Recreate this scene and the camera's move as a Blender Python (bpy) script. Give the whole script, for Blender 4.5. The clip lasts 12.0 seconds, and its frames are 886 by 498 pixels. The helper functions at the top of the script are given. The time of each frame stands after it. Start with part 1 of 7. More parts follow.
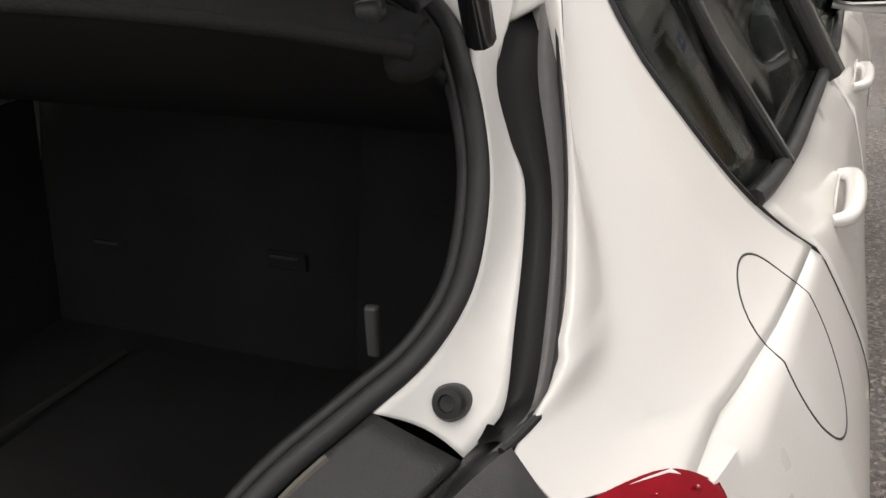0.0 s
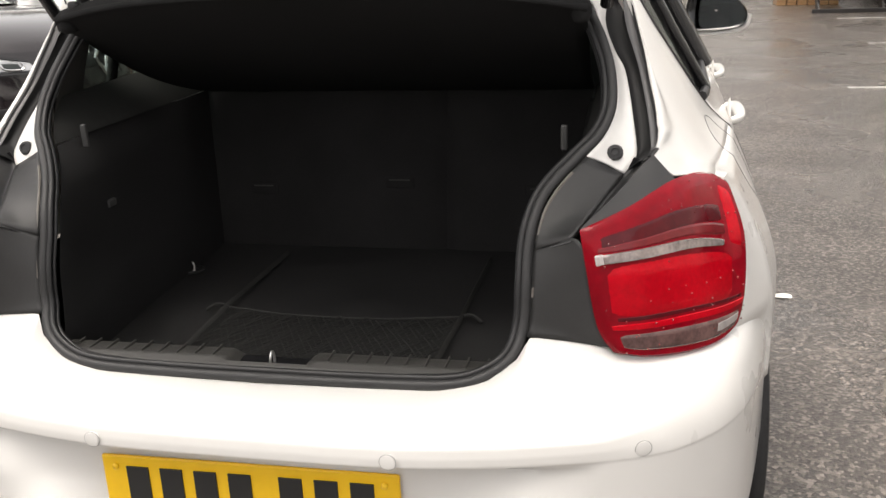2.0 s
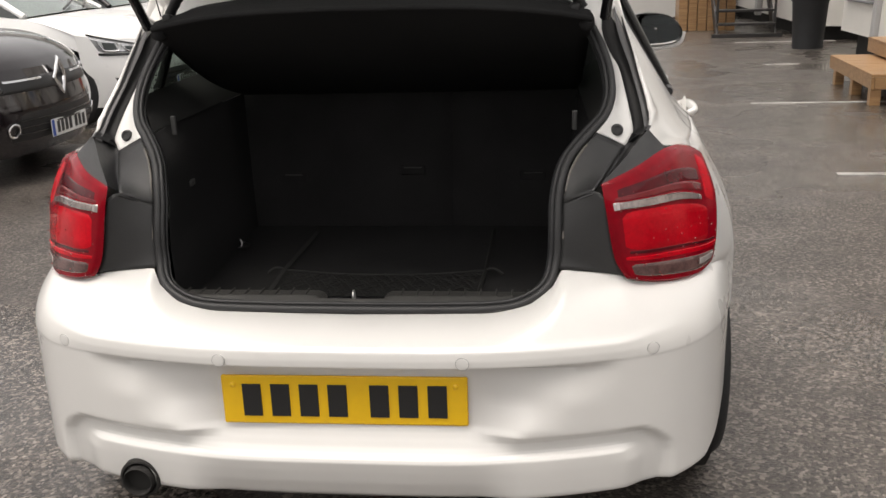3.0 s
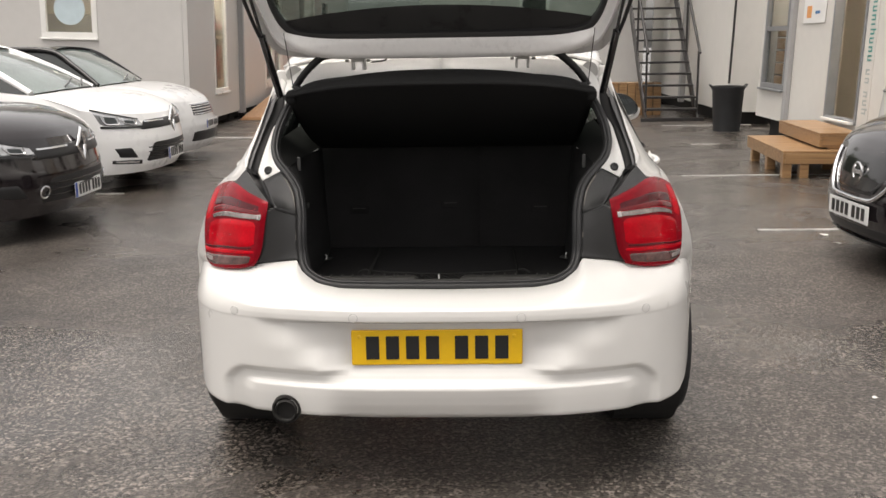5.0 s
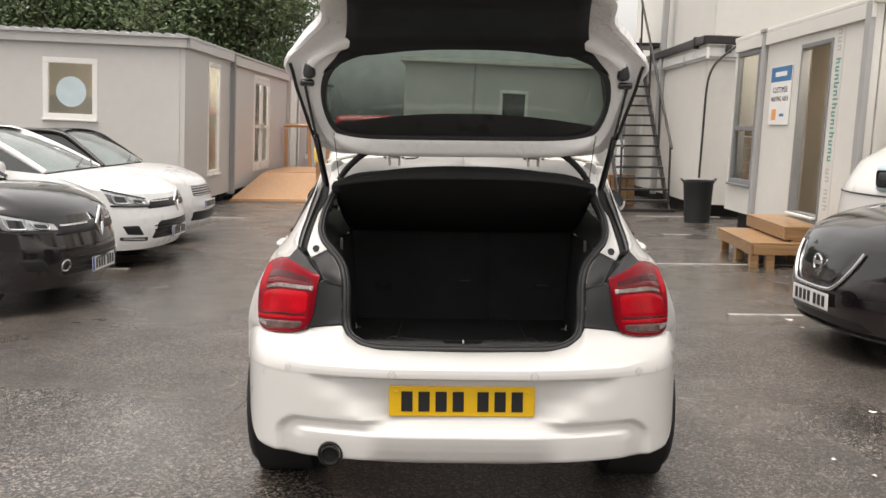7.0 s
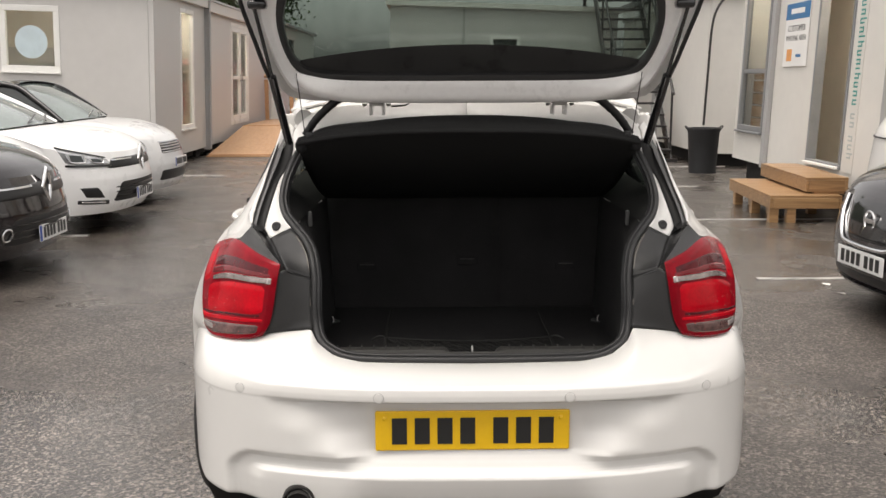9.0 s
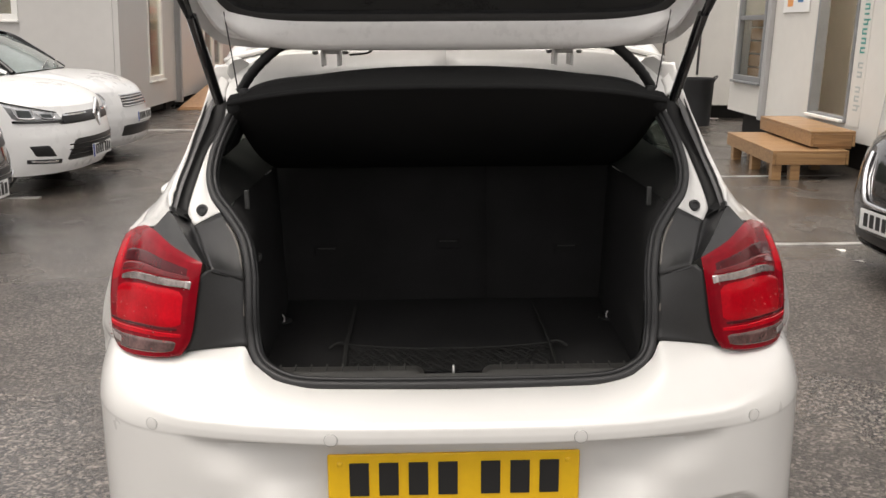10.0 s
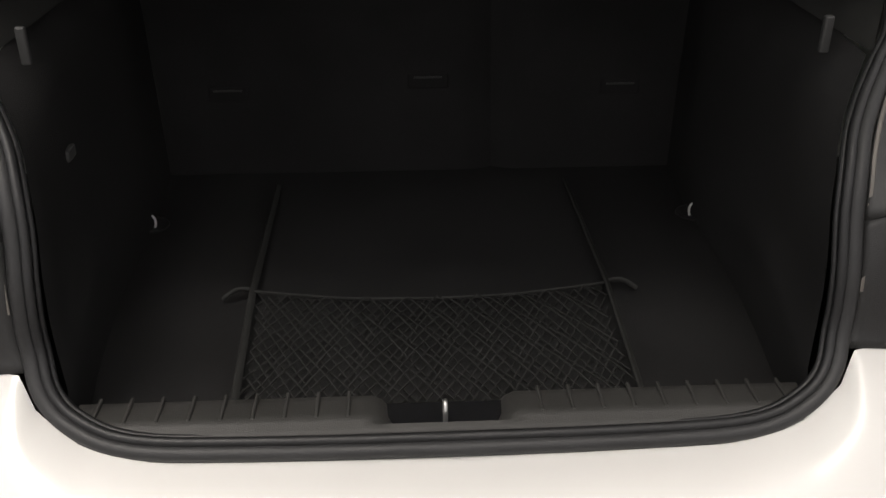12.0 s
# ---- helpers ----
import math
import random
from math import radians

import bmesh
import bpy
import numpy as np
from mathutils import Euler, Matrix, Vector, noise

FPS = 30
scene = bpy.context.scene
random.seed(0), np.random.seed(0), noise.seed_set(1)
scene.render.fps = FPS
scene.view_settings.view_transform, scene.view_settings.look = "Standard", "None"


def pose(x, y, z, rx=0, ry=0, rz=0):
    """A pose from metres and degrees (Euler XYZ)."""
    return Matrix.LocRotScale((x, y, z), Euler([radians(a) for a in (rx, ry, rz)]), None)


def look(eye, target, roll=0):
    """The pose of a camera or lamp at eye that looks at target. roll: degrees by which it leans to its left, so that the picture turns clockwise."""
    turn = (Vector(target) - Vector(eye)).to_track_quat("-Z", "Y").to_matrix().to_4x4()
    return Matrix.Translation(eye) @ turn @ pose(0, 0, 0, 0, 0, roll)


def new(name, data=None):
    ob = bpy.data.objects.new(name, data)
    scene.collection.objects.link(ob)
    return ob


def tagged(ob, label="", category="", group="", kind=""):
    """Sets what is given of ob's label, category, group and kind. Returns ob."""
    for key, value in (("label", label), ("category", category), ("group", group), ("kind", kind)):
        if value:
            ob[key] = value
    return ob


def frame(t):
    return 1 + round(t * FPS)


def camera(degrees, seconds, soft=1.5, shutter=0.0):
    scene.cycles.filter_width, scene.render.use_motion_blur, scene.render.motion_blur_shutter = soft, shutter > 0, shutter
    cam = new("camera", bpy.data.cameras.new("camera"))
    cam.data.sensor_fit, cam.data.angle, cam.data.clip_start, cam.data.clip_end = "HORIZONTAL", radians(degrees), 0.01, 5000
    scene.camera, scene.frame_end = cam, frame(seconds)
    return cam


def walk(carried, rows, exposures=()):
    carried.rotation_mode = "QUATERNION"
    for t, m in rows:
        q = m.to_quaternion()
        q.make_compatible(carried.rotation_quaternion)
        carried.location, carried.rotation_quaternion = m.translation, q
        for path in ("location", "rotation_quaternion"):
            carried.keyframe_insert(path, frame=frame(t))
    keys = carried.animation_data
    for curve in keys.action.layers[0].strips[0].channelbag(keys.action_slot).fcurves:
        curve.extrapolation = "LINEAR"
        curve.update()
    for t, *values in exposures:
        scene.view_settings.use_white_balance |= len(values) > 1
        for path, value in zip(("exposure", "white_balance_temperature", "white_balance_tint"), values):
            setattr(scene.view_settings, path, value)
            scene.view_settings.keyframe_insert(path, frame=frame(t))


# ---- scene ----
cam = camera(50.3, 12.0)
PATH = [
    (0, (0.811, -0.191, 1.368), (0.064, 1.492, 0.587), -2.5),
    (0.5, (0.777, -0.502, 1.371), (0.081, 1.233, 0.66), -3.3),
    (1, (0.785, -0.766, 1.357), (0.12, 0.996, 0.685), -3.2),
    (1.5, (0.714, -1.026, 1.36), (0.183, 0.787, 0.705), -2.9),
    (2, (0.623, -1.267, 1.369), (0.209, 0.582, 0.73), -2.4),
    (2.5, (0.59, -1.556, 1.374), (0.222, 0.317, 0.778), -2.5),
    (3, (0.422, -1.769, 1.379), (0.198, 0.128, 0.785), -1.9),
    (4.8, (0.139, -2.654, 1.406), (0.054, -0.708, 0.951), -1.1),
    (5, (0.123, -2.749, 1.404), (0.049, -0.797, 0.975), -0.9),
    (5.4, (0.069, -2.974, 1.435), (0.005, -1.011, 1.059), -1.0),
    (5.5, (0.088, -2.997, 1.437), (0.023, -1.031, 1.073), -1.0),
    (6, (-0.015, -3.162, 1.442), (-0.053, -1.186, 1.135), -0.6),
    (6.5, (-0.063, -3.266, 1.465), (-0.079, -1.285, 1.192), 0.3),
    (7, (-0.057, -3.281, 1.462), (-0.069, -1.298, 1.209), 0.6),
    (8.8, (-0.107, -2.519, 1.41), (-0.098, -0.548, 1.074), 0.3),
    (9, (-0.096, -2.412, 1.423), (-0.084, -0.444, 1.068), -0.2),
    (9.5, (-0.086, -2.083, 1.409), (-0.05, -0.123, 1.011), -0.5),
    (10, (-0.066, -1.806, 1.402), (-0.021, 0.14, 0.946), -0.3),
    (10.5, (-0.078, -1.498, 1.392), (0.0, 0.423, 0.84), -0.9),
    (11, (-0.052, -1.218, 1.368), (0.036, 0.667, 0.708), -1.1),
    (11.5, (-0.034, -0.934, 1.342), (0.049, 0.898, 0.544), -0.5),
    (12, (-0.045, -0.697, 1.327), (0.046, 1.057, 0.371), 0.0),
]
EXPOSURES = [(0, 0.75, 7000, 12), (0.5, 0.95, 7000, 12), (1, 1.25, 7000, 12), (2, 1.15, 7000, 12), (3, 0.68, 7000, 12), (5, 0.76, 7000, 12), (7, 0.82, 7000, 12), (9, 0.80, 7000, 12), (10, 0.74, 7000, 12), (10.5, 0.66, 7000, 12), (11.5, 0.6, 7000, 12), (12, 0.62, 7000, 12)]
walk(cam, [(t, look(eye, target, roll)) for t, eye, target, roll in PATH], EXPOSURES)

# ---- world and light: rainy overcast day ----
world = bpy.data.worlds.new("overcast")
scene.world = world
world.use_nodes = True
wn, wl = world.node_tree.nodes, world.node_tree.links
sky = wn.new("ShaderNodeTexSky")
sky.sky_type = "NISHITA"
sky.sun_disc = False
sky.sun_elevation, sky.sun_rotation = radians(76), radians(218)
sky.air_density, sky.dust_density = 1.0, 4.0
hsv = wn.new("ShaderNodeHueSaturation")
hsv.inputs["Saturation"].default_value = 0.12
bg = wn["Background"]
bg.inputs["Strength"].default_value = 0.15
wl.new(sky.outputs["Color"], hsv.inputs["Color"])
wl.new(hsv.outputs["Color"], bg.inputs["Color"])
sun = new("sun", bpy.data.lights.new("sun", "SUN"))
sun.data.energy, sun.data.angle, sun.data.color = 1.0, radians(40), (1.0, 0.97, 0.93)
sun.matrix_world = look((-1.3, -1.7, 9.0), (0, 0, 0))


# ---- materials ----
def mat(name, color, rough=0.5, metal=0.0, var=0.12, scale=3.0, fine=60.0, bump=0.0, bscale=120.0, coat=0.0, trans=0.0, alpha=1.0, ior=1.45, rvar=0.1, emit=0.0, sheen=0.0, tint=None):
    """A principled material with variation at a coarse and a fine scale, in colour, gloss and relief."""
    m = bpy.data.materials.new(name)
    m.use_nodes = True
    n, l = m.node_tree.nodes, m.node_tree.links
    p = n["Principled BSDF"]
    p.inputs["Metallic"].default_value = metal
    p.inputs["Coat Weight"].default_value = coat
    p.inputs["Coat Roughness"].default_value = 0.06
    p.inputs["Transmission Weight"].default_value = trans
    p.inputs["Alpha"].default_value = alpha
    p.inputs["IOR"].default_value = ior
    p.inputs["Sheen Weight"].default_value = sheen
    tc = n.new("ShaderNodeTexCoord")
    a, b = n.new("ShaderNodeTexNoise"), n.new("ShaderNodeTexNoise")
    a.inputs["Scale"].default_value, a.inputs["Detail"].default_value = scale, 5
    b.inputs["Scale"].default_value, b.inputs["Detail"].default_value = fine, 3
    for q in (a, b):
        l.new(tc.outputs["Object"], q.inputs["Vector"])
    mix = n.new("ShaderNodeMath")
    mix.operation = "MULTIPLY_ADD"
    mix.inputs[1].default_value = 0.65
    half = n.new("ShaderNodeMath")
    half.operation = "MULTIPLY"
    half.inputs[1].default_value = 0.35
    l.new(b.outputs["Fac"], half.inputs[0])
    l.new(a.outputs["Fac"], mix.inputs[0])
    l.new(half.outputs[0], mix.inputs[2])
    ramp = n.new("ShaderNodeValToRGB")
    lo = [max(0.0, c * (1 - var)) for c in color]
    hi = [min(1.0, c * (1 + var)) for c in (tint or color)]
    ramp.color_ramp.elements[0].position, ramp.color_ramp.elements[1].position = 0.3, 0.7
    ramp.color_ramp.elements[0].color, ramp.color_ramp.elements[1].color = (*lo, 1), (*hi, 1)
    l.new(mix.outputs[0], ramp.inputs["Fac"])
    l.new(ramp.outputs["Color"], p.inputs["Base Color"])
    mr = n.new("ShaderNodeMapRange")
    mr.inputs["From Min"].default_value, mr.inputs["From Max"].default_value = 0.3, 0.7
    mr.inputs["To Min"].default_value, mr.inputs["To Max"].default_value = max(0.01, rough * (1 - rvar * 2)), min(1.0, rough * (1 + rvar * 2))
    l.new(mix.outputs[0], mr.inputs["Value"])
    l.new(mr.outputs["Result"], p.inputs["Roughness"])
    if bump:
        t = n.new("ShaderNodeTexNoise")
        t.inputs["Scale"].default_value, t.inputs["Detail"].default_value = bscale, 4
        l.new(tc.outputs["Object"], t.inputs["Vector"])
        bp = n.new("ShaderNodeBump")
        bp.inputs["Strength"].default_value, bp.inputs["Distance"].default_value = bump, 0.004
        l.new(t.outputs["Fac"], bp.inputs["Height"])
        l.new(bp.outputs["Normal"], p.inputs["Normal"])
    if emit:
        p.inputs["Emission Color"].default_value = (*color, 1)
        p.inputs["Emission Strength"].default_value = emit
    return m


def droplets(m, size=260.0, strength=0.25):
    """Beads of rain on a smooth surface, as a relief of small cells."""
    n, l = m.node_tree.nodes, m.node_tree.links
    p = n["Principled BSDF"]
    tc, v = n.new("ShaderNodeTexCoord"), n.new("ShaderNodeTexVoronoi")
    v.inputs["Scale"].default_value = size
    v.inputs["Randomness"].default_value = 1.0
    r = n.new("ShaderNodeMapRange")
    r.interpolation_type = "SMOOTHSTEP"
    r.inputs["From Min"].default_value, r.inputs["From Max"].default_value = 0.16, 0.34
    r.inputs["To Min"].default_value, r.inputs["To Max"].default_value = 1.0, 0.0
    b = n.new("ShaderNodeBump")
    b.inputs["Strength"].default_value, b.inputs["Distance"].default_value = strength, 0.0012
    l.new(tc.outputs["Object"], v.inputs["Vector"])
    l.new(v.outputs["Distance"], r.inputs["Value"])
    l.new(r.outputs["Result"], b.inputs["Height"])
    l.new(b.outputs["Normal"], p.inputs["Coat Normal"])
    return m


def asphalt_material():
    m = bpy.data.materials.new("wet_asphalt")
    m.use_nodes = True
    n, l = m.node_tree.nodes, m.node_tree.links
    p = n["Principled BSDF"]
    tc = n.new("ShaderNodeTexCoord")

    def noise_at(scale, detail=4, rough=0.55):
        q = n.new("ShaderNodeTexNoise")
        q.inputs["Scale"].default_value, q.inputs["Detail"].default_value, q.inputs["Roughness"].default_value = scale, detail, rough
        l.new(tc.outputs["Object"], q.inputs["Vector"])
        return q

    def spread(src, f0, f1, t0, t1):
        q = n.new("ShaderNodeMapRange")
        q.interpolation_type = "SMOOTHSTEP"
        for k, v in zip(("From Min", "From Max", "To Min", "To Max"), (f0, f1, t0, t1)):
            q.inputs[k].default_value = v
        l.new(src, q.inputs["Value"])
        return q.outputs["Result"]

    grain = n.new("ShaderNodeTexVoronoi")
    grain.inputs["Scale"].default_value = 95
    l.new(tc.outputs["Object"], grain.inputs["Vector"])
    patch, stain, fine = noise_at(0.55, 5), noise_at(2.6, 5), noise_at(260, 3)
    ramp = n.new("ShaderNodeValToRGB")
    ramp.color_ramp.elements[0].position, ramp.color_ramp.elements[0].color = 0.0, (0.016, 0.014, 0.013, 1)
    ramp.color_ramp.elements[1].position, ramp.color_ramp.elements[1].color = 1.0, (0.31, 0.28, 0.255, 1)
    e = ramp.color_ramp.elements.new(0.6)
    e.color = (0.092, 0.081, 0.072, 1)
    bw = n.new("ShaderNodeRGBToBW")
    l.new(grain.outputs["Color"], bw.inputs["Color"])
    l.new(bw.outputs["Val"], ramp.inputs["Fac"])
    dark = n.new("ShaderNodeMix")
    dark.data_type, dark.blend_type = "RGBA", "MULTIPLY"
    dark.inputs["Factor"].default_value = 1.0
    tone = n.new("ShaderNodeValToRGB")
    tone.color_ramp.elements[0].position, tone.color_ramp.elements[0].color = 0.35, (0.70, 0.68, 0.66, 1)
    tone.color_ramp.elements[1].position, tone.color_ramp.elements[1].color = 0.7, (1.16, 1.12, 1.08, 1)
    l.new(stain.outputs["Fac"], tone.inputs["Fac"])
    l.new(ramp.outputs["Color"], dark.inputs["A"])
    l.new(tone.outputs["Color"], dark.inputs["B"])
    l.new(dark.outputs["Result"], p.inputs["Base Color"])
    # standing water where the surface dips: smooth and flat there, grainy elsewhere
    wet = spread(patch.outputs["Fac"], 0.40, 0.64, 0.0, 1.0)
    rough = n.new("ShaderNodeMix")
    rough.data_type = "FLOAT"
    l.new(wet, rough.inputs["Factor"])
    rough.inputs["A"].default_value, rough.inputs["B"].default_value = 0.42, 0.09
    l.new(rough.outputs["Result"], p.inputs["Roughness"])
    p.inputs["Coat Weight"].default_value, p.inputs["Coat Roughness"].default_value, p.inputs["Coat IOR"].default_value = 0.85, 0.15, 1.33
    hgt = n.new("ShaderNodeMath")
    hgt.operation = "ADD"
    l.new(grain.outputs["Distance"], hgt.inputs[0])
    l.new(fine.outputs["Fac"], hgt.inputs[1])
    depth = n.new("ShaderNodeMix")
    depth.data_type = "FLOAT"
    l.new(wet, depth.inputs["Factor"])
    depth.inputs["A"].default_value, depth.inputs["B"].default_value = 0.75, 0.22
    bp = n.new("ShaderNodeBump")
    bp.inputs["Distance"].default_value = 0.005
    l.new(depth.outputs["Result"], bp.inputs["Strength"])
    l.new(hgt.outputs[0], bp.inputs["Height"])
    l.new(bp.outputs["Normal"], p.inputs["Normal"])
    soft = n.new("ShaderNodeBump")
    soft.inputs["Distance"].default_value = 0.005
    film = n.new("ShaderNodeMix")
    film.data_type = "FLOAT"
    l.new(wet, film.inputs["Factor"])
    film.inputs["A"].default_value, film.inputs["B"].default_value = 0.60, 0.16
    l.new(film.outputs["Result"], soft.inputs["Strength"])
    l.new(hgt.outputs[0], soft.inputs["Height"])
    l.new(soft.outputs["Normal"], p.inputs["Coat Normal"])
    return m


def wood_material(name, a, b, grain=(2.0, 40.0, 40.0), rough=0.45):
    m = bpy.data.materials.new(name)
    m.use_nodes = True
    n, l = m.node_tree.nodes, m.node_tree.links
    p = n["Principled BSDF"]
    tc, mp, t = n.new("ShaderNodeTexCoord"), n.new("ShaderNodeMapping"), n.new("ShaderNodeTexNoise")
    info, add = n.new("ShaderNodeObjectInfo"), n.new("ShaderNodeVectorMath")
    mp.inputs["Scale"].default_value = grain
    t.inputs["Scale"].default_value, t.inputs["Detail"].default_value, t.inputs["Distortion"].default_value = 1.0, 6, 0.6
    l.new(info.outputs["Random"], add.inputs[0])
    l.new(tc.outputs["Object"], add.inputs[1])
    l.new(add.outputs[0], mp.inputs["Vector"])
    l.new(mp.outputs["Vector"], t.inputs["Vector"])
    r = n.new("ShaderNodeValToRGB")
    r.color_ramp.elements[0].position, r.color_ramp.elements[0].color = 0.3, (*a, 1)
    r.color_ramp.elements[1].position, r.color_ramp.elements[1].color = 0.7, (*b, 1)
    l.new(t.outputs["Fac"], r.inputs["Fac"])
    l.new(r.outputs["Color"], p.inputs["Base Color"])
    p.inputs["Roughness"].default_value = rough
    p.inputs["Coat Weight"].default_value = 0.25
    bp = n.new("ShaderNodeBump")
    bp.inputs["Strength"].default_value, bp.inputs["Distance"].default_value = 0.3, 0.003
    l.new(t.outputs["Fac"], bp.inputs["Height"])
    l.new(bp.outputs["Normal"], p.inputs["Normal"])
    return m


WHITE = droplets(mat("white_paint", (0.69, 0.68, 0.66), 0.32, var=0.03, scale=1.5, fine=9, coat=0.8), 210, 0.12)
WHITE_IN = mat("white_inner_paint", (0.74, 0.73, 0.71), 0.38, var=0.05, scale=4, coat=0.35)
# tailgate's inner white, lifted above the outer paint to stand in for light
GATE_LIFTED = mat("gate_white_lifted", (0.86, 0.85, 0.84), 0.3, var=0.06, scale=4, coat=0.3)
TRIM = mat("black_trim_plastic", (0.026, 0.026, 0.0265), 0.38, var=0.25, scale=6, fine=300, bump=0.25, bscale=900)
GLOSSBLACK = mat("gloss_black", (0.012, 0.012, 0.013), 0.12, var=0.1, coat=0.5)
RUBBER = mat("rubber_seal", (0.015, 0.015, 0.016), 0.42, var=0.2, scale=8, fine=90, bump=0.15, bscale=300)
SEALGREY = mat("weathered_seal_rubber", (0.026, 0.026, 0.027), 0.5, var=0.25, scale=9, fine=120, bump=0.12, bscale=300)
FLANGE = mat("bare_flange", (0.14, 0.128, 0.115), 0.5, var=0.25, scale=30)
CARPET = mat("boot_carpet", (0.021, 0.0205, 0.021), 0.95, var=0.4, scale=6, fine=380, bump=0.6, bscale=900, ior=1.3)
FELT = mat("shelf_felt", (0.018, 0.018, 0.0185), 0.92, var=0.3, scale=5, fine=300, bump=0.4, bscale=700, ior=1.28)
LINING = mat("headlining", (0.06, 0.057, 0.053), 0.9, var=0.08, scale=7, bump=0.2, bscale=500)
CHANBLACK = mat("channel_plastic", (0.013, 0.013, 0.0135), 0.5, var=0.2, scale=7, fine=200, bump=0.1, bscale=500, ior=1.3)
CHANGREY = mat("wet_channel_edge", (0.085, 0.084, 0.086), 0.32, var=0.15, scale=7, fine=120, bump=0.1, bscale=500)
SILLPLASTIC = mat("sill_plastic", (0.034, 0.033, 0.031), 0.5, var=0.2, scale=8, fine=200, bump=0.2, bscale=700)
CARPETCORD = mat("net_cord_black", (0.034, 0.034, 0.033), 0.85, var=0.3, ior=1.2)
HOOK = mat("grey_hook_plastic", (0.05, 0.05, 0.05), 0.45, var=0.15)
# non-metal pale grey, the steel rings' glint put into the colour
RING_GLINT = mat("ring_glint_grey", (0.60, 0.59, 0.58), 0.25, var=0.05)
CHROME = mat("chrome", (0.75, 0.75, 0.76), 0.14, metal=1.0, var=0.05)
STEEL = mat("bare_steel", (0.55, 0.54, 0.53), 0.34, metal=0.9, var=0.12, scale=20)
BRASSWHITE = mat("hinge_paint", (0.66, 0.65, 0.63), 0.4, var=0.08, scale=12, coat=0.2)
GLASS = mat("dark_glass", (0.02, 0.025, 0.025), 0.04, var=0.1, coat=0.3)
GLASSBAND = mat("glass_band", (0.034, 0.034, 0.034), 0.3, var=0.15, scale=8, fine=400)
TYRE = mat("tyre_rubber", (0.018, 0.018, 0.019), 0.75, var=0.25, scale=9, bump=0.3, bscale=160)
GATETRIM = mat("gate_trim_plastic", (0.010, 0.010, 0.0105), 0.55, var=0.25, scale=6, fine=300, bump=0.25, bscale=900, ior=1.3)
MIRROR = mat("mirror_glass", (0.42, 0.43, 0.44), 0.03, metal=1.0, var=0.03)
RIM = mat("alloy_rim", (0.42, 0.42, 0.43), 0.3, metal=0.8, var=0.1)
RED = mat("lamp_red", (0.22, 0.0012, 0.008), 0.10, var=0.25, scale=14, bump=0.06, bscale=160, coat=0.12, ior=1.22)
REDBRIGHT = mat("lamp_red_bright", (0.45, 0.0010, 0.009), 0.12, var=0.3, scale=12, fine=120, bump=0.1, bscale=140, coat=0.12, ior=1.22)
REDDARK = mat("lamp_red_dark", (0.075, 0.0012, 0.005), 0.08, bump=0.06, bscale=120, var=0.45, scale=16, coat=0.3, ior=1.3)
LAMPEND = mat("lamp_reflector_end", (0.50, 0.46, 0.45), 0.16, metal=0.5, var=0.35, scale=40)
REDPALE = mat("lamp_red_pale", (0.15, 0.007, 0.011), 0.14, var=0.35, scale=22, coat=0.4, ior=1.35)
CLEAR = mat("lamp_clear_strip", (0.34, 0.29, 0.28), 0.16, metal=0.55, var=0.55, scale=26, fine=160, coat=0.4)
SMOKE = mat("lamp_smoked_strip", (0.13, 0.070, 0.066), 0.18, metal=0.3, var=0.55, scale=30, fine=160, coat=0.4)
WATER = mat("rain_water", (0.25, 0.02, 0.02), 0.03, var=0.1, coat=1.0, ior=1.9)
YELLOW = mat("plate_yellow", (0.83, 0.50, 0.012), 0.32, var=0.05, scale=9, coat=0.3)
PLATEWHITE = mat("plate_white", (0.75, 0.75, 0.74), 0.32, var=0.05, scale=9, coat=0.3)
INK = mat("plate_ink", (0.018, 0.018, 0.018), 0.4, var=0.1)
BLUEMARK = mat("plate_blue_band", (0.02, 0.07, 0.35), 0.4, var=0.05)
for lens in (RED, REDBRIGHT, REDDARK, REDPALE):
    droplets(lens, 170, 0.10)



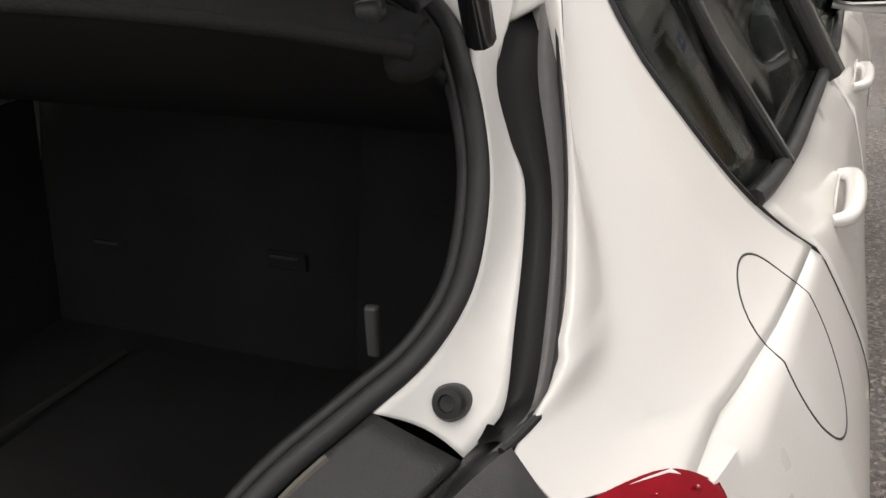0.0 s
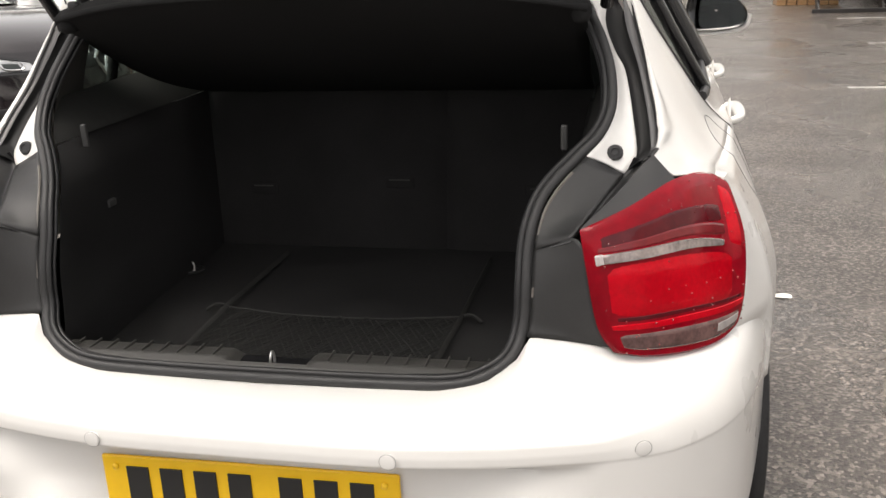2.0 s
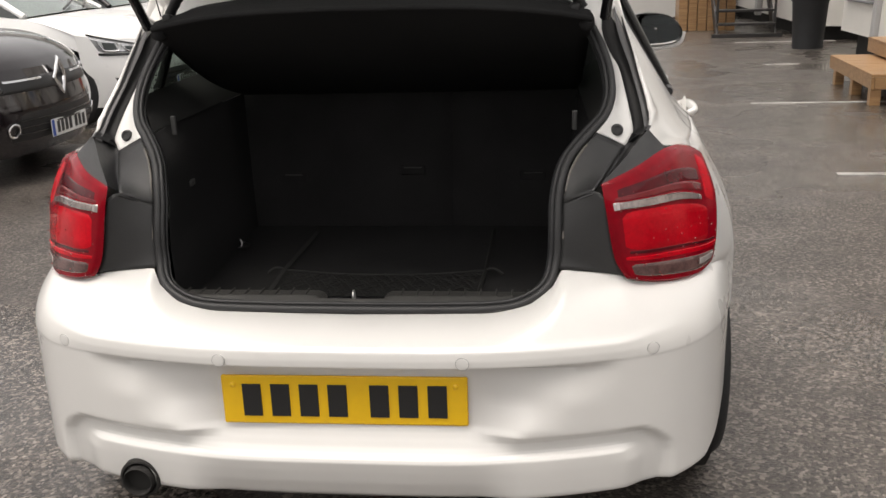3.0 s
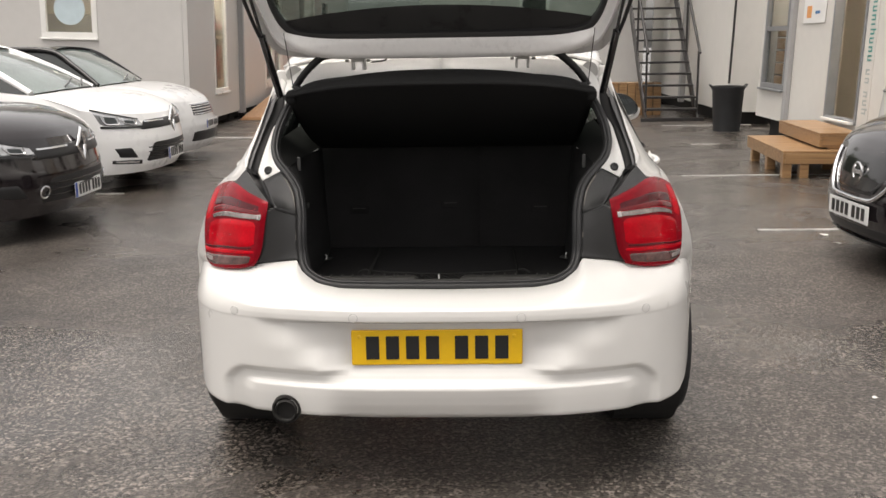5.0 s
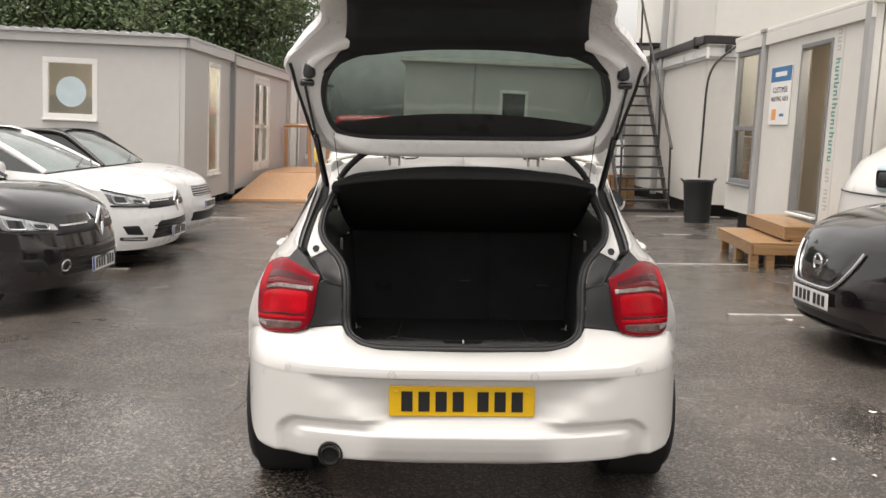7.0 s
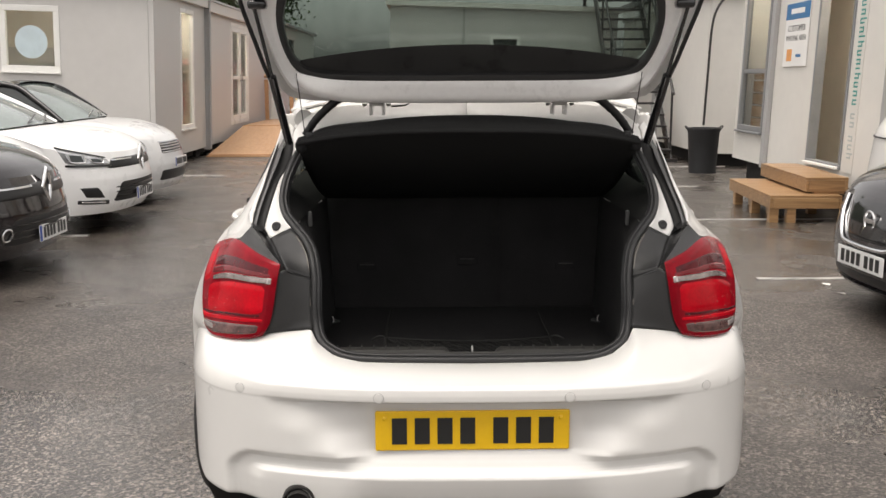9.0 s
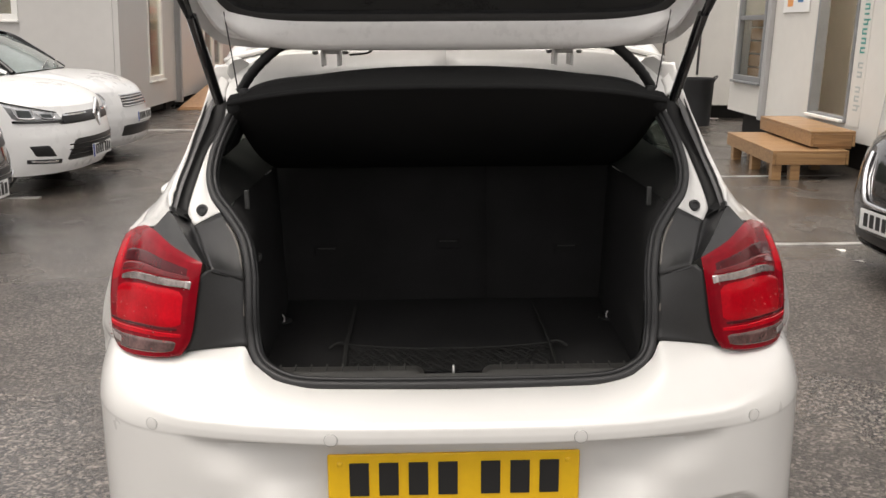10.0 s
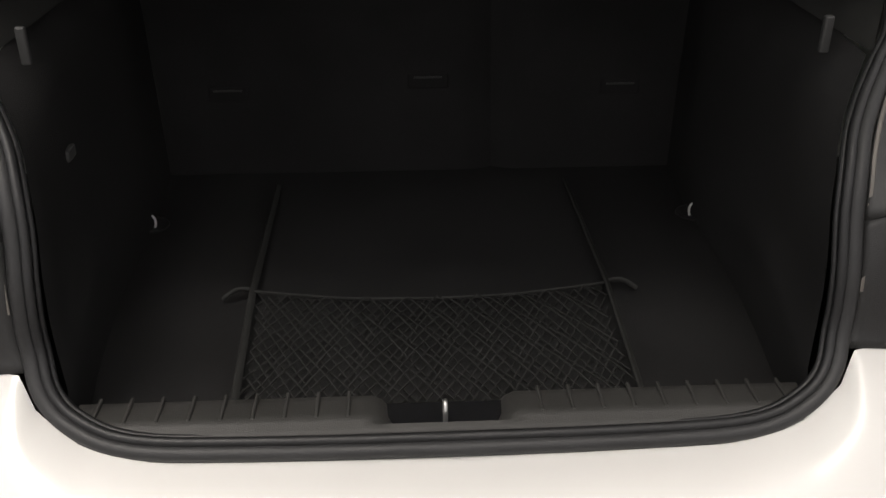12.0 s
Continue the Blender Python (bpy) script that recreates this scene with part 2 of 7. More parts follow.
def pane_material(name, tint, streak=0.1, base=0.03):
    """Thin sheet glass: tinted see-through with a Fresnel gloss, streaked by rain."""
    m = bpy.data.materials.new(name)
    m.use_nodes = True
    n, l = m.node_tree.nodes, m.node_tree.links
    n.remove(n["Principled BSDF"])
    tc, mp, t = n.new("ShaderNodeTexCoord"), n.new("ShaderNodeMapping"), n.new("ShaderNodeTexNoise")
    mp.inputs["Scale"].default_value = (26.0, 26.0, 5.0)
    t.inputs["Scale"].default_value, t.inputs["Detail"].default_value = 1.0, 5
    l.new(tc.outputs["Object"], mp.inputs["Vector"])
    l.new(mp.outputs["Vector"], t.inputs["Vector"])
    r = n.new("ShaderNodeValToRGB")
    r.color_ramp.elements[0].position, r.color_ramp.elements[0].color = 0.3, (*[c * (1 - streak) for c in tint], 1)
    r.color_ramp.elements[1].position, r.color_ramp.elements[1].color = 0.7, (*tint, 1)
    l.new(t.outputs["Fac"], r.inputs["Fac"])
    see, gloss, wet = n.new("ShaderNodeBsdfTransparent"), n.new("ShaderNodeBsdfGlossy"), n.new("ShaderNodeBsdfDiffuse")
    l.new(r.outputs["Color"], see.inputs["Color"])
    gloss.inputs["Roughness"].default_value = 0.05
    wet.inputs["Color"].default_value = (0.5, 0.5, 0.5, 1)
    lw, pw, fr = n.new("ShaderNodeLayerWeight"), n.new("ShaderNodeMath"), n.new("ShaderNodeMath")
    lw.inputs["Blend"].default_value = 0.5
    pw.operation, fr.operation = "POWER", "MULTIPLY_ADD"
    pw.inputs[1].default_value = 5.0
    fr.inputs[1].default_value, fr.inputs[2].default_value = 0.5, base
    l.new(lw.outputs["Facing"], pw.inputs[0])
    l.new(pw.outputs[0], fr.inputs[0])
    a, b = n.new("ShaderNodeMixShader"), n.new("ShaderNodeMixShader")
    k = n.new("ShaderNodeMapRange")
    k.inputs["From Min"].default_value, k.inputs["From Max"].default_value = 0.45, 0.75
    k.inputs["To Min"].default_value, k.inputs["To Max"].default_value = 0.0, streak * 0.5
    l.new(t.outputs["Fac"], k.inputs["Value"])
    l.new(k.outputs["Result"], a.inputs["Fac"])
    l.new(see.outputs["BSDF"], a.inputs[1])
    l.new(wet.outputs["BSDF"], a.inputs[2])
    l.new(fr.outputs[0], b.inputs["Fac"])
    l.new(a.outputs["Shader"], b.inputs[1])
    l.new(gloss.outputs["BSDF"], b.inputs[2])
    l.new(b.outputs["Shader"], n["Material Output"].inputs["Surface"])
    return m


WINDOW = pane_material("tinted_window", (0.54, 0.60, 0.57), 0.10)
CLEARGLASS = pane_material("clear_window", (0.90, 0.92, 0.91), 0.06, 0.02)
ASPHALT = asphalt_material()
LINEPAINT = mat("worn_line_paint", (0.16, 0.15, 0.14), 0.4, var=0.5, scale=7, fine=70, bump=0.3, tint=(0.42, 0.41, 0.39))
CABGREY = mat("cabin_grey_paint", (0.56, 0.545, 0.525), 0.45, var=0.05, scale=0.8, fine=7, bump=0.06, bscale=30)
CABPALE = mat("cabin_pale_paint", (0.66, 0.64, 0.60), 0.45, var=0.06, scale=0.8, fine=7, bump=0.06, bscale=30)
CABEDGE = mat("cabin_edge_grey", (0.36, 0.355, 0.35), 0.42, var=0.08, scale=3)
FRAMEGREY = mat("grey_window_frame", (0.20, 0.205, 0.21), 0.4, var=0.12, scale=5)
UPVC = mat("white_upvc", (0.78, 0.77, 0.74), 0.3, var=0.03, scale=3)
# near-black that carries the shade beneath floors and in hollows as colour
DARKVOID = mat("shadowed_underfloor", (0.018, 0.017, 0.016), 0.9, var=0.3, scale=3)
BLACKSTEEL = mat("black_painted_steel", (0.024, 0.022, 0.022), 0.42, var=0.3, scale=10, fine=80)
ROOM = mat("room_wall", (0.58, 0.54, 0.48), 0.8, var=0.08, scale=2)
BINPLASTIC = mat("bin_plastic", (0.022, 0.023, 0.025), 0.5, var=0.25, scale=6, fine=90)
WOOD = wood_material("pine_boards", (0.20, 0.105, 0.045), (0.38, 0.225, 0.105))
DECKWOOD = wood_material("deck_boards", (0.38, 0.205, 0.10), (0.52, 0.31, 0.165), grain=(30.0, 2.0, 30.0))
TEAL = mat("teal_lettering", (0.04, 0.30, 0.26), 0.5, var=0.1)
LETTERGREY = mat("pale_lettering", (0.42, 0.46, 0.45), 0.5, var=0.08)
SIGNWHITE = mat("sign_white", (0.80, 0.79, 0.77), 0.4, var=0.03)
SIGNBLUE = mat("sign_blue", (0.03, 0.16, 0.36), 0.4, var=0.05)
SIGNORANGE = mat("sign_orange", (0.75, 0.33, 0.10), 0.45, var=0.2, scale=20)
DECAL = mat("pale_blue_decal", (0.52, 0.62, 0.66), 0.5, var=0.08, scale=6)
CARBLACK = droplets(mat("black_car_paint", (0.006, 0.0055, 0.006), 0.08, var=0.2, coat=0.35, ior=1.35), 120, 0.05)
CARAUB = droplets(mat("dark_plum_paint", (0.010, 0.007, 0.0085), 0.10, var=0.2, coat=0.8, ior=1.45), 120, 0.05)
CARWHITE = mat("bright_white_paint", (0.84, 0.84, 0.835), 0.3, var=0.02, scale=1.5, fine=9, coat=0.6)
CARSILVER = mat("silver_car_paint", (0.62, 0.62, 0.62), 0.3, var=0.015, scale=1.5, fine=8, coat=0.7)
CARRED = mat("red_van_paint", (0.45, 0.02, 0.02), 0.3, var=0.1, coat=0.6)
HEADLAMP = mat("headlamp_glass", (0.46, 0.47, 0.48), 0.08, metal=0.45, var=0.45, scale=16, fine=40, coat=1.0)
GRILLE = mat("grille_black", (0.014, 0.014, 0.015), 0.4, var=0.3, scale=10)
LEAF = mat("tree_leaves", (0.032, 0.058, 0.020), 0.6, var=0.5, scale=2.0, fine=14, tint=(0.065, 0.095, 0.034))
BARK = mat("tree_bark", (0.10, 0.075, 0.055), 0.9, var=0.3, scale=8, bump=0.6, bscale=30)
PAPER = mat("paper_scrap", (0.75, 0.74, 0.70), 0.6, var=0.08)
SHINGLE = mat("cabin_roof_sheet", (0.42, 0.42, 0.42), 0.4, metal=0.3, var=0.1)


# ---- mesh helpers ----
def flat_normals(me):
    """Rounded edges round flat faces: normals weighted by the area of the faces that meet softly."""
    at = [[] for _ in me.vertices]
    for f in me.polygons:
        for v in f.vertices:
            at[v].append(f)
    out = []
    for f in me.polygons:
        for v in f.vertices:
            total = Vector()
            for g in at[v]:
                if g.normal.dot(f.normal) > 0.64:
                    total += g.normal * g.area
            out.append(total.normalized() if total.length > 1e-12 else f.normal.copy())
    me.normals_split_custom_set(out)


def part(name, bm, material, parent=None, label="", smooth=True, kind=""):
    me = bpy.data.meshes.new(name)
    bmesh.ops.recalc_face_normals(bm, faces=bm.faces)
    bm.to_mesh(me)
    bm.free()
    if smooth:
        me.shade_smooth()
        areas = sorted(f.area for f in me.polygons)
        if areas and areas[-1] > 12 * areas[len(areas) // 2] and len(areas) < 4000:
            flat_normals(me)
        else:
            me.set_sharp_from_angle(angle=radians(48))
    me.materials.append(material)
    ob = new(name, me)
    if parent is not None:
        ob.parent = parent
    return tagged(ob, label=label, kind=kind)


def thing(name, label, category, m=None, group="", kind=""):
    ob = new(name)
    ob.empty_display_size = 0.1
    if m is not None:
        ob.matrix_world = m
    return tagged(ob, label=label, category=category, group=group, kind=kind)


def lerp(a, b, t):
    return a + (b - a) * t


def smooth01(t):
    t = min(1.0, max(0.0, t))
    return t * t * (3 - 2 * t)


def table(x, xs, ys):
    return float(np.interp(x, xs, ys))


def soft_table(x, xs, ys, w=0.03):
    """The table read with its corners rounded over the width w."""
    return sum(table(x + w * d, xs, ys) for d in (-1.0, -0.66, -0.33, 0.0, 0.33, 0.66, 1.0)) / 7


def spline(pts, n, closed=False):
    """Catmull-Rom through the points, n steps a span."""
    p = [Vector(q) for q in pts]
    out, count = [], len(p)
    spans = count if closed else count - 1
    for i in range(spans):
        if closed:
            a, b, c, d = p[i - 1], p[i], p[(i + 1) % count], p[(i + 2) % count]
        else:
            a, b, c, d = p[max(i - 1, 0)], p[i], p[i + 1], p[min(i + 2, count - 1)]
        for k in range(n):
            t = k / n
            out.append(0.5 * (2 * b + (c - a) * t + (2 * a - 5 * b + 4 * c - d) * t * t + (3 * b - a - 3 * c + d) * t ** 3))
    if not closed:
        out.append(p[-1].copy())
    return out


def along(curve, t):
    """The point at t in 0..1 of a list of points."""
    s = min(0.999999, max(0.0, t)) * (len(curve) - 1)
    i = int(s)
    return curve[i].lerp(curve[i + 1], s - i)


def sheet(f, nu, nv, bm=None):
    """A grid of faces over f(u, v), u and v in 0..1."""
    bm = bm or bmesh.new()
    rows = [[bm.verts.new(f(i / nu, j / nv)) for j in range(nv + 1)] for i in range(nu + 1)]
    for i in range(nu):
        for j in range(nv):
            bm.faces.new((rows[i][j], rows[i + 1][j], rows[i + 1][j + 1], rows[i][j + 1]))
    return bm


def thick(ob, t, offset=-1.0):
    s = ob.modifiers.new("thickness", "SOLIDIFY")
    s.thickness, s.offset = t, offset
    return ob


def tube(pts, r, n=8, closed=False, bm=None, flat=1.0):
    """A round bar along points; r is a number or a function of 0..1."""
    bm = bm or bmesh.new()
    pts = [Vector(p) for p in pts]
    rings, count, up = [], len(pts), None
    for i, p in enumerate(pts):
        a = pts[i - 1] if i or closed else p
        b = pts[(i + 1) % count] if i < count - 1 or closed else p
        t = (b - a).normalized()
        if up is None:
            up = t.orthogonal().normalized()
        up = (up - t * up.dot(t)).normalized()
        side = t.cross(up)
        rad = r(i / max(1, count - 1)) if callable(r) else r
        rings.append([bm.verts.new(p + (up * math.cos(2 * math.pi * k / n) * flat + side * math.sin(2 * math.pi * k / n)) * rad) for k in range(n)])
    for i in range(count if closed else count - 1):
        a, b = rings[i], rings[(i + 1) % count]
        for k in range(n):
            bm.faces.new((a[k], a[(k + 1) % n], b[(k + 1) % n], b[k]))
    if not closed:
        bm.faces.new(rings[0][::-1])
        bm.faces.new(rings[-1])
    return bm


def box(c, s, bevel=0.0, bm=None, turn=None):
    """A bevelled box about c with the full sizes s."""
    bm = bm or bmesh.new()
    m = Matrix.Translation(c) @ (turn or Matrix()) @ Matrix.Diagonal((*s, 1))
    made = bmesh.ops.create_cube(bm, size=1.0, matrix=m)["verts"]
    if bevel:
        edges = list({e for v in made for e in v.link_edges})
        bmesh.ops.bevel(bm, geom=edges, offset=bevel, segments=2, affect="EDGES", profile=0.5)
    return bm


def prism(outline, depth, bm=None):
    """A plate: the outline of 3D points, pushed along the vector depth."""
    bm = bm or bmesh.new()
    a = [bm.verts.new(p) for p in outline]
    b = [bm.verts.new(Vector(p) + Vector(depth)) for p in outline]
    bm.faces.new(a)
    bm.faces.new(b[::-1])
    for i in range(len(a)):
        bm.faces.new((a[i - 1], a[i], b[i], b[i - 1]))
    return bm


def lathe(profile, axis, centre, n=28, bm=None):
    """Rings of (radius, along) about an axis 'x', 'y' or 'z'."""
    bm = bm or bmesh.new()
    c, rings = Vector(centre), []
    for r, h in profile:
        ring = []
        for k in range(n):
            a = 2 * math.pi * k / n
            p = {"x": (h, r * math.cos(a), r * math.sin(a)), "y": (r * math.cos(a), h, r * math.sin(a)), "z": (r * math.cos(a), r * math.sin(a), h)}[axis]
            ring.append(bm.verts.new(c + Vector(p)))
        rings.append(ring)
    for a, b in zip(rings, rings[1:]):
        for k in range(n):
            bm.faces.new((a[k], a[(k + 1) % n], b[(k + 1) % n], b[k]))
    bm.faces.new(rings[0][::-1])
    bm.faces.new(rings[-1])
    return bm


def letters(name, text, size, m, material, parent, label=""):
    """Words in the built-in font, as a mesh, in the plane of the pose m."""
    cu = bpy.data.curves.new(name, "FONT")
    cu.body, cu.size, cu.align_x, cu.align_y, cu.extrude, cu.resolution_u = text, size, "CENTER", "CENTER", 0.001, 3
    tmp = new(name + "_outline", cu)
    me = bpy.data.meshes.new_from_object(tmp.evaluated_get(bpy.context.evaluated_depsgraph_get()))
    bpy.data.objects.remove(tmp)
    me.materials.clear()
    me.materials.append(material)
    ob = new(name, me)
    ob.parent = parent
    ob.matrix_local = m
    return tagged(ob, label=label)


def wheel(parent, x, y, r=0.31, side=1, width=0.2):
    """A wheel about a sideways axle, outer face towards side * x."""
    hub = part("wheel", lathe([(0.06, -0.02 * side), (r * 0.66, -0.06 * side), (r * 0.68, -width * 0.8 * side), (0.05, -width * 0.8 * side)], "x", (x, y, r), 24), GRILLE, parent)
    h = width
    prof = [(r * 0.67, 0.0), (r * 0.80, 0.012 * side), (r * 0.94, 0.004 * side), (r, -0.02 * side), (r * 1.0, -(h - 0.02) * side), (r * 0.94, -h * side), (r * 0.67, -h * side)]
    part("tyre", lathe(prof, "x", (x, y, r), 40), TYRE, hub)
    bm = lathe([(r * 0.60, -0.006 * side), (r * 0.68, 0.004 * side), (r * 0.685, -0.02 * side), (r * 0.6, -0.03 * side)], "x", (x, y, r), 36)
    for k in range(5):
        a = 2 * math.pi * k / 5
        for s in (-0.16, 0.16):
            tube([(x - 0.015 * side, y + 0.03 * math.cos(a), r + 0.03 * math.sin(a)), (x - 0.012 * side, y + r * 0.63 * math.cos(a + s), r + r * 0.63 * math.sin(a + s))], 0.016, 6, bm=bm)
    part("rim", bm, RIM, hub)
    return hub


def plate(parent, m, face, w=0.52, h=0.111, band=False, groups=(4, 3)):
    """A number plate in the xz plane of m with its characters as plain bars."""
    ob = part("number_plate", box((0, 0, 0), (w, 0.006, h), 0.004), face, parent, "number plate with dark bars")
    ob.matrix_local = m
    step, x = w * 0.117, -w * 0.425
    if band:
        part("country_band", box((-w * 0.46, -0.0042, 0), (w * 0.07, 0.002, h * 0.94)), BLUEMARK, ob)
        step, x = w * 0.112, -w * 0.37
    for g in groups:
        for k in range(g):
            part("character_bar", box((x + step * 0.42, -0.0045, 0), (step * 0.66, 0.003, h * 0.66), 0.001), INK, ob)
            x += step
        x += step * 0.45
    return ob


# ---- the white hatchback: shape functions (x across, y forward, z up; rear plate at y = 0) ----
def aper_y(z):
    """How far forward the rim of the boot opening lies at a height."""
    return soft_table(z, (0.55, 0.65, 0.70, 0.75, 0.82, 0.86, 0.90, 0.93, 0.96, 0.99, 1.02, 1.05, 1.10, 1.15, 1.20, 1.25, 1.295, 1.37), (0.03, 0.07, 0.112, 0.146, 0.160, 0.176, 0.194, 0.217, 0.260, 0.315, 0.36, 0.397, 0.440, 0.48, 0.512, 0.545, 0.58, 0.67), 0.012)


SEAL_HALF = [(0, 0.656), (0.2, 0.657), (0.33, 0.662), (0.395, 0.681), (0.432, 0.711), (0.446, 0.76), (0.448, 0.82), (0.450, 0.88), (0.461, 0.93),
             (0.482, 0.96), (0.518, 0.99), (0.552, 1.02), (0.570, 1.06), (0.568, 1.11), (0.555, 1.155), (0.531, 1.205), (0.495, 1.25), (0.42, 1.278), (0.25, 1.291)]
seal_ring = [(x, z) for x, z in SEAL_HALF] + [(0, 1.294)] + [(-x, z) for x, z in SEAL_HALF[:0:-1]]
seal_curve = [Vector((x, aper_y(z), z)) for x, z, _ in spline([(x, z, 0) for x, z in seal_ring], 5, True)]


def seal_at(z):
    return Vector((soft_table(z, (0.70, 0.711, 0.76, 0.82, 0.88, 0.93, 0.96, 0.99, 1.02, 1.06, 1.11, 1.155, 1.205, 1.265), (0.425, 0.432, 0.446, 0.448, 0.450, 0.461, 0.482, 0.518, 0.552, 0.570, 0.568, 0.555, 0.531, 0.495), 0.01), aper_y(z), z))


def shoulder(y):
    return table(y, (0.30, 0.38, 0.42, 0.5, 0.64, 0.85, 1.1, 1.9, 2.7, 3.5, 4.05, 4.25), (0.69, 0.748, 0.762, 0.773, 0.788, 0.803, 0.812, 0.828, 0.828, 0.80, 0.70, 0.5))


def widest(y):
    return table(y, (0.30, 0.36, 0.46, 0.62, 0.95, 1.5, 2.7, 3.35, 3.9, 4.12, 4.3), (0.77, 0.806, 0.863, 0.889, 0.885, 0.872, 0.868, 0.880, 0.84, 0.72, 0.5))


def crease_z(y):
    return table(y, (0.3, 0.85, 1.9, 4.2), (0.94, 0.94, 0.905, 0.80))


def rear_edge_y(z):
    return soft_table(z, (0.95, 1.0, 1.03, 1.12, 1.225, 1.30, 1.34), (0.325, 0.335, 0.378, 0.472, 0.545, 0.590, 0.61))


def side_x(y, z):
    """Half width of the flank at a place along the car and a height."""
    zs, w = crease_z(y), shoulder(y)
    if z > zs:
        d = z - zs
        return w - 0.025 * (1 - math.exp(-d / 0.03)) - 0.52 * d - 0.050 * math.exp(-max(0.0, y - rear_edge_y(z)) / 0.14)
    t = (zs - z) / (zs - 0.25)
    return w + (widest(y) - w) * math.sin(min(1.0, t * 2.5) * math.pi / 2) - 0.05 * max(0.0, (t - 0.6) / 0.4) ** 2


def flank(y, z, side, out=0.0):
    return Vector((side * (side_x(y, z) + out), y, z))


def arch(y, cy, r=0.352, sill=0.24):
    d = r * r - (y - cy) ** 2
    return max(sill, 0.31 + math.sqrt(d)) if d > 0 else sill


def belt(y):
    return table(y, (0.782, 1.0, 1.9, 2.6, 3.0), (1.013, 0.995, 0.96, 0.94, 0.93))


def window_rear(z):
    return soft_table(z, (0.945, 1.013, 1.05, 1.09, 1.15, 1.177, 1.22, 1.25, 1.31), (0.851, 0.782, 0.752, 0.728, 0.70, 0.69, 0.688, 0.695, 0.74), 0.01)


BUMPER_PLAN = spline([(0, -0.055, 0), (0.25, -0.05, 0), (0.45, -0.018, 0), (0.633, 0.042, 0), (0.730, 0.115, 0), (0.793, 0.21, 0), (0.832, 0.33, 0), (0.859, 0.46, 0)], 8)


def bumper_top(x):
    xs = (0, 0.30, 0.36, 0.40, 0.44, 0.60, 0.70, 0.78, 0.835, 0.872)
    return Vector((table(x, xs, (0, 0.30, 0.382, 0.428, 0.447, 0.58, 0.68, 0.745, 0.792, 0.83)),
                   table(x, xs, (0.075, 0.077, 0.086, 0.107, 0.13, 0.124, 0.19, 0.255, 0.345, 0.45)),
                   table(x, xs, (0.656, 0.661, 0.677, 0.707, 0.737, 0.722, 0.70, 0.69, 0.69, 0.70)))) + Vector((-0.014, 0.016, 0.006)) * smooth01((x - 0.43) / 0.08)


BUMPER_ROWS = [(0.630, -0.014), (0.621, -0.003), (0.604, 0.0), (0.588, 0.0), (0.583, -0.012), (0.572, -0.042), (0.50, -0.050), (0.442, -0.046), (0.428, -0.040), (0.418, -0.033), (0.410, -0.027), (0.400, -0.020),
               (0.391, -0.012), (0.385, -0.006), (0.380, -0.001), (0.374, 0.002), (0.35, -0.003), (0.32, -0.012), (0.282, -0.030), (0.266, -0.05), (0.264, -0.14)]


def bumper(u, v):
    s = 2 * u - 1
    t = abs(s)
    c = along(BUMPER_PLAN, t)
    a, b = along(BUMPER_PLAN, t - 0.02), along(BUMPER_PLAN, t + 0.02)
    n = Vector(((b - a).y, -(b - a).x, 0)).normalized()
    if t < 1e-6:
        n = Vector((0, -1, 0))
    top, k = bumper_top(c.x), v * (len(BUMPER_ROWS) + 4)

    def row(i):
        z, off = BUMPER_ROWS[i]
        f = min(1.0, max(0.0, (z - 0.43) / 0.15))
        edge, ramp = lerp(0.36, 0.58, f), lerp(0.09, 0.24, f)
        pocket = min(1.0, max(0.0, (edge - c.x) / ramp))
        if i >= 4 and z > 0.27:
            edge = 0.695 - 0.07 * max(0.0, (z - 0.35) / 0.075) ** 2
            valley = (1 - smooth01((c.x - edge + 0.03) / 0.03)) * smooth01((0.430 - z) / 0.022)
            panel = (1 - smooth01((c.x - 0.580 + 0.03 * max(0.0, (z - 0.34) / 0.045) ** 2) / 0.06)) * smooth01((0.388 - z) / 0.013)
            side = -0.0006 - 0.016 * valley + 0.015 * panel - 0.10 * max(0.0, 0.34 - z) * valley
            off = lerp(side, off, pocket)
        z = max(z, table(c.x, (0.70, 0.76, 0.80, 0.84, 0.872), (0.25, 0.27, 0.31, 0.37, 0.45)))
        return Vector((c.x, c.y, z)) + n * off
    if k <= 4:
        f = k / 4
        p = top.lerp(row(0), f)
        p += Vector((0, 0, 1)) * 0.008 * math.sin(math.pi * f) + n * 0.006 * math.sin(math.pi * f)
    else:
        i = min(int(k - 4), len(BUMPER_ROWS) - 1)
        j = min(i + 1, len(BUMPER_ROWS) - 1)
        p = row(i).lerp(row(j), k - 4 - i)
    if k < 7:
        # the shoulder under the lamps rolls over in one curve
        end, f = row(3), k / 7
        fh, fv = lerp(f, math.sin(f * math.pi / 2), 0.85), lerp(f, 1 - math.cos(f * math.pi / 2), 0.85)
        p = p.lerp(Vector((lerp(top.x, end.x, fh), lerp(top.y, end.y, fh), lerp(top.z, end.z, fv))), smooth01((c.x - 0.55) / 0.2))
    if s < 0:
        p.x = -p.x
    return p


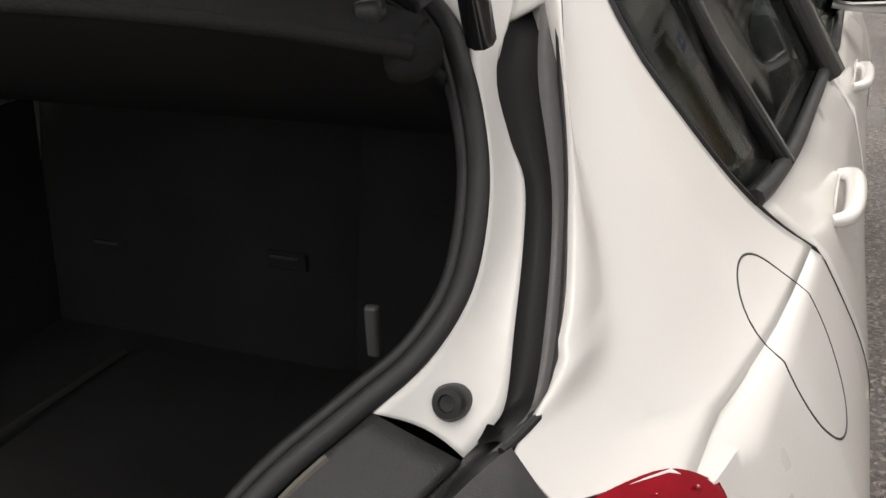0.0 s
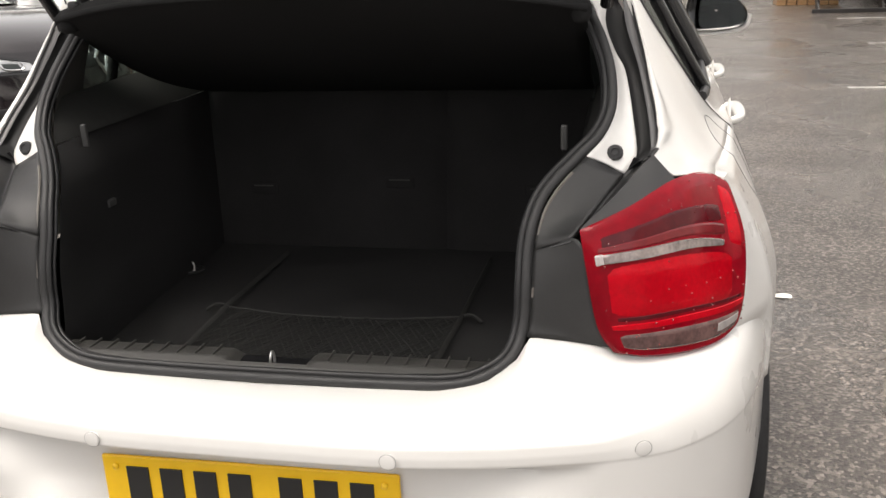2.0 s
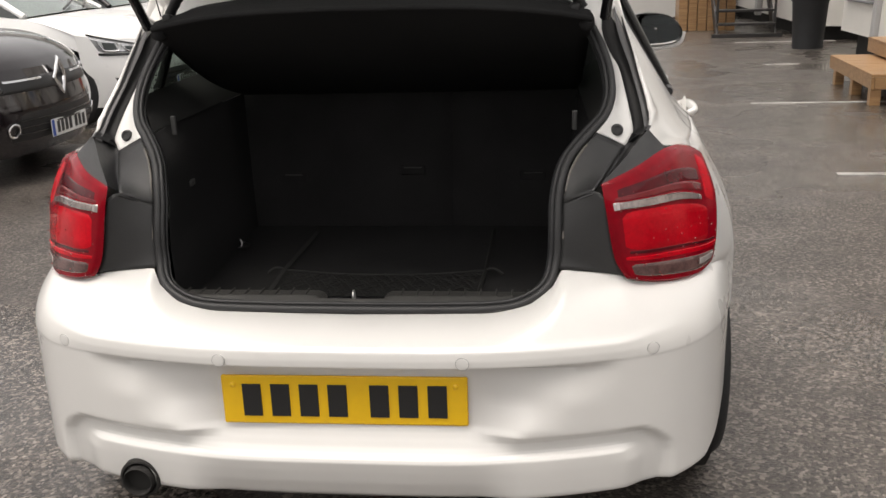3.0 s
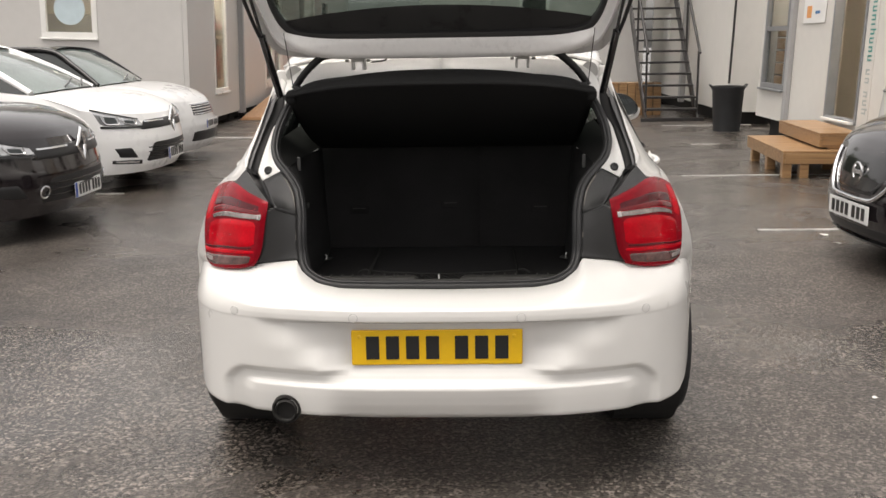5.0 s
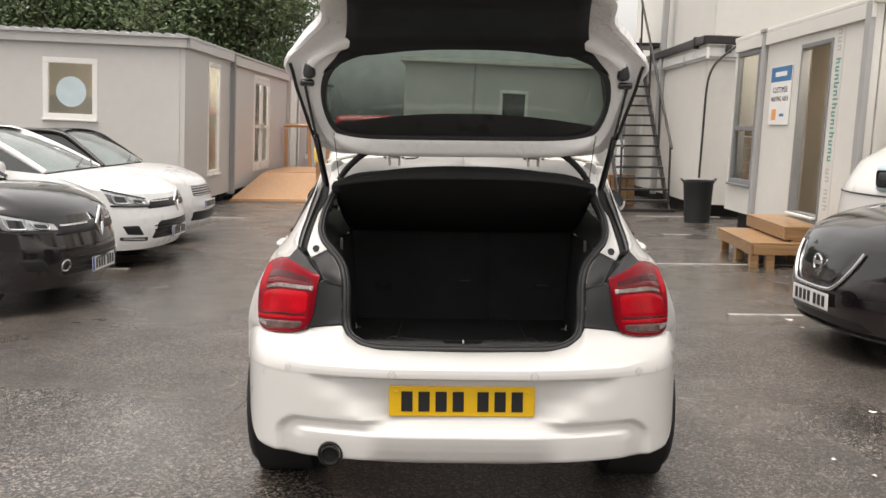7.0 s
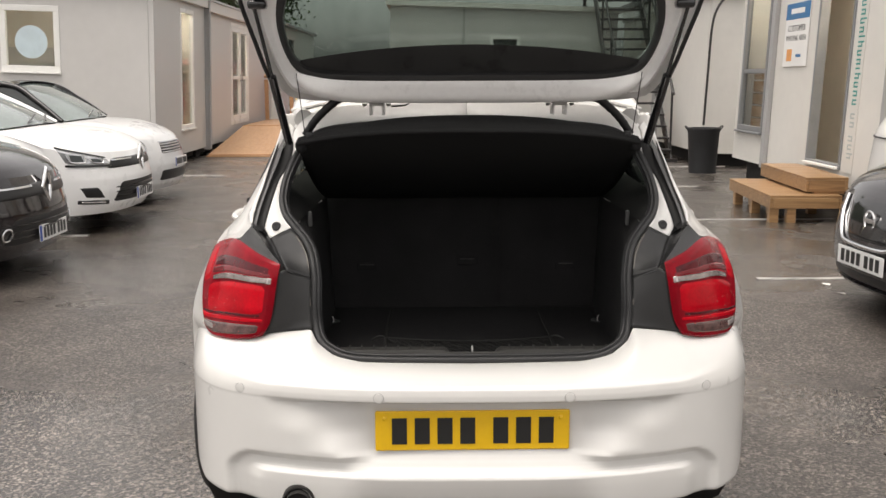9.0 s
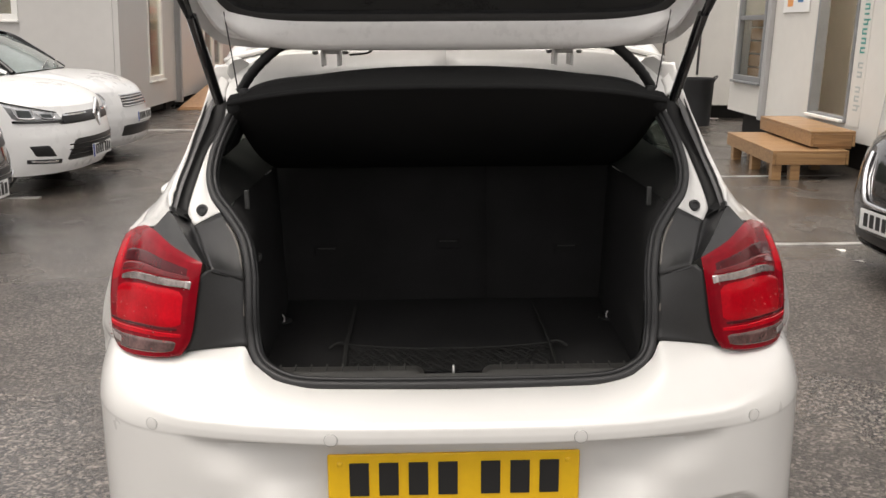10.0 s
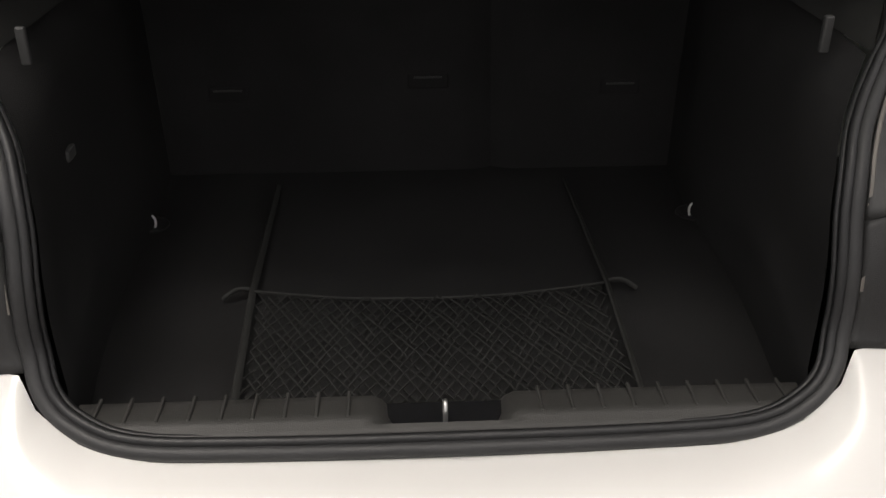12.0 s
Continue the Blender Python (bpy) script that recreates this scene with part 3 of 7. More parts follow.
LAMP_TOP = spline([(0.527, 0.128, 0.924), (0.60, 0.185, 0.947), (0.668, 0.282, 0.966), (0.722, 0.374, 0.957), (0.760, 0.400, 0.937)], 6)
LAMP_LOW = spline([(0.583, 0.124, 0.722), (0.63, 0.145, 0.708), (0.70, 0.20, 0.694), (0.750, 0.262, 0.688), (0.786, 0.325, 0.70)], 6)
LAMP_IN = spline([(0.583, 0.124, 0.722), (0.556, 0.116, 0.77), (0.537, 0.118, 0.87), (0.527, 0.128, 0.924)], 6)
LAMP_OUT = spline([(0.786, 0.325, 0.70), (0.796, 0.35, 0.76), (0.791, 0.372, 0.85), (0.760, 0.400, 0.937)], 6)


def lamp_point(u, v, side, out=0.0):
    """The lens of a tail lamp: u from its inner to its outer edge, v upwards."""
    low, top, a, b = along(LAMP_LOW, u), along(LAMP_TOP, u), along(LAMP_IN, v), along(LAMP_OUT, v)
    p = low.lerp(top, v) + a.lerp(b, u) - LAMP_LOW[0].lerp(LAMP_LOW[-1], u).lerp(LAMP_TOP[0].lerp(LAMP_TOP[-1], u), v)
    n = Vector((0.55 + 0.35 * u, -0.75 + 0.55 * u, 0.06)).normalized()
    edge = min(u, 1 - u, v, 1 - v)
    p += n * (0.010 * math.sin(math.pi * u) ** 0.6 * math.sin(math.pi * v) ** 0.5 + 0.007 * smooth01(edge / 0.05) + out)
    return Vector((side * p.x, p.y, p.z))


def lamp_patch(u0, u1, v0, v1, side, out, slant=0.0, taper=0.0):
    """A raised field of the lens with soft corners; slant lifts its outer end, taper narrows it there."""
    def f(u, v):
        uu = lerp(u0, u1, u)
        m, h = (v0 + v1) / 2 + slant * u, (v1 - v0) / 2 * (1 - taper * u)
        h *= 1 - 0.22 * (abs(2 * u - 1) ** 8)
        e = min(u, 1 - u) * (u1 - u0) * 0.3
        f01 = min(1.0, min(e / 0.004 if e < 0.004 else 1, min(v, 1 - v) / 0.12))
        return lamp_point(uu, m + (2 * v - 1) * h, side, out * smooth01(f01) - 0.0006)
    return sheet(f, 18, 8)


def build_tail_lamp(car, side):
    lamp = part("tail_lamp", sheet(lambda u, v: lamp_point(u, v, side), 26, 22), RED, car, "wet red tail lamp with clear strips")
    rim = [lamp_point(0.02 + k / 24 * 0.98, 0, side) for k in range(24)] + [lamp_point(1, k / 24, side) for k in range(24)]
    mid = lamp_point(0.5, 0.5, side)
    deep = Vector((-side * 0.35, 0.9, 0))
    fold = ((0.99, 0.003), (1.025, 0.014), (1.02, 0.04), (0.7, 0.06))

    def recess(u, v):
        p, k = along(rim, u), v * 3
        i = min(2, int(k))
        f, d = lerp(fold[i][0], fold[i + 1][0], k - i), lerp(fold[i][1], fold[i + 1][1], k - i)
        return mid + (p - mid) * f + deep * d
    part("lamp_housing", sheet(recess, 48, 9), WHITE_IN, lamp, "white painted lamp recess")
    part("dark_field", lamp_patch(0.07, 0.76, 0.752, 0.866, side, 0.0010, -0.050, 0.15), REDDARK, lamp, "dark red inner field")
    part("pale_band", lamp_patch(0.06, 0.76, 0.740, 0.782, side, 0.0018, -0.085, -0.6), REDPALE, lamp, "brownish red band")
    part("clear_strip", lamp_patch(0.05, 0.74, 0.664, 0.736, side, 0.0042, -0.090, 0.45), CLEAR, lamp, "clear grey strip")
    part("strip_end", lamp_patch(0.05, 0.095, 0.660, 0.734, side, 0.0048), LAMPEND, lamp, "bright reflector end")
    part("brake_lens", lamp_patch(0.09, 0.80, 0.385, 0.652, side, 0.0028, -0.085, 0.04), REDBRIGHT, lamp, "bright red lens")
    part("corner_lens", lamp_patch(0.775, 0.90, 0.600, 0.925, side, 0.0026, -0.03, 0.0), REDBRIGHT, lamp, "bright red corner lens")
    part("lens_shadow_band", lamp_patch(0.09, 0.93, 0.358, 0.388, side, 0.001, -0.075, 0.2), REDDARK, lamp, "dark red band")
    part("lens_lower", lamp_patch(0.07, 0.95, 0.300, 0.345, side, 0.0025, -0.070, 0.0), REDBRIGHT, lamp, "bright red line")
    part("clear_strip", lamp_patch(0.10, 0.90, 0.115, 0.272, side, 0.003, -0.050, 0.15), SMOKE, lamp, "smoked clear strip")
    part("strip_end", lamp_patch(0.66, 0.88, 0.130, 0.205, side, 0.0038, -0.004, 0.1), LAMPEND, lamp, "bright reflector end")
    rnd = random.Random(5)
    bm = bmesh.new()
    for _ in range(70):
        u, v, r = rnd.uniform(0.06, 0.94), 1 - rnd.random() ** 1.4 * 0.92 - 0.03, rnd.uniform(0.0009, 0.0021)
        bmesh.ops.create_icosphere(bm, subdivisions=1, radius=r, matrix=Matrix.Translation(lamp_point(u, v, side, 0.0035)))
    tagged(part("rain_beads", bm, WATER, lamp, "clear beads of rain"), kind="stuff")
    return lamp


def closed_tube(curve, r, shift):
    """A bead that runs round the boot opening, moved inwards by shift."""
    n = len(curve)
    pts = []
    for i, p in enumerate(curve):
        t = (curve[(i + 1) % n] - curve[i - 1]).normalized()
        face = Vector((0, -0.8, 0.6))
        inward = face.cross(t).normalized()
        if inward.dot(Vector((0, 0.38, 1.0)) - p) < 0:
            inward = -inward
        pts.append(p + inward * shift[0] + face * shift[1])
    return tube(pts, r, 8, True)


def loft_loops(loops, bm=None, wrap=False):
    bm = bm or bmesh.new()
    rings = [[bm.verts.new(p) for p in loop] for loop in loops]
    n = len(rings[0])
    pairs = list(zip(rings, rings[1:])) + ([(rings[-1], rings[0])] if wrap else [])
    for a, b in pairs:
        for k in range(n):
            bm.faces.new((a[k], a[(k + 1) % n], b[(k + 1) % n], b[k]))
    return bm


# tailgate, swung up: its profile as (z, y)
GATE_Z = (1.340, 1.352, 1.372, 1.418, 1.44, 1.53, 1.66, 1.755, 1.81, 1.85, 1.91)
GATE_Y = (0.63, 0.60, 0.50, 0.42, 0.405, 0.335, 0.255, 0.20, 0.10, -0.02, -0.19)


def gate_point(x, z, out=0.0):
    y = table(z, GATE_Z, GATE_Y) - 0.05 * (1 - (x / 0.66) ** 2) * smooth01((z - 1.40) / 0.12) * (1 - smooth01((z - 1.78) / 0.1)) * 0.35
    dy, dz = table(z + 0.015, GATE_Z, GATE_Y) - table(z - 0.015, GATE_Z, GATE_Y), 0.03
    n = Vector((0, -dz, dy)).normalized()
    return Vector((x, y, z)) + n * out


def mirrored(half):
    return half + [(-x, z) for x, z in half[-2:0:-1]]


GLASS_HALF = [(0, 1.434), (0.16, 1.434), (0.30, 1.435), (0.43, 1.440), (0.492, 1.462), (0.522, 1.52), (0.522, 1.60), (0.482, 1.675), (0.39, 1.725), (0.26, 1.748), (0.13, 1.756), (0, 1.758)]
GATE_HALF = [(0, 1.361), (0.18, 1.361), (0.36, 1.362), (0.50, 1.368), (0.56, 1.396), (0.60, 1.52), (0.640, 1.63), (0.668, 1.70), (0.585, 1.775), (0.505, 1.83), (0.44, 1.897), (0, 1.910)]


def gate_loop(half, out):
    return [gate_point(x, z, out) for x, z, _ in spline([(x, z, 0) for x, z in mirrored(half)], 5, True)]


def mix_loop(a, b, f, out):
    ra, rb = spline([(x, z, 0) for x, z in mirrored(a)], 5, True), spline([(x, z, 0) for x, z in mirrored(b)], 5, True)
    return [gate_point(lerp(p[0], q[0], f), lerp(p[1], q[1], f), out) for p, q in zip(ra, rb)]


def build_tailgate(car):
    rings = [mix_loop(GLASS_HALF, GATE_HALF, f, o) for f, o in ((0.14, -0.01), (0.15, 0.006), (0.24, 0.010), (0.36, 0.014), (0.43, 0.026), (0.47, 0.029), (0.56, 0.026), (0.60, 0.018), (0.63, -0.008), (0.68, -0.017), (0.80, -0.018), (0.87, -0.008), (0.95, 0.010), (1.0, 0.004), (1.0, -0.035), (0.8, -0.055), (0.14, -0.05))]
    gate = part("tailgate", loft_loops(rings, wrap=True), GATE_LIFTED, car, "white tailgate swung up, inner side showing")
    part("window_surround", loft_loops([mix_loop(GLASS_HALF, GATE_HALF, f, o) for f, o in ((-0.02, -0.012), (0.0, 0.002), (0.10, 0.009), (0.155, 0.008), (0.155, -0.02), (-0.02, -0.02))], wrap=True), TRIM, gate, "black window surround")
    g = spline([(x, z, 0) for x, z in mirrored(GLASS_HALF)], 5, True)
    bm = bmesh.new()
    rows = [[bm.verts.new(gate_point(p[0] * f * 1.01, 1.60 + (p[1] - 1.60) * f * 1.01, -0.02)) for p in g] for f in (1.0, 0.66, 0.33)]
    mid = bm.verts.new(gate_point(0, 1.60, -0.02))
    n = len(g)
    for a, b in zip(rows, rows[1:]):
        for k in range(n):
            bm.faces.new((a[k], a[(k + 1) % n], b[(k + 1) % n], b[k]))
    for k in range(n):
        bm.faces.new((rows[-1][k], rows[-1][(k + 1) % n], mid))
    pane = thick(part("window_pane", bm, WINDOW, gate, "wet tinted rear window"), 0.004)
    pane.visible_shadow = False
    # dark lower shade band of the pane
    part("shade_band", sheet(lambda u, v: gate_point(lerp(-0.512, 0.512, u), lerp(1.425, 1.512 - 0.045 * (2 * u - 1) ** 2, v), -0.012), 24, 4), GLASSBAND, gate, "black dotted band of the glass")

    def trim(u, v):
        t = 2 * u - 1
        z0 = 1.764 - 0.100 * abs(t) ** 3.0
        w = soft_table(v, (0.0, 0.1, 0.25, 0.5, 0.8, 1.0), (0.532, 0.508, 0.470, 0.432, 0.406, 0.395), 0.06)
        e = min(min(u, 1 - u) / 0.05, min(v, 1 - v) / 0.08, 1)
        return gate_point(t * w, lerp(z0, 1.907, v), 0.012 + 0.028 * smooth01(e))
    part("inner_trim", sheet(trim, 36, 14), GATETRIM, gate, "black grained inner trim panel")
    def ridge(u, v):
        t = 2 * u - 1
        z, out = soft_table(v, (0, 0.45, 0.7, 1.0), (1.424, 1.404, 1.392, 1.386), 0.05), soft_table(v, (0, 0.45, 0.7, 1.0), (0.004, 0.046, 0.050, 0.002), 0.05)
        return gate_point(t * lerp(0.50, 0.515, abs(t)), z + 0.035 * abs(t) ** 7, out * (1 - 0.75 * abs(t) ** 12))
    def hinge_edge(u, v):
        x, k = (2 * u - 1) * 0.545, 2 * v
        a, b, c = gate_point(x, 1.372, -0.03), Vector((x, 0.572, 1.404 - 0.10 * x * x)), Vector((x, 0.600, 1.408 - 0.12 * x * x))
        return a.lerp(b, k) if k < 1 else b.lerp(c, k - 1)
    thick(part("hinge_edge", sheet(hinge_edge, 24, 8), WHITE, gate, "white upper edge of the tailgate over the roof"), 0.008, 0)
    part("lower_ridge", sheet(ridge, 48, 14), GATE_LIFTED, gate, "bright pressed ridge under the window")
    part("latch", box(gate_point(0, 1.892, 0.024), (0.16, 0.035, 0.014), 0.004, turn=Matrix.Rotation(radians(-18), 4, "X")), GLOSSBLACK, gate, "black latch with grab recess")
    for s in (-1, 1):
        low, top = Vector((s * 0.548, 0.49, 1.232)), Vector((s * 0.592, 0.238, 1.614))
        mid = low.lerp(top, 0.52)
        strut = part("gas_strut", tube([low, mid], 0.0125, 10), GLOSSBLACK, gate, "black gas strut")
        part("piston_rod", tube([mid, top], 0.0055, 8), GLOSSBLACK, strut)
        part("strut_ball", box(top + Vector((-s * 0.008, 0.004, 0.010)), (0.052, 0.04, 0.026), 0.009), GLOSSBLACK, strut)
        part("strut_plate", box(top + Vector((-s * 0.004, 0.012, 0.040)), (0.034, 0.03, 0.035), 0.008), GATE_LIFTED, strut)
        part("bump_stop", lathe([(0.006, 0.0), (0.021, 0.005), (0.024, 0.018), (0.019, 0.045), (0.010, 0.062)], "z", Vector((s * 0.574, 0.222, 1.640)), 14), TRIM, gate, "black rubber bump stop")
        pts = spline([gate_point(s * 0.645, 1.70, 0.012), gate_point(s * 0.636, 1.67, 0.016), (s * 0.630, 0.275, 1.61), (s * 0.613, 0.31, 1.545), (s * 0.595, 0.355, 1.47), (s * 0.580, 0.385, 1.42)], 6)
        part("edge_seal", tube(pts, 0.0065, 7), RUBBER, gate, "black rubber edge seal")
        pts = spline([gate_point(s * 0.345, 1.374, 0.010), (s * 0.385, 0.474, 1.366), (s * 0.432, 0.482, 1.333), (s * 0.470, 0.492, 1.295), (s * 0.498, 0.500, 1.255)], 6)
        part("cable_gaiter", tube(pts, lambda t: 0.0125 + 0.001 * math.sin(t * 90), 10), RUBBER, gate, "black rubber cable gaiter")
        part("gaiter_foot", box(gate_point(s * 0.362, 1.375, 0.008), (0.055, 0.03, 0.014), 0.004), RUBBER, gate)
        hinge = part("hinge", box((s * 0.278, 0.505, 1.350), (0.045, 0.05, 0.014), 0.003), BRASSWHITE, gate, "pale painted steel hinge")
        for k in (-1, 1):
            part("hinge_arm", box((s * 0.278 + k * 0.019, 0.515, 1.332), (0.008, 0.06, 0.036), 0.002), BRASSWHITE, hinge)
            part("hinge_bolt", lathe([(0.007, 0), (0.008, -0.004), (0.004, -0.008)], "z", (s * 0.278 + k * 0.036, 0.485, 1.350), 8), STEEL, hinge)
        part("shelf_cord", tube([gate_point(s * 0.505, 1.446, 0.01), (s * 0.492, 0.44, 1.262)], 0.0016, 5), INK, gate)
    pts = spline([gate_point(-0.24, 1.366, 0.014), (-0.20, 0.49, 1.375), (-0.178, 0.49, 1.36), (-0.19, 0.50, 1.345), (-0.235, 0.53, 1.34)], 6)
    part("earth_cable", tube(pts, 0.0028, 6), INK, gate)
    return gate


EDGE_Z = (0.940, 0.957, 0.967, 1.0, 1.03, 1.09, 1.15, 1.225, 1.30, 1.315)
CHAN_Z = (0.94, 0.957, 0.967, 1.0, 1.004, 1.009, 1.047, 1.099, 1.152, 1.202, 1.30, 1.315)


def build_hatchback():
    car = thing("white_hatchback", "white five door hatchback with its tailgate open on wet asphalt", "car")
    part("rear_bumper", sheet(bumper, 200, 112), WHITE, car, "white rear bumper with light scratches")
    p = plate(car, pose(-0.004, -0.014, 0.498, 0, 0, 0.8), YELLOW)
    for s in (-1, 1):
        part("plate_screw", lathe([(0.006, 0), (0.006, -0.003), (0.003, -0.005)], "y", (s * 0.235, -0.003, 0.035), 10), YELLOW, p)
    for x in (-0.252, 0.25, 0.633, -0.633):
        yy = -0.053 if abs(x) < 0.3 else 0.043
        tilt = Matrix.Translation((x, yy, 0.601)) @ Matrix.Rotation(radians(0 if abs(x) < 0.3 else (22 if x > 0 else -22)), 4, "Z")
        s = part("parking_sensor", lathe([(0.0125, 0.004), (0.0125, -0.0015), (0.0105, -0.0022), (0.003, -0.0024)], "y", (0, 0, 0), 20), WHITE, car, "white round parking sensor")
        s.matrix_local = tilt
        r = part("sensor_groove", tube([(0.0135 * math.cos(a * math.pi / 10), -0.0005, 0.0135 * math.sin(a * math.pi / 10)) for a in range(20)], 0.0007, 5, True), CABEDGE, s)
    # towing eye cover and scratches
    part("towing_eye_cover", tube([(0.40, 0.004, 0.50), (0.455, 0.012, 0.515), (0.465, 0.014, 0.475), (0.42, 0.006, 0.462)], 0.001, 4, True), TRIM, car)
    for a, b in (((0.40, -0.012, 0.452), (0.425, -0.01, 0.478)), ((0.475, -0.002, 0.462), (0.488, 0.0, 0.486))):
        part("scratch", tube([a, b], 0.0011, 4), TRIM, car, "dark scratch")
    # shallow bore and ring in near-black, the hollow's shade put into colour
    part("exhaust_pipe", lathe([(0.034, 0.22), (0.034, 0.0), (0.032, -0.010), (0.030, -0.008), (0.029, 0.010), (0.001, 0.012)], "y", (-0.474, -0.024, 0.298), 24), DARKVOID, car, "black exhaust pipe, soot and bore shade in its colour")
    part("exhaust_cutout_shade", lathe([(0.036, 0.03), (0.0365, 0.004), (0.040, -0.001), (0.0445, 0.0), (0.046, 0.004), (0.046, 0.12), (0.036, 0.12)], "y", (-0.474, -0.020, 0.298), 30), DARKVOID, car, "near-black ring standing in for the shaded exhaust cut-out")
    # near-black underside parts, the shade below the car put into their colour
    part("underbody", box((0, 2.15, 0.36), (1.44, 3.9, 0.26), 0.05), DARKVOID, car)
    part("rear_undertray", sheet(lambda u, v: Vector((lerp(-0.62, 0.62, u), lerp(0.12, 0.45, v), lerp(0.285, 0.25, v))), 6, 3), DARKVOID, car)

    for s in (-1, 1):
        build_tail_lamp(car, s)
        # flank panels
        def quarter_low(u, v):
            y = lerp(0.37, 1.03, u)
            low = lerp(0.645, arch(y, 0.755), smooth01((y - 0.44) / 0.03))
            top = table(y, (0.37, 0.42, 0.50, 0.85, 0.88, 0.96, 1.03), (0.950, 0.951, 0.946, 0.945, 0.86, 0.70, 0.56))
            z = lerp(low, max(top, low + 0.002), v)
            e = Vector((s * table(z, (0.69, 0.76, 0.85, 0.937), (0.783, 0.794, 0.789, 0.758)), table(z, (0.69, 0.76, 0.85, 0.937), (0.320, 0.345, 0.367, 0.396)), z))
            e.x -= s * 0.016 * (1 - smooth01(u / 0.04))
            p = e.lerp(flank(y, z, s), smooth01(u / 0.10))
            p.x -= s * 0.45 * max(0.0, 0.69 - z) * (1 - smooth01((y - 0.44) / 0.04)) + s * 1.6 * max(0.0, z - 0.942) * (1 - smooth01((y - 0.46) / 0.1))
            return p

        def quarter_up(u, v):
            z = lerp(0.945, 1.315, v)
            a, b = rear_edge_y(z), window_rear(z)
            tab = soft_table if z > 1.035 else table
            a = tab(z, EDGE_Z, (0.396, 0.370, 0.292, 0.302, 0.370, 0.446, 0.494, 0.545, 0.590, 0.60))
            e = Vector((s * tab(z, EDGE_Z, (0.752, 0.720, 0.673, 0.630, 0.654, 0.640, 0.622, 0.597, 0.580, 0.577)), a, z))
            if u < 0.26:
                back = Vector((s * tab(z, CHAN_Z, (0.752, 0.720, 0.673, 0.630, 0.640, 0.644, 0.639, 0.626, 0.613, 0.598, 0.575, 0.57)), tab(z, CHAN_Z, (0.396, 0.370, 0.292, 0.302, 0.334, 0.364, 0.409, 0.466, 0.506, 0.539, 0.60, 0.61)), z))
                e += Vector((s * 0.006, -0.008, 0)) * smooth01((z - 1.0) / 0.03)
                k, c = u / 0.26, flank(lerp(a, b, 0.2), z, s)
                return back * (1 - k) ** 2 + e * 2 * k * (1 - k) + c * k * k
            return flank(lerp(a, b, 0.2 + 0.8 * (u - 0.26) / 0.74), z, s)
        panel = thick(part("quarter_panel", sheet(quarter_low, 60, 26), WHITE, car, "white rear quarter panel"), 0.003, 0)
        thick(part("rear_pillar", sheet(quarter_up, 34, 44), WHITE, panel, "white rear pillar"), 0.003, 0)
        ring = [(0.674 + 0.078 * math.cos(a), 0.912 + 0.084 * math.sin(a)) for a in [2 * math.pi * k / 48 for k in range(48)]]
        ring = [(y + 0.10 * max(0.0, 0.87 - z), z) for y, z in ring]
        flap = part("fuel_flap", tube([flank(y, z, s, 0.0008) for y, z in ring], 0.0017, 6, True), TRIM, car, "round fuel flap gap") if s > 0 else None

        def rear_door(u, v):
            z0, z1 = 0.26, 1.01
            z = lerp(z0, z1, v)
            a = table(z, (0.26, 0.45, 0.56, 0.70, 0.86, 0.945, 1.013), (1.12, 1.10, 1.035, 0.965, 0.884, 0.855, 0.795))
            y = lerp(a, 1.62, u)
            return flank(y, min(z, belt(y)), s)

        def front_door(u, v):
            y = lerp(1.626, 2.70, u)
            return flank(y, lerp(0.26, belt(y), v), s)

        def front_wing(u, v):
            y = lerp(2.706, 4.12, u)
            return flank(y, lerp(arch(y, 3.44), table(y, (2.7, 3.0, 4.12), (0.935, 0.93, 0.74)), v), s)
        d1 = thick(part("rear_door", sheet(rear_door, 24, 26), WHITE, car, "white rear door"), 0.003, 0)
        d2 = thick(part("front_door", sheet(front_door, 24, 20), WHITE, car, "white front door"), 0.003, 0)
        thick(part("front_wing", sheet(front_wing, 40, 16), WHITE, car), 0.003, 0)
        gap = [flank(table(z, (0.45, 0.56, 0.70, 0.86, 0.945, 1.01), (1.07, 1.032, 0.962, 0.882, 0.853, 0.793)), z, s, 0.0005) for z in [0.5 + 0.51 * k / 30 for k in range(31)]]
        part("door_gap", tube(gap, 0.0022, 6), TRIM, d1)
        for door, y in ((d1, 1.085), (d2, 1.87)):
            z = 0.925 if y < 1.5 else 0.91
            base = flank(y, z, s)
            pts = spline([base + Vector((0, -0.095, 0.0)), base + Vector((s * 0.020, -0.078, 0.004)), base + Vector((s * 0.025, 0.0, 0.006)), base + Vector((s * 0.020, 0.078, 0.004)), base + Vector((0, 0.095, 0))], 5)
            h = part("door_handle", tube(pts, lambda t: 0.009 + 0.006 * math.sin(math.pi * t), 10, flat=0.8), WHITE, door, "white bar door handle")
            part("handle_recess", lathe([(0.004, 0.0), (0.036, 0.001), (0.040, 0.004)], "x", (s * (side_x(y, z) - 0.002), y - 0.02, z), 18), WHITE_IN, h)
        # glazing
        def side_glass(u, v):
            z = v
            y = lerp(0.692, 2.62, u)
            z0 = belt(y) + 0.012 if y > 0.782 else table(y, (0.69, 0.70, 0.728, 0.752, 0.782), (1.177, 1.15, 1.09, 1.05, 1.02))
            z1 = table(y, (0.69, 0.71, 0.80, 1.2, 1.8, 2.2, 2.62), (1.20, 1.275, 1.315, 1.345, 1.335, 1.25, 0.99))
            return flank(y, lerp(z0, max(z1, z0 + 0.004), v), s, -0.006)
        pane = thick(part("side_window", sheet(side_glass, 50, 12), WINDOW, car, "dark wet side windows"), 0.004, 0)
        pane.visible_shadow = False
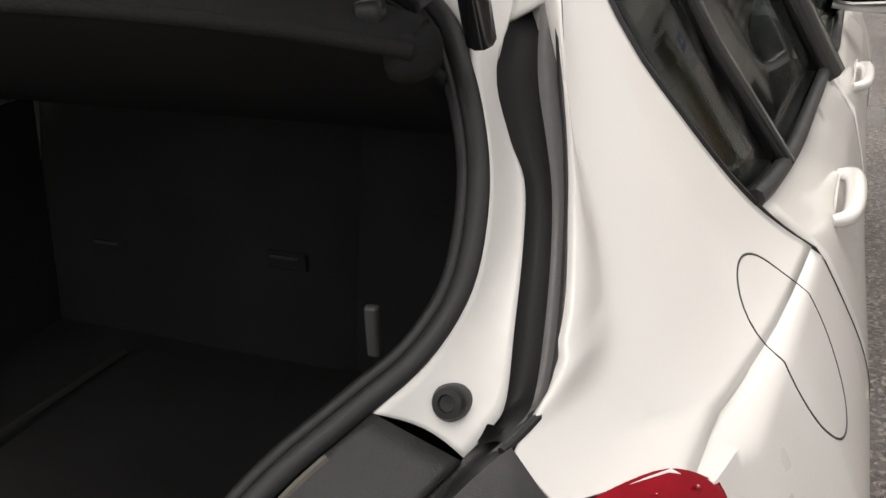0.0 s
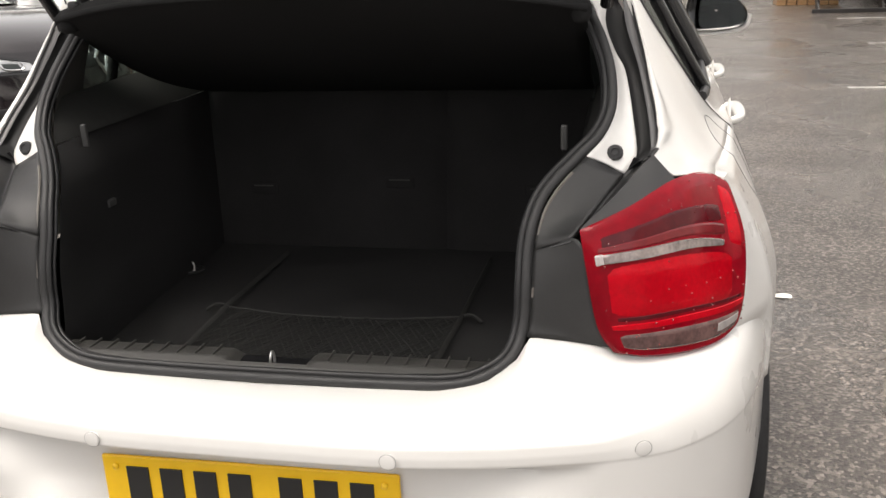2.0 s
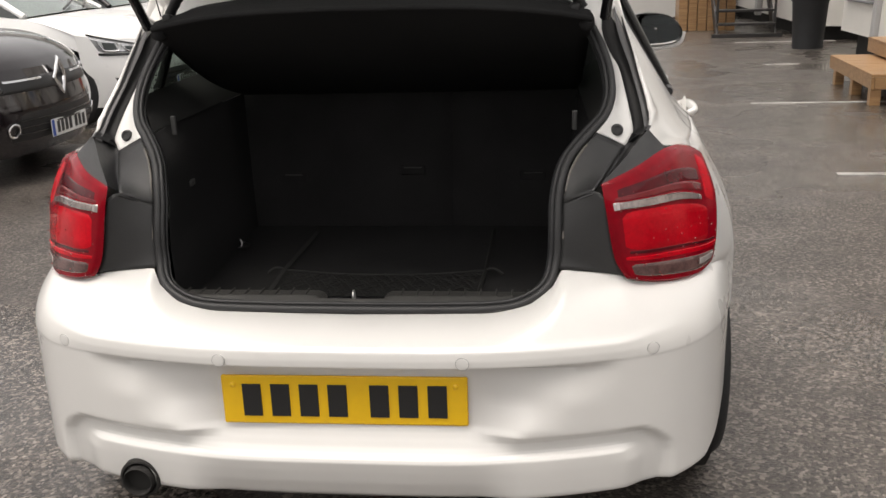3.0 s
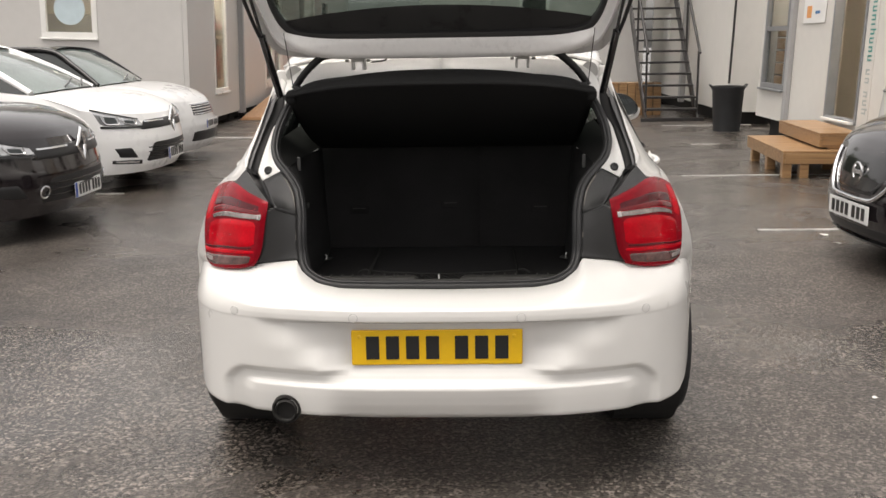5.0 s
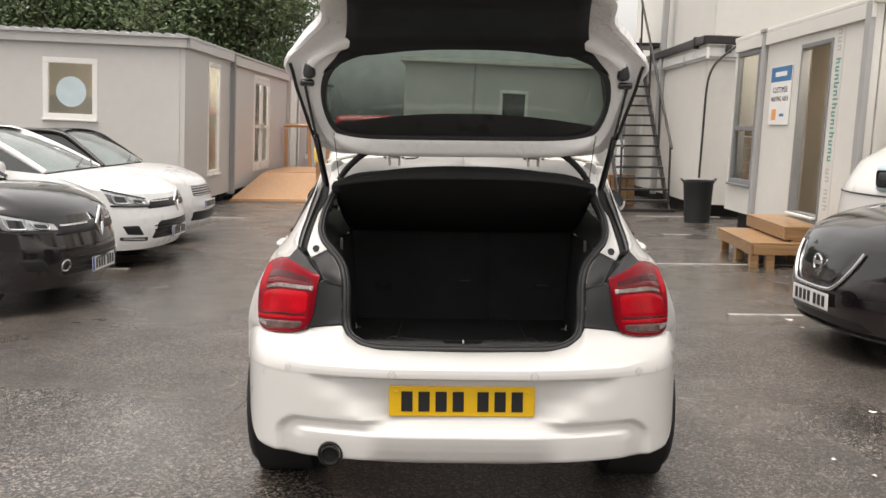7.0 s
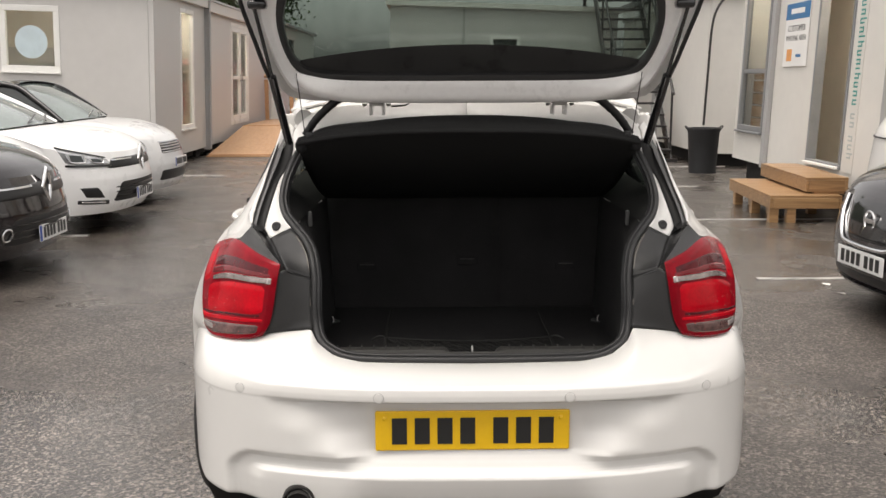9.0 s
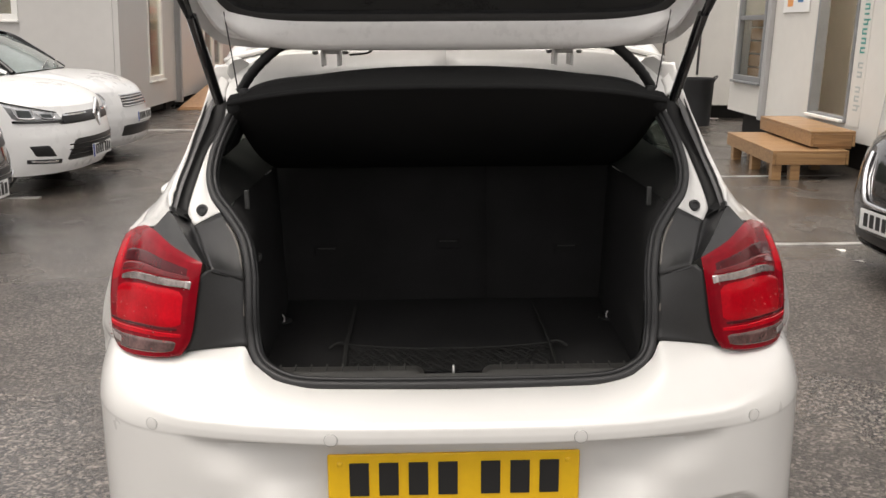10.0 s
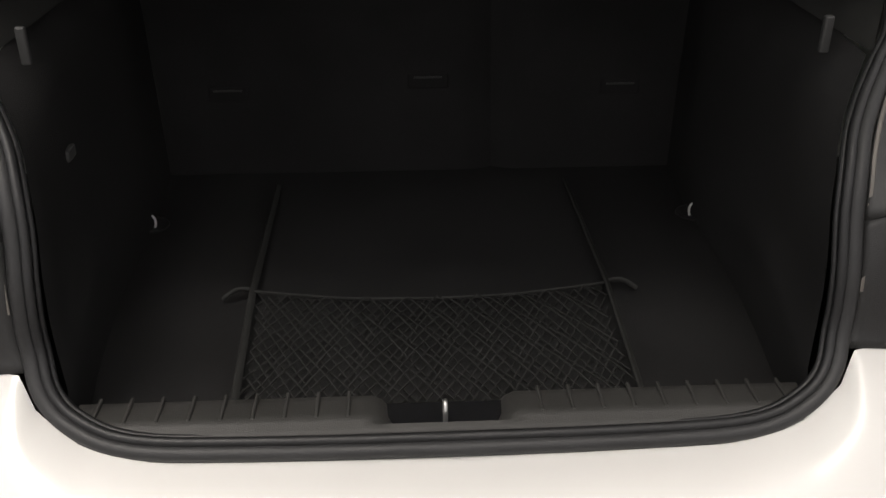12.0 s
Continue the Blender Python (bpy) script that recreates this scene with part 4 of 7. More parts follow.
        strip = [flank(y, belt(y) + 0.004, s, 0.002) for y in [0.79 + 1.85 * k / 30 for k in range(31)]]
        part("belt_strip", tube(strip, 0.011, 8), RUBBER, car, "black rubber belt strip")
        rear = [flank(window_rear(z) + 0.004, z, s, 0.0) for z in [1.013 + 0.30 * k / 24 for k in range(25)]]
        part("window_rubber", tube(rear, 0.005, 6), RUBBER, car)
        part("window_divider", tube([flank(0.97, 1.0, s, 0.001), flank(0.90, 1.15, s, 0.001), flank(0.88, 1.325, s, 0.001)], 0.014, 8), GLOSSBLACK, car, "black window divider")
        part("door_pillar", tube([flank(1.62, 0.965, s, 0.001), flank(1.58, 1.15, s, 0.001), flank(1.55, 1.335, s, 0.001)], 0.032, 8, flat=1.0), GLOSSBLACK, car, "black door pillar")
        # roof rail over the windows
        rail = [flank(y, table(y, (0.60, 0.66, 0.78, 1.2, 1.8, 2.2, 2.62, 2.75), (1.30, 1.305, 1.33, 1.36, 1.35, 1.265, 1.0, 0.94)), s, -0.010) for y in [0.60 + 2.15 * k / 40 for k in range(41)]]
        part("roof_rail", tube(rail, 0.03, 10), WHITE, car)
        wheel(car, s * 0.872, 0.755, 0.312, s)
        wheel(car, s * 0.872, 3.44, 0.312, s)
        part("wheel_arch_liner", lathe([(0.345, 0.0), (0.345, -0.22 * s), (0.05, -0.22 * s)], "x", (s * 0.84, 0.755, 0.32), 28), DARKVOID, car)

        # door mirror
        c, fold = Vector((s * (0.848 if s > 0 else 0.805), 2.20, 1.07)), 1.0 if s > 0 else 0.72
        prof = spline([(c.x + s * dx * fold, c.y, c.z + dz) for dx, dz in ((-0.098, 0.042), (-0.05, 0.064), (0.045, 0.052), (0.098, 0.0), (0.084, -0.046), (0.0, -0.060), (-0.09, -0.052))], 4, True)
        loops = [[c + (p - c) * f + Vector((0, d, 0)) for p in prof] for f, d in ((0.93, -0.03), (1.0, -0.034), (1.02, -0.01), (0.95, 0.05), (0.7, 0.09), (0.2, 0.10))]
        mirror = part("door_mirror", loft_loops(loops), GLOSSBLACK, car, "black door mirror with pale lower edge")
        bm = loft_loops([[c + (p - c) * f + Vector((0, 0.006 - s * 0.34 * (p.x - c.x) * f + 0.10 * (p.z - c.z) * f, 0)) for p in prof] for f in (0.95, 0.5, 0.05)])
        part("mirror_glass", bm, MIRROR, mirror, "mirror glass")
        part("mirror_lower_cap", tube(spline([c + Vector((s * 0.108 * fold, -0.01, -0.012)), c + Vector((s * 0.09 * fold, -0.01, -0.058)), c + Vector((0, -0.01, -0.075)), c + Vector((-s * 0.09 * fold, -0.01, -0.066))], 5), 0.010, 8), WHITE, mirror)
        part("mirror_foot", tube([c + Vector((-s * 0.08, 0.03, -0.04)), flank(2.34, 0.96, s, -0.02)], 0.022, 8), GLOSSBLACK, mirror)

        # jamb round the boot opening
        J = spline([(s * x, y, z) for x, y, z in ((0.588, 0.332, 0.962), (0.602, 0.350, 0.978), (0.608, 0.368, 0.992), (0.602, 0.405, 1.03), (0.592, 0.457, 1.077), (0.580, 0.496, 1.118), (0.561, 0.513, 1.148), (0.543, 0.536, 1.198), (0.540, 0.59, 1.27), (0.45, 0.615, 1.335), (0.25, 0.625, 1.350), (0, 0.63, 1.354))], 6)
        S = spline([(s * seal_at(z).x, aper_y(z) - 0.004, z) for z in (0.995, 1.003, 1.014, 1.035, 1.06, 1.09, 1.125, 1.16, 1.195, 1.24)] + [(s * x, aper_y(z) - 0.004, z) for x, z in ((0.42, 1.276), (0.25, 1.291), (0, 1.295))], 6)
        thick(part("jamb_panel", sheet(lambda u, v: along(S, v).lerp(along(J, v), u) + Vector((0, 0.010 * math.sin(math.pi * u), 0)), 8, 48), WHITE_IN, car, "white painted boot jamb"), 0.004, 0)
        E = spline([(s * x, y, z) for x, y, z in ((0.630, 0.300, 1.0), (0.640, 0.334, 1.004), (0.644, 0.364, 1.009), (0.639, 0.409, 1.047), (0.626, 0.466, 1.099), (0.613, 0.506, 1.152), (0.598, 0.539, 1.202), (0.575, 0.60, 1.30))], 6)
        Jc, E_full = J[:46], E
        E = E[:40]
        Jt, Et = J[45:49], E_full[39:]
        thick(part("jamb_top", sheet(lambda u, v: along(Jt, v).lerp(along(Et, v), u), 5, 8), WHITE_IN, car), 0.004, 0)
        Jr = J[46:]
        thick(part("roof_flange", sheet(lambda u, v: along(Jr, v).lerp(Vector((s * 0.568 * (1 - v), 0.646, 1.368 - 0.055 * (1 - v) ** 3)), u), 5, 24), WHITE_IN, car, "white painted roof flange"), 0.004, 0)
        chan = part("drain_channel", sheet(lambda u, v: along(Jc, v).lerp(along(E, v), u) + Vector((0, 0.016 * math.sin(math.pi * u) ** 0.5, 0)), 8, 40), CHANBLACK, car, "black plastic drain channel")
        part("channel_rib", sheet(lambda u, v: along(Jc, v).lerp(along(E, v), lerp(0.66, 1.0, u)) + Vector((0, 0.004 * math.sin(math.pi * u) ** 0.5 - 0.003, 0)), 5, 40), CHANGREY, chan, "wet grey channel rib")
        part("channel_lip", tube([along(E, k / 30) + Vector((0, -0.002, 0)) for k in range(31)], 0.0035, 7), RUBBER, chan)
        stop = part("rubber_stop", lathe([(0.0140, 0.014), (0.0140, -0.005), (0.0115, -0.010), (0.007, -0.0105), (0.006, -0.0085), (0.001, -0.008)], "y", (0, 0, 0), 22), RUBBER, car, "round black rubber stop")
        stop.matrix_local = Matrix.Translation((s * 0.5715, 0.352, 0.994)) @ Matrix.Rotation(radians(-24), 4, "X")
        # black corner trims
        def corner_up(u, v):
            a = seal_at(lerp(0.872, 0.995, v))
            b = Vector((0.513, 0.150, 0.905)).lerp(Vector((0.588, 0.331, 0.962)), v)
            p = a.lerp(b, u)
            return Vector((s * p.x, p.y - 0.004, p.z))

        def corner_low(u, v):
            z = lerp(0.738, 0.872, v)
            a = seal_at(z)
            b = along(LAMP_IN, lerp(0.06, 0.9, v)) + Vector((0.004, 0.014, 0))
            b = b.lerp(Vector((0.513, 0.150, 0.905)), smooth01((v - 0.85) / 0.15))
            p = a.lerp(b, u)
            p.y -= 0.004 - 0.004 * math.sin(math.pi * u)
            return Vector((s * p.x, p.y, p.z))
        ct = thick(part("corner_trim", sheet(corner_low, 10, 14), TRIM, car, "black grained corner trim"), 0.004, 0)
        thick(part("upper_trim", sheet(corner_up, 10, 12), TRIM, ct), 0.004, 0)
        part("trim_joint", tube([Vector((s * p.x, p.y - 0.006, p.z)) for p in (seal_at(0.872) + Vector((0.01, 0, 0)), Vector((0.513, 0.150, 0.900)))], 0.0016, 5), GLOSSBLACK, ct)
        g_in = [Vector((s * p.x, p.y, p.z)) for p in spline([(0.513, 0.150, 0.905), (0.55, 0.235, 0.932), (0.588, 0.331, 0.962), (0.604, 0.340, 0.99)], 5)]
        g_out = [Vector((s * p.x, p.y, p.z)) for p in spline([(0.528, 0.130, 0.926), (0.575, 0.205, 0.957), (0.620, 0.282, 0.992), (0.636, 0.300, 1.004)], 5)]
        part("rain_gutter", sheet(lambda u, v: along(g_in, v).lerp(along(g_out, v), u) + Vector((0, 0.020 * math.sin(math.pi * u), -0.010 * math.sin(math.pi * u))), 8, 16), RUBBER, ct, "black rain gutter")

        def tri(u, v):
            a = along(g_out, v)
            b = along(LAMP_TOP, lerp(0.02, 0.52, v))
            b = Vector((s * b.x, b.y, b.z - 0.002))
            return a.lerp(b, u)
        part("lamp_wedge", sheet(tri, 8, 14), TRIM, ct, "black wedge above the lamp")
        # boot side lining
        def lining(u, v):
            z = lerp(0.598, 1.0, v)
            a = seal_at(max(z, 0.70))
            a = Vector((a.x - 0.026, aper_y(z) + 0.02, z))
            if z < 0.70:
                a.x = lerp(0.40, a.x, smooth01((z - 0.60) / 0.10))
            b = Vector((lerp(0.472, 0.50, v), lerp(0.955, 1.02, v), z))
            p = a.lerp(b, u)
            p.x += 0.022 * math.sin(math.pi * min(1, u * 1.25))
            return Vector((s * p.x, p.y, p.z))
        side = part("boot_side_lining", sheet(lining, 26, 18), CARPET, car, "black carpeted boot side")

        def ledge(u, v):
            y = lerp(aper_y(1.0) + 0.03 + 0.11 * v, 1.30, u)
            return Vector((s * lerp(lerp(0.515, 0.50, u), lerp(0.575, 0.62, u), v), y, 1.0 + 0.072 * v ** 0.7))
        part("shelf_ledge", sheet(ledge, 10, 6), CARPETCORD, side)

        def pillar_in(u, v):
            z = lerp(1.0, 1.33, v)
            a = Vector((seal_at(min(z, 1.265)).x - 0.018 - max(0, z - 1.265) * 1.1, aper_y(z) + 0.025, z))
            b = Vector((side_x(window_rear(min(z, 1.31)), min(z, 1.31)) - 0.03, window_rear(min(max(z, 1.013), 1.31)) - 0.01, z))
            return Vector((s * lerp(a.x, b.x, u), lerp(a.y, b.y, u), z))
        part("pillar_lining", sheet(pillar_in, 8, 14), LINING, car, "grey pillar lining")
        hk = part("bag_hook", box((s * 0.479, 0.41, 1.008), (0.012, 0.010, 0.046), 0.003), HOOK, side, "pale bag hook")
        part("lamp_lens", box((s * 0.462, 0.44, 0.86), (0.008, 0.03, 0.016), 0.003), HOOK, side) if s < 0 else None
        tie = part("tie_down_ring", tube([Vector((s * 0.462 + 0.009 * math.cos(a), 0.737 + 0.006 * math.sin(a), 0.608 + 0.012 * math.sin(a))) for a in [2 * math.pi * k / 16 for k in range(16)]], 0.0022, 6, True), RING_GLINT, car, "tie-down ring, its glint put into a pale grey")
        part("ring_cup", lathe([(0.030, 0.0), (0.030, 0.004), (0.022, 0.004), (0.02, 0.002)], "z", (s * 0.462, 0.742, 0.6), 18), TRIM, tie)

    # seal, sill, boot interior
    seal = part("opening_seal", closed_tube(seal_curve, 0.0095, (0.0085, 0.003)), SEALGREY, car, "black rubber seal round the boot opening")
    part("seal_inner_bead", closed_tube(seal_curve, 0.0058, (0.0205, 0.005)), RUBBER, seal)
    part("seal_web", closed_tube(seal_curve, 0.004, (0.0250, -0.004)), RUBBER, seal)
    for s in (-1, 1):
        lip = [seal_at(0.80 + 0.175 * k / 24) for k in range(25)]
        part("seal_flange", tube([Vector((s * (p.x + 0.0035), p.y - 0.004, p.z)) for p in lip], 0.0032, 6), FLANGE, seal, "pale bare flange beside the seal")
    part("boot_floor", sheet(lambda u, v: Vector((lerp(-0.49, 0.49, u), lerp(0.15, 1.0, v), 0.597 + 0.002 * noise.noise(Vector((u * 9, v * 7, 0))))), 26, 22), CARPET, car, "black carpet boot floor")

    def sill(u, v):
        pts = ((0.078, 0.652), (0.092, 0.678), (0.108, 0.686), (0.150, 0.682), (0.168, 0.668), (0.176, 0.598))
        k = v * (len(pts) - 1)
        i = min(int(k), len(pts) - 2)
        y, z = lerp(pts[i][0], pts[i + 1][0], k - i), lerp(pts[i][1], pts[i + 1][1], k - i)
        x = lerp(-0.40, 0.40, u)
        pit = 1 - smooth01((abs(x) - 0.055) / 0.022)
        if z > 0.66 and y > 0.1:
            z -= 0.022 * pit
        return Vector((x, y, z))
    st = part("sill_trim", sheet(sill, 80, 20), SILLPLASTIC, car, "dark grey plastic sill trim")
    for k in range(9):
        for s in (-1, 1):
            part("sill_rib", box((s * (0.105 + 0.034 * k), 0.132, 0.6848), (0.004, 0.044, 0.005), 0.0015), SILLPLASTIC, st)
    part("latch_pit", sheet(lambda u, v: Vector((lerp(-0.05 - 0.022 * v, 0.05 + 0.022 * v, u), lerp(0.098, 0.152, v), 0.6685)), 6, 4), GLOSSBLACK, st, "black latch recess")
    part("latch_striker", tube(spline([(0, 0.116, 0.666), (0, 0.117, 0.682), (0, 0.125, 0.690), (0, 0.133, 0.682), (0, 0.134, 0.666)], 5), 0.0026, 8), STEEL, st, "bare steel latch striker")

    def seat(x0, x1):
        def f(u, v):
            x = lerp(x0, x1, u)
            z = lerp(0.60, 1.10, v)
            e = min(u, 1 - u) * abs(x1 - x0)
            return Vector((x, lerp(0.952, 1.06, v) + 0.016 * (1 - smooth01(e / 0.03)) + 0.05 * smooth01((v - 0.93) / 0.07), z))
        return sheet(f, 24, 20)
    for x0, x1 in ((-0.52, 0.133), (0.133, 0.52)):
        b = part("seat_back", seat(x0, x1), CARPET, car, "black carpeted rear seat back")
        part("head_restraint", box(((x0 + x1) / 2, 1.12, 1.16), (0.24, 0.09, 0.14), 0.035), CARPET, b)
    for x, z in ((-0.353, 0.755), (0.014, 0.775), (0.373, 0.757)):
        a = part("anchor_loop", tube([(x - 0.026, 0.976, z), (x + 0.026, 0.976, z)], 0.0022, 6), HOOK, car, "dark grey child seat anchor bar")
        part("anchor_recess", box((x, 0.983, z - 0.008), (0.075, 0.008, 0.03), 0.004), CARPET, a)
    # luggage net on the floor
    bm = bmesh.new()
    for k in range(-36, 37):
        for d in (-1, 1):
            pts = []
            for t in range(0, 11):
                x, y = k * 0.0145 + d * (t / 10 - 0.5) * 0.16, 0.20 + 0.30 * t / 10
                if abs(x) <= 0.255:
                    pts.append((x, y - 0.02 * (1 - (x / 0.26) ** 2) * (t / 10), 0.606 + 0.004 * math.sin(k * 1.7 + t)))
            if len(pts) > 1:
                tube(pts, 0.0013, 4, bm=bm)
    net = part("luggage_net", bm, CARPETCORD, car, "black elastic luggage net on the boot floor")
    part("net_cord", tube(spline([(-0.262, 0.50, 0.612), (-0.10, 0.478, 0.608), (0.10, 0.478, 0.608), (0.262, 0.50, 0.612)], 6), 0.0024, 6), CARPETCORD, net)
    for s in (-1, 1):
        part("net_strap", tube([(s * 0.25, 0.19, 0.612), (s * 0.262, 0.50, 0.612), (s * 0.262, 0.88, 0.606)], 0.006, 6, flat=0.5), CARPETCORD, net)
        part("net_clip", tube(spline([(s * 0.265, 0.505, 0.612), (s * 0.285, 0.50, 0.616), (s * 0.305, 0.49, 0.606)], 4), 0.004, 6), CARPETCORD, net)
    # raised parcel shelf
    def shelf(u, v):
        t = 2 * u - 1
        low = Vector((t * 0.516, 0.36 + 0.075 * abs(t) ** 2.4, 1.272 - 0.040 * abs(t) ** 3))
        if v <= 0.8:
            p = Vector((t * 0.50, 1.02, 1.0)).lerp(low, v / 0.8)
            p.z -= 0.03 * math.sin(math.pi * v / 0.8)
            return p
        return low.lerp(Vector((t * 0.510, 0.472, 1.309 - 0.064 * abs(t) ** 2.4)), (v - 0.8) / 0.2) + Vector((0, 0, 0.006 * math.sin(math.pi * (v - 0.8) / 0.2)))
    shelf_ob = thick(part("parcel_shelf", sheet(shelf, 40, 30), FELT, car, "black felt parcel shelf hung up on cords"), 0.010, 0)
    part("shelf_rim", tube([shelf(k / 40, 0.8) for k in range(41)], 0.007, 8), FELT, shelf_ob, "black moulded shelf edge")
    part("shelf_lip", tube([shelf(k / 40, 1.0) for k in range(41)], 0.006, 8), FELT, shelf_ob)
    for s in (-1, 1):
        part("shelf_corner", box((s * 0.505, 0.46, 1.226), (0.036, 0.06, 0.044), 0.016), FELT, shelf_ob)
        part("cord_peg", box((s * 0.478, 0.445, 1.256), (0.024, 0.02, 0.022), 0.006), RUBBER, shelf_ob)

    # roof, lining, windscreen, bonnet, nose
    def roof(u, v):
        s, y = 2 * u - 1, lerp(0.64, 2.35, v)
        w = table(y, (0.6, 1.2, 2.0, 2.4), (0.56, 0.575, 0.575, 0.545))
        top = table(y, (0.6, 0.9, 1.5, 2.0, 2.4), (1.375, 1.40, 1.42, 1.41, 1.365))
        return Vector((s * w, y, top - 0.055 * abs(s) ** 3))
    thick(part("roof", sheet(roof, 24, 24), WHITE, car, "white roof"), 0.01, 0)
    part("roof_lining", sheet(lambda u, v: roof(u, v) - Vector((0, 0, 0.05)), 12, 12), LINING, car)
    ws = thick(part("windscreen", sheet(lambda u, v: Vector(((2 * u - 1) * lerp(0.58, 0.70, v), lerp(2.35, 3.02, v) - 0.10 * (2 * u - 1) ** 2 * v, lerp(1.36, 0.955, v) - 0.03 * (2 * u - 1) ** 2)), 16, 12), WINDOW, car), 0.005, 0)
    ws.visible_shadow = False
    part("bonnet", sheet(lambda u, v: Vector(((2 * u - 1) * lerp(0.79, 0.62, v ** 2), lerp(2.93, 4.15, v) - 0.10 * (2 * u - 1) ** 2 * v, lerp(0.96, 0.72, v ** 1.6) - 0.05 * abs(2 * u - 1) ** 3)), 20, 20), WHITE, car, "white bonnet")
    part("front_bumper", sheet(lambda u, v: Vector((0.84 * math.sin((2 * u - 1) * 1.45), 3.98 + 0.30 * math.cos((2 * u - 1) * 1.45) - 0.06 * abs(2 * v - 1) ** 2, lerp(0.24, 0.74, v))), 30, 12), WHITE, car)
    part("bulkhead", box((0, 2.75, 0.62), (1.3, 0.3, 0.5), 0.08), DARKVOID, car)
    for x in (-0.36, 0.36):
        fs = part("front_seat", box((x, 1.95, 0.86), (0.48, 0.16, 0.62), 0.06, turn=Matrix.Rotation(radians(-14), 4, "X")), CARPET, car)
        part("head_restraint", box((x, 1.85, 1.24), (0.26, 0.09, 0.16), 0.04), CARPET, fs)
    build_tailgate(car)
    return car


build_hatchback()


# ---- ground ----
bm = bmesh.new()
bmesh.ops.create_grid(bm, x_segments=40, y_segments=40, size=150)
ground = tagged(part("ground", bm, ASPHALT), "wet dark asphalt car park with puddled patches", "ground", kind="structure")


def line_mark(x0, x1, y, w=0.075, turn=0.0):
    bm = bmesh.new()
    n = 14
    rows = []
    for k in range(n + 1):
        x = lerp(x0, x1, k / n)
        j = 0.012 * noise.noise(Vector((x * 7, y * 3, 0.0)))
        rows.append([bm.verts.new((x, y + turn * (x - x0) + sgn * (w / 2 + j), z)) for sgn, z in ((-1, 0.0), (-0.95, 0.004), (0.95, 0.004), (1, 0.0))])
    for a, b in zip(rows, rows[1:]):
        for i in range(3):
            bm.faces.new((a[i], a[i + 1], b[i + 1], b[i]))
    return tagged(part("bay_line", bm, LINEPAINT), "worn white painted parking bay line", "road marking", "bay lines", "structure")


for x0, x1, y in ((-8.2, -3.31, 11.83), (-8.2, -3.29, 9.01), (-8.2, -3.34, 6.28), (-8.2, -3.35, 3.5), (2.2, 6.8, 4.21), (2.25, 3.95, 7.10), (3.16, 4.6, 12.95), (3.0, 3.4, 10.1)):
    line_mark(x0, x1, y, 0.075 if x0 < 0 else 0.055)

for k, (x, y, s) in enumerate(((1.15, 2.25, 0.03), (2.19, 1.56, 0.024), (1.78, 0.63, 0.018), (1.69, 0.83, 0.012), (2.62, 4.02, 0.03), (2.60, 3.72, 0.03))):
    bm = sheet(lambda u, v: Vector(((u - 0.5) * s * 2, (v - 0.5) * s * 1.1, 0.004 + 0.006 * math.sin(3 * u + k) * v)), 5, 4)
    scrap = tagged(part("paper_scrap", bm, PAPER), "small wet white paper scrap on the asphalt", "litter", "litter")
    scrap.matrix_world = pose(x, y, 0.001, 0, 0, 37 * k)


# ---- site cabins ----
LEAN = radians(2.0)
# glowing panels, most of them added only to brighten the rooms
DOORFILL = mat("doorway_fill_panel", (1.0, 0.93, 0.82), 0.5, var=0.02, emit=12.0)
ROOMFILL = mat("room_fill_panel", (1.0, 0.93, 0.82), 0.5, var=0.02, emit=9.0)


def wall(length, height, openings, t=0.08):
    """A wall along x, its outer face at y = 0, thickness into +y; openings are (x0, x1, z0, z1)."""
    bm = bmesh.new()
    xs = sorted({0.0, length, *(v for o in openings for v in o[:2])})
    zs = sorted({0.0, height, *(v for o in openings for v in o[2:])})

    def solid(i, j):
        if not (0 <= i < len(xs) - 1 and 0 <= j < len(zs) - 1):
            return False
        x, z = (xs[i] + xs[i + 1]) / 2, (zs[j] + zs[j + 1]) / 2
        return not any(a < x < b and c < z < d for a, b, c, d in openings)
    grid = {}

    def vert(i, j, k):
        if (i, j, k) not in grid:
            grid[i, j, k] = bm.verts.new((xs[i], k * t, zs[j]))
        return grid[i, j, k]
    for i in range(len(xs) - 1):
        for j in range(len(zs) - 1):
            if solid(i, j):
                for k in (0, 1):
                    bm.faces.new([vert(*q, k) for q in ((i, j), (i + 1, j), (i + 1, j + 1), (i, j + 1))])
                for other, p, q in (((i - 1, j), (i, j), (i, j + 1)), ((i + 1, j), (i + 1, j), (i + 1, j + 1)), ((i, j - 1), (i, j), (i + 1, j)), ((i, j + 1), (i, j + 1), (i + 1, j + 1))):
                    if not solid(*other):
                        bm.faces.new((vert(*p, 0), vert(*q, 0), vert(*q, 1), vert(*p, 1)))
    return bm


def wframe(bm, x0, x1, z0, z1, w, y0=-0.012, d=0.07):
    for c, s in ((((x0 + x1) / 2, y0 + d / 2, z0 + w / 2), (x1 - x0, d, w)), (((x0 + x1) / 2, y0 + d / 2, z1 - w / 2), (x1 - x0, d, w)),
                 ((x0 + w / 2, y0 + d / 2, (z0 + z1) / 2), (w, d, z1 - z0 - 2 * w)), ((x1 - w / 2, y0 + d / 2, (z0 + z1) / 2), (w, d, z1 - z0 - 2 * w))):
        box(c, s, 0.006, bm=bm)
    return bm


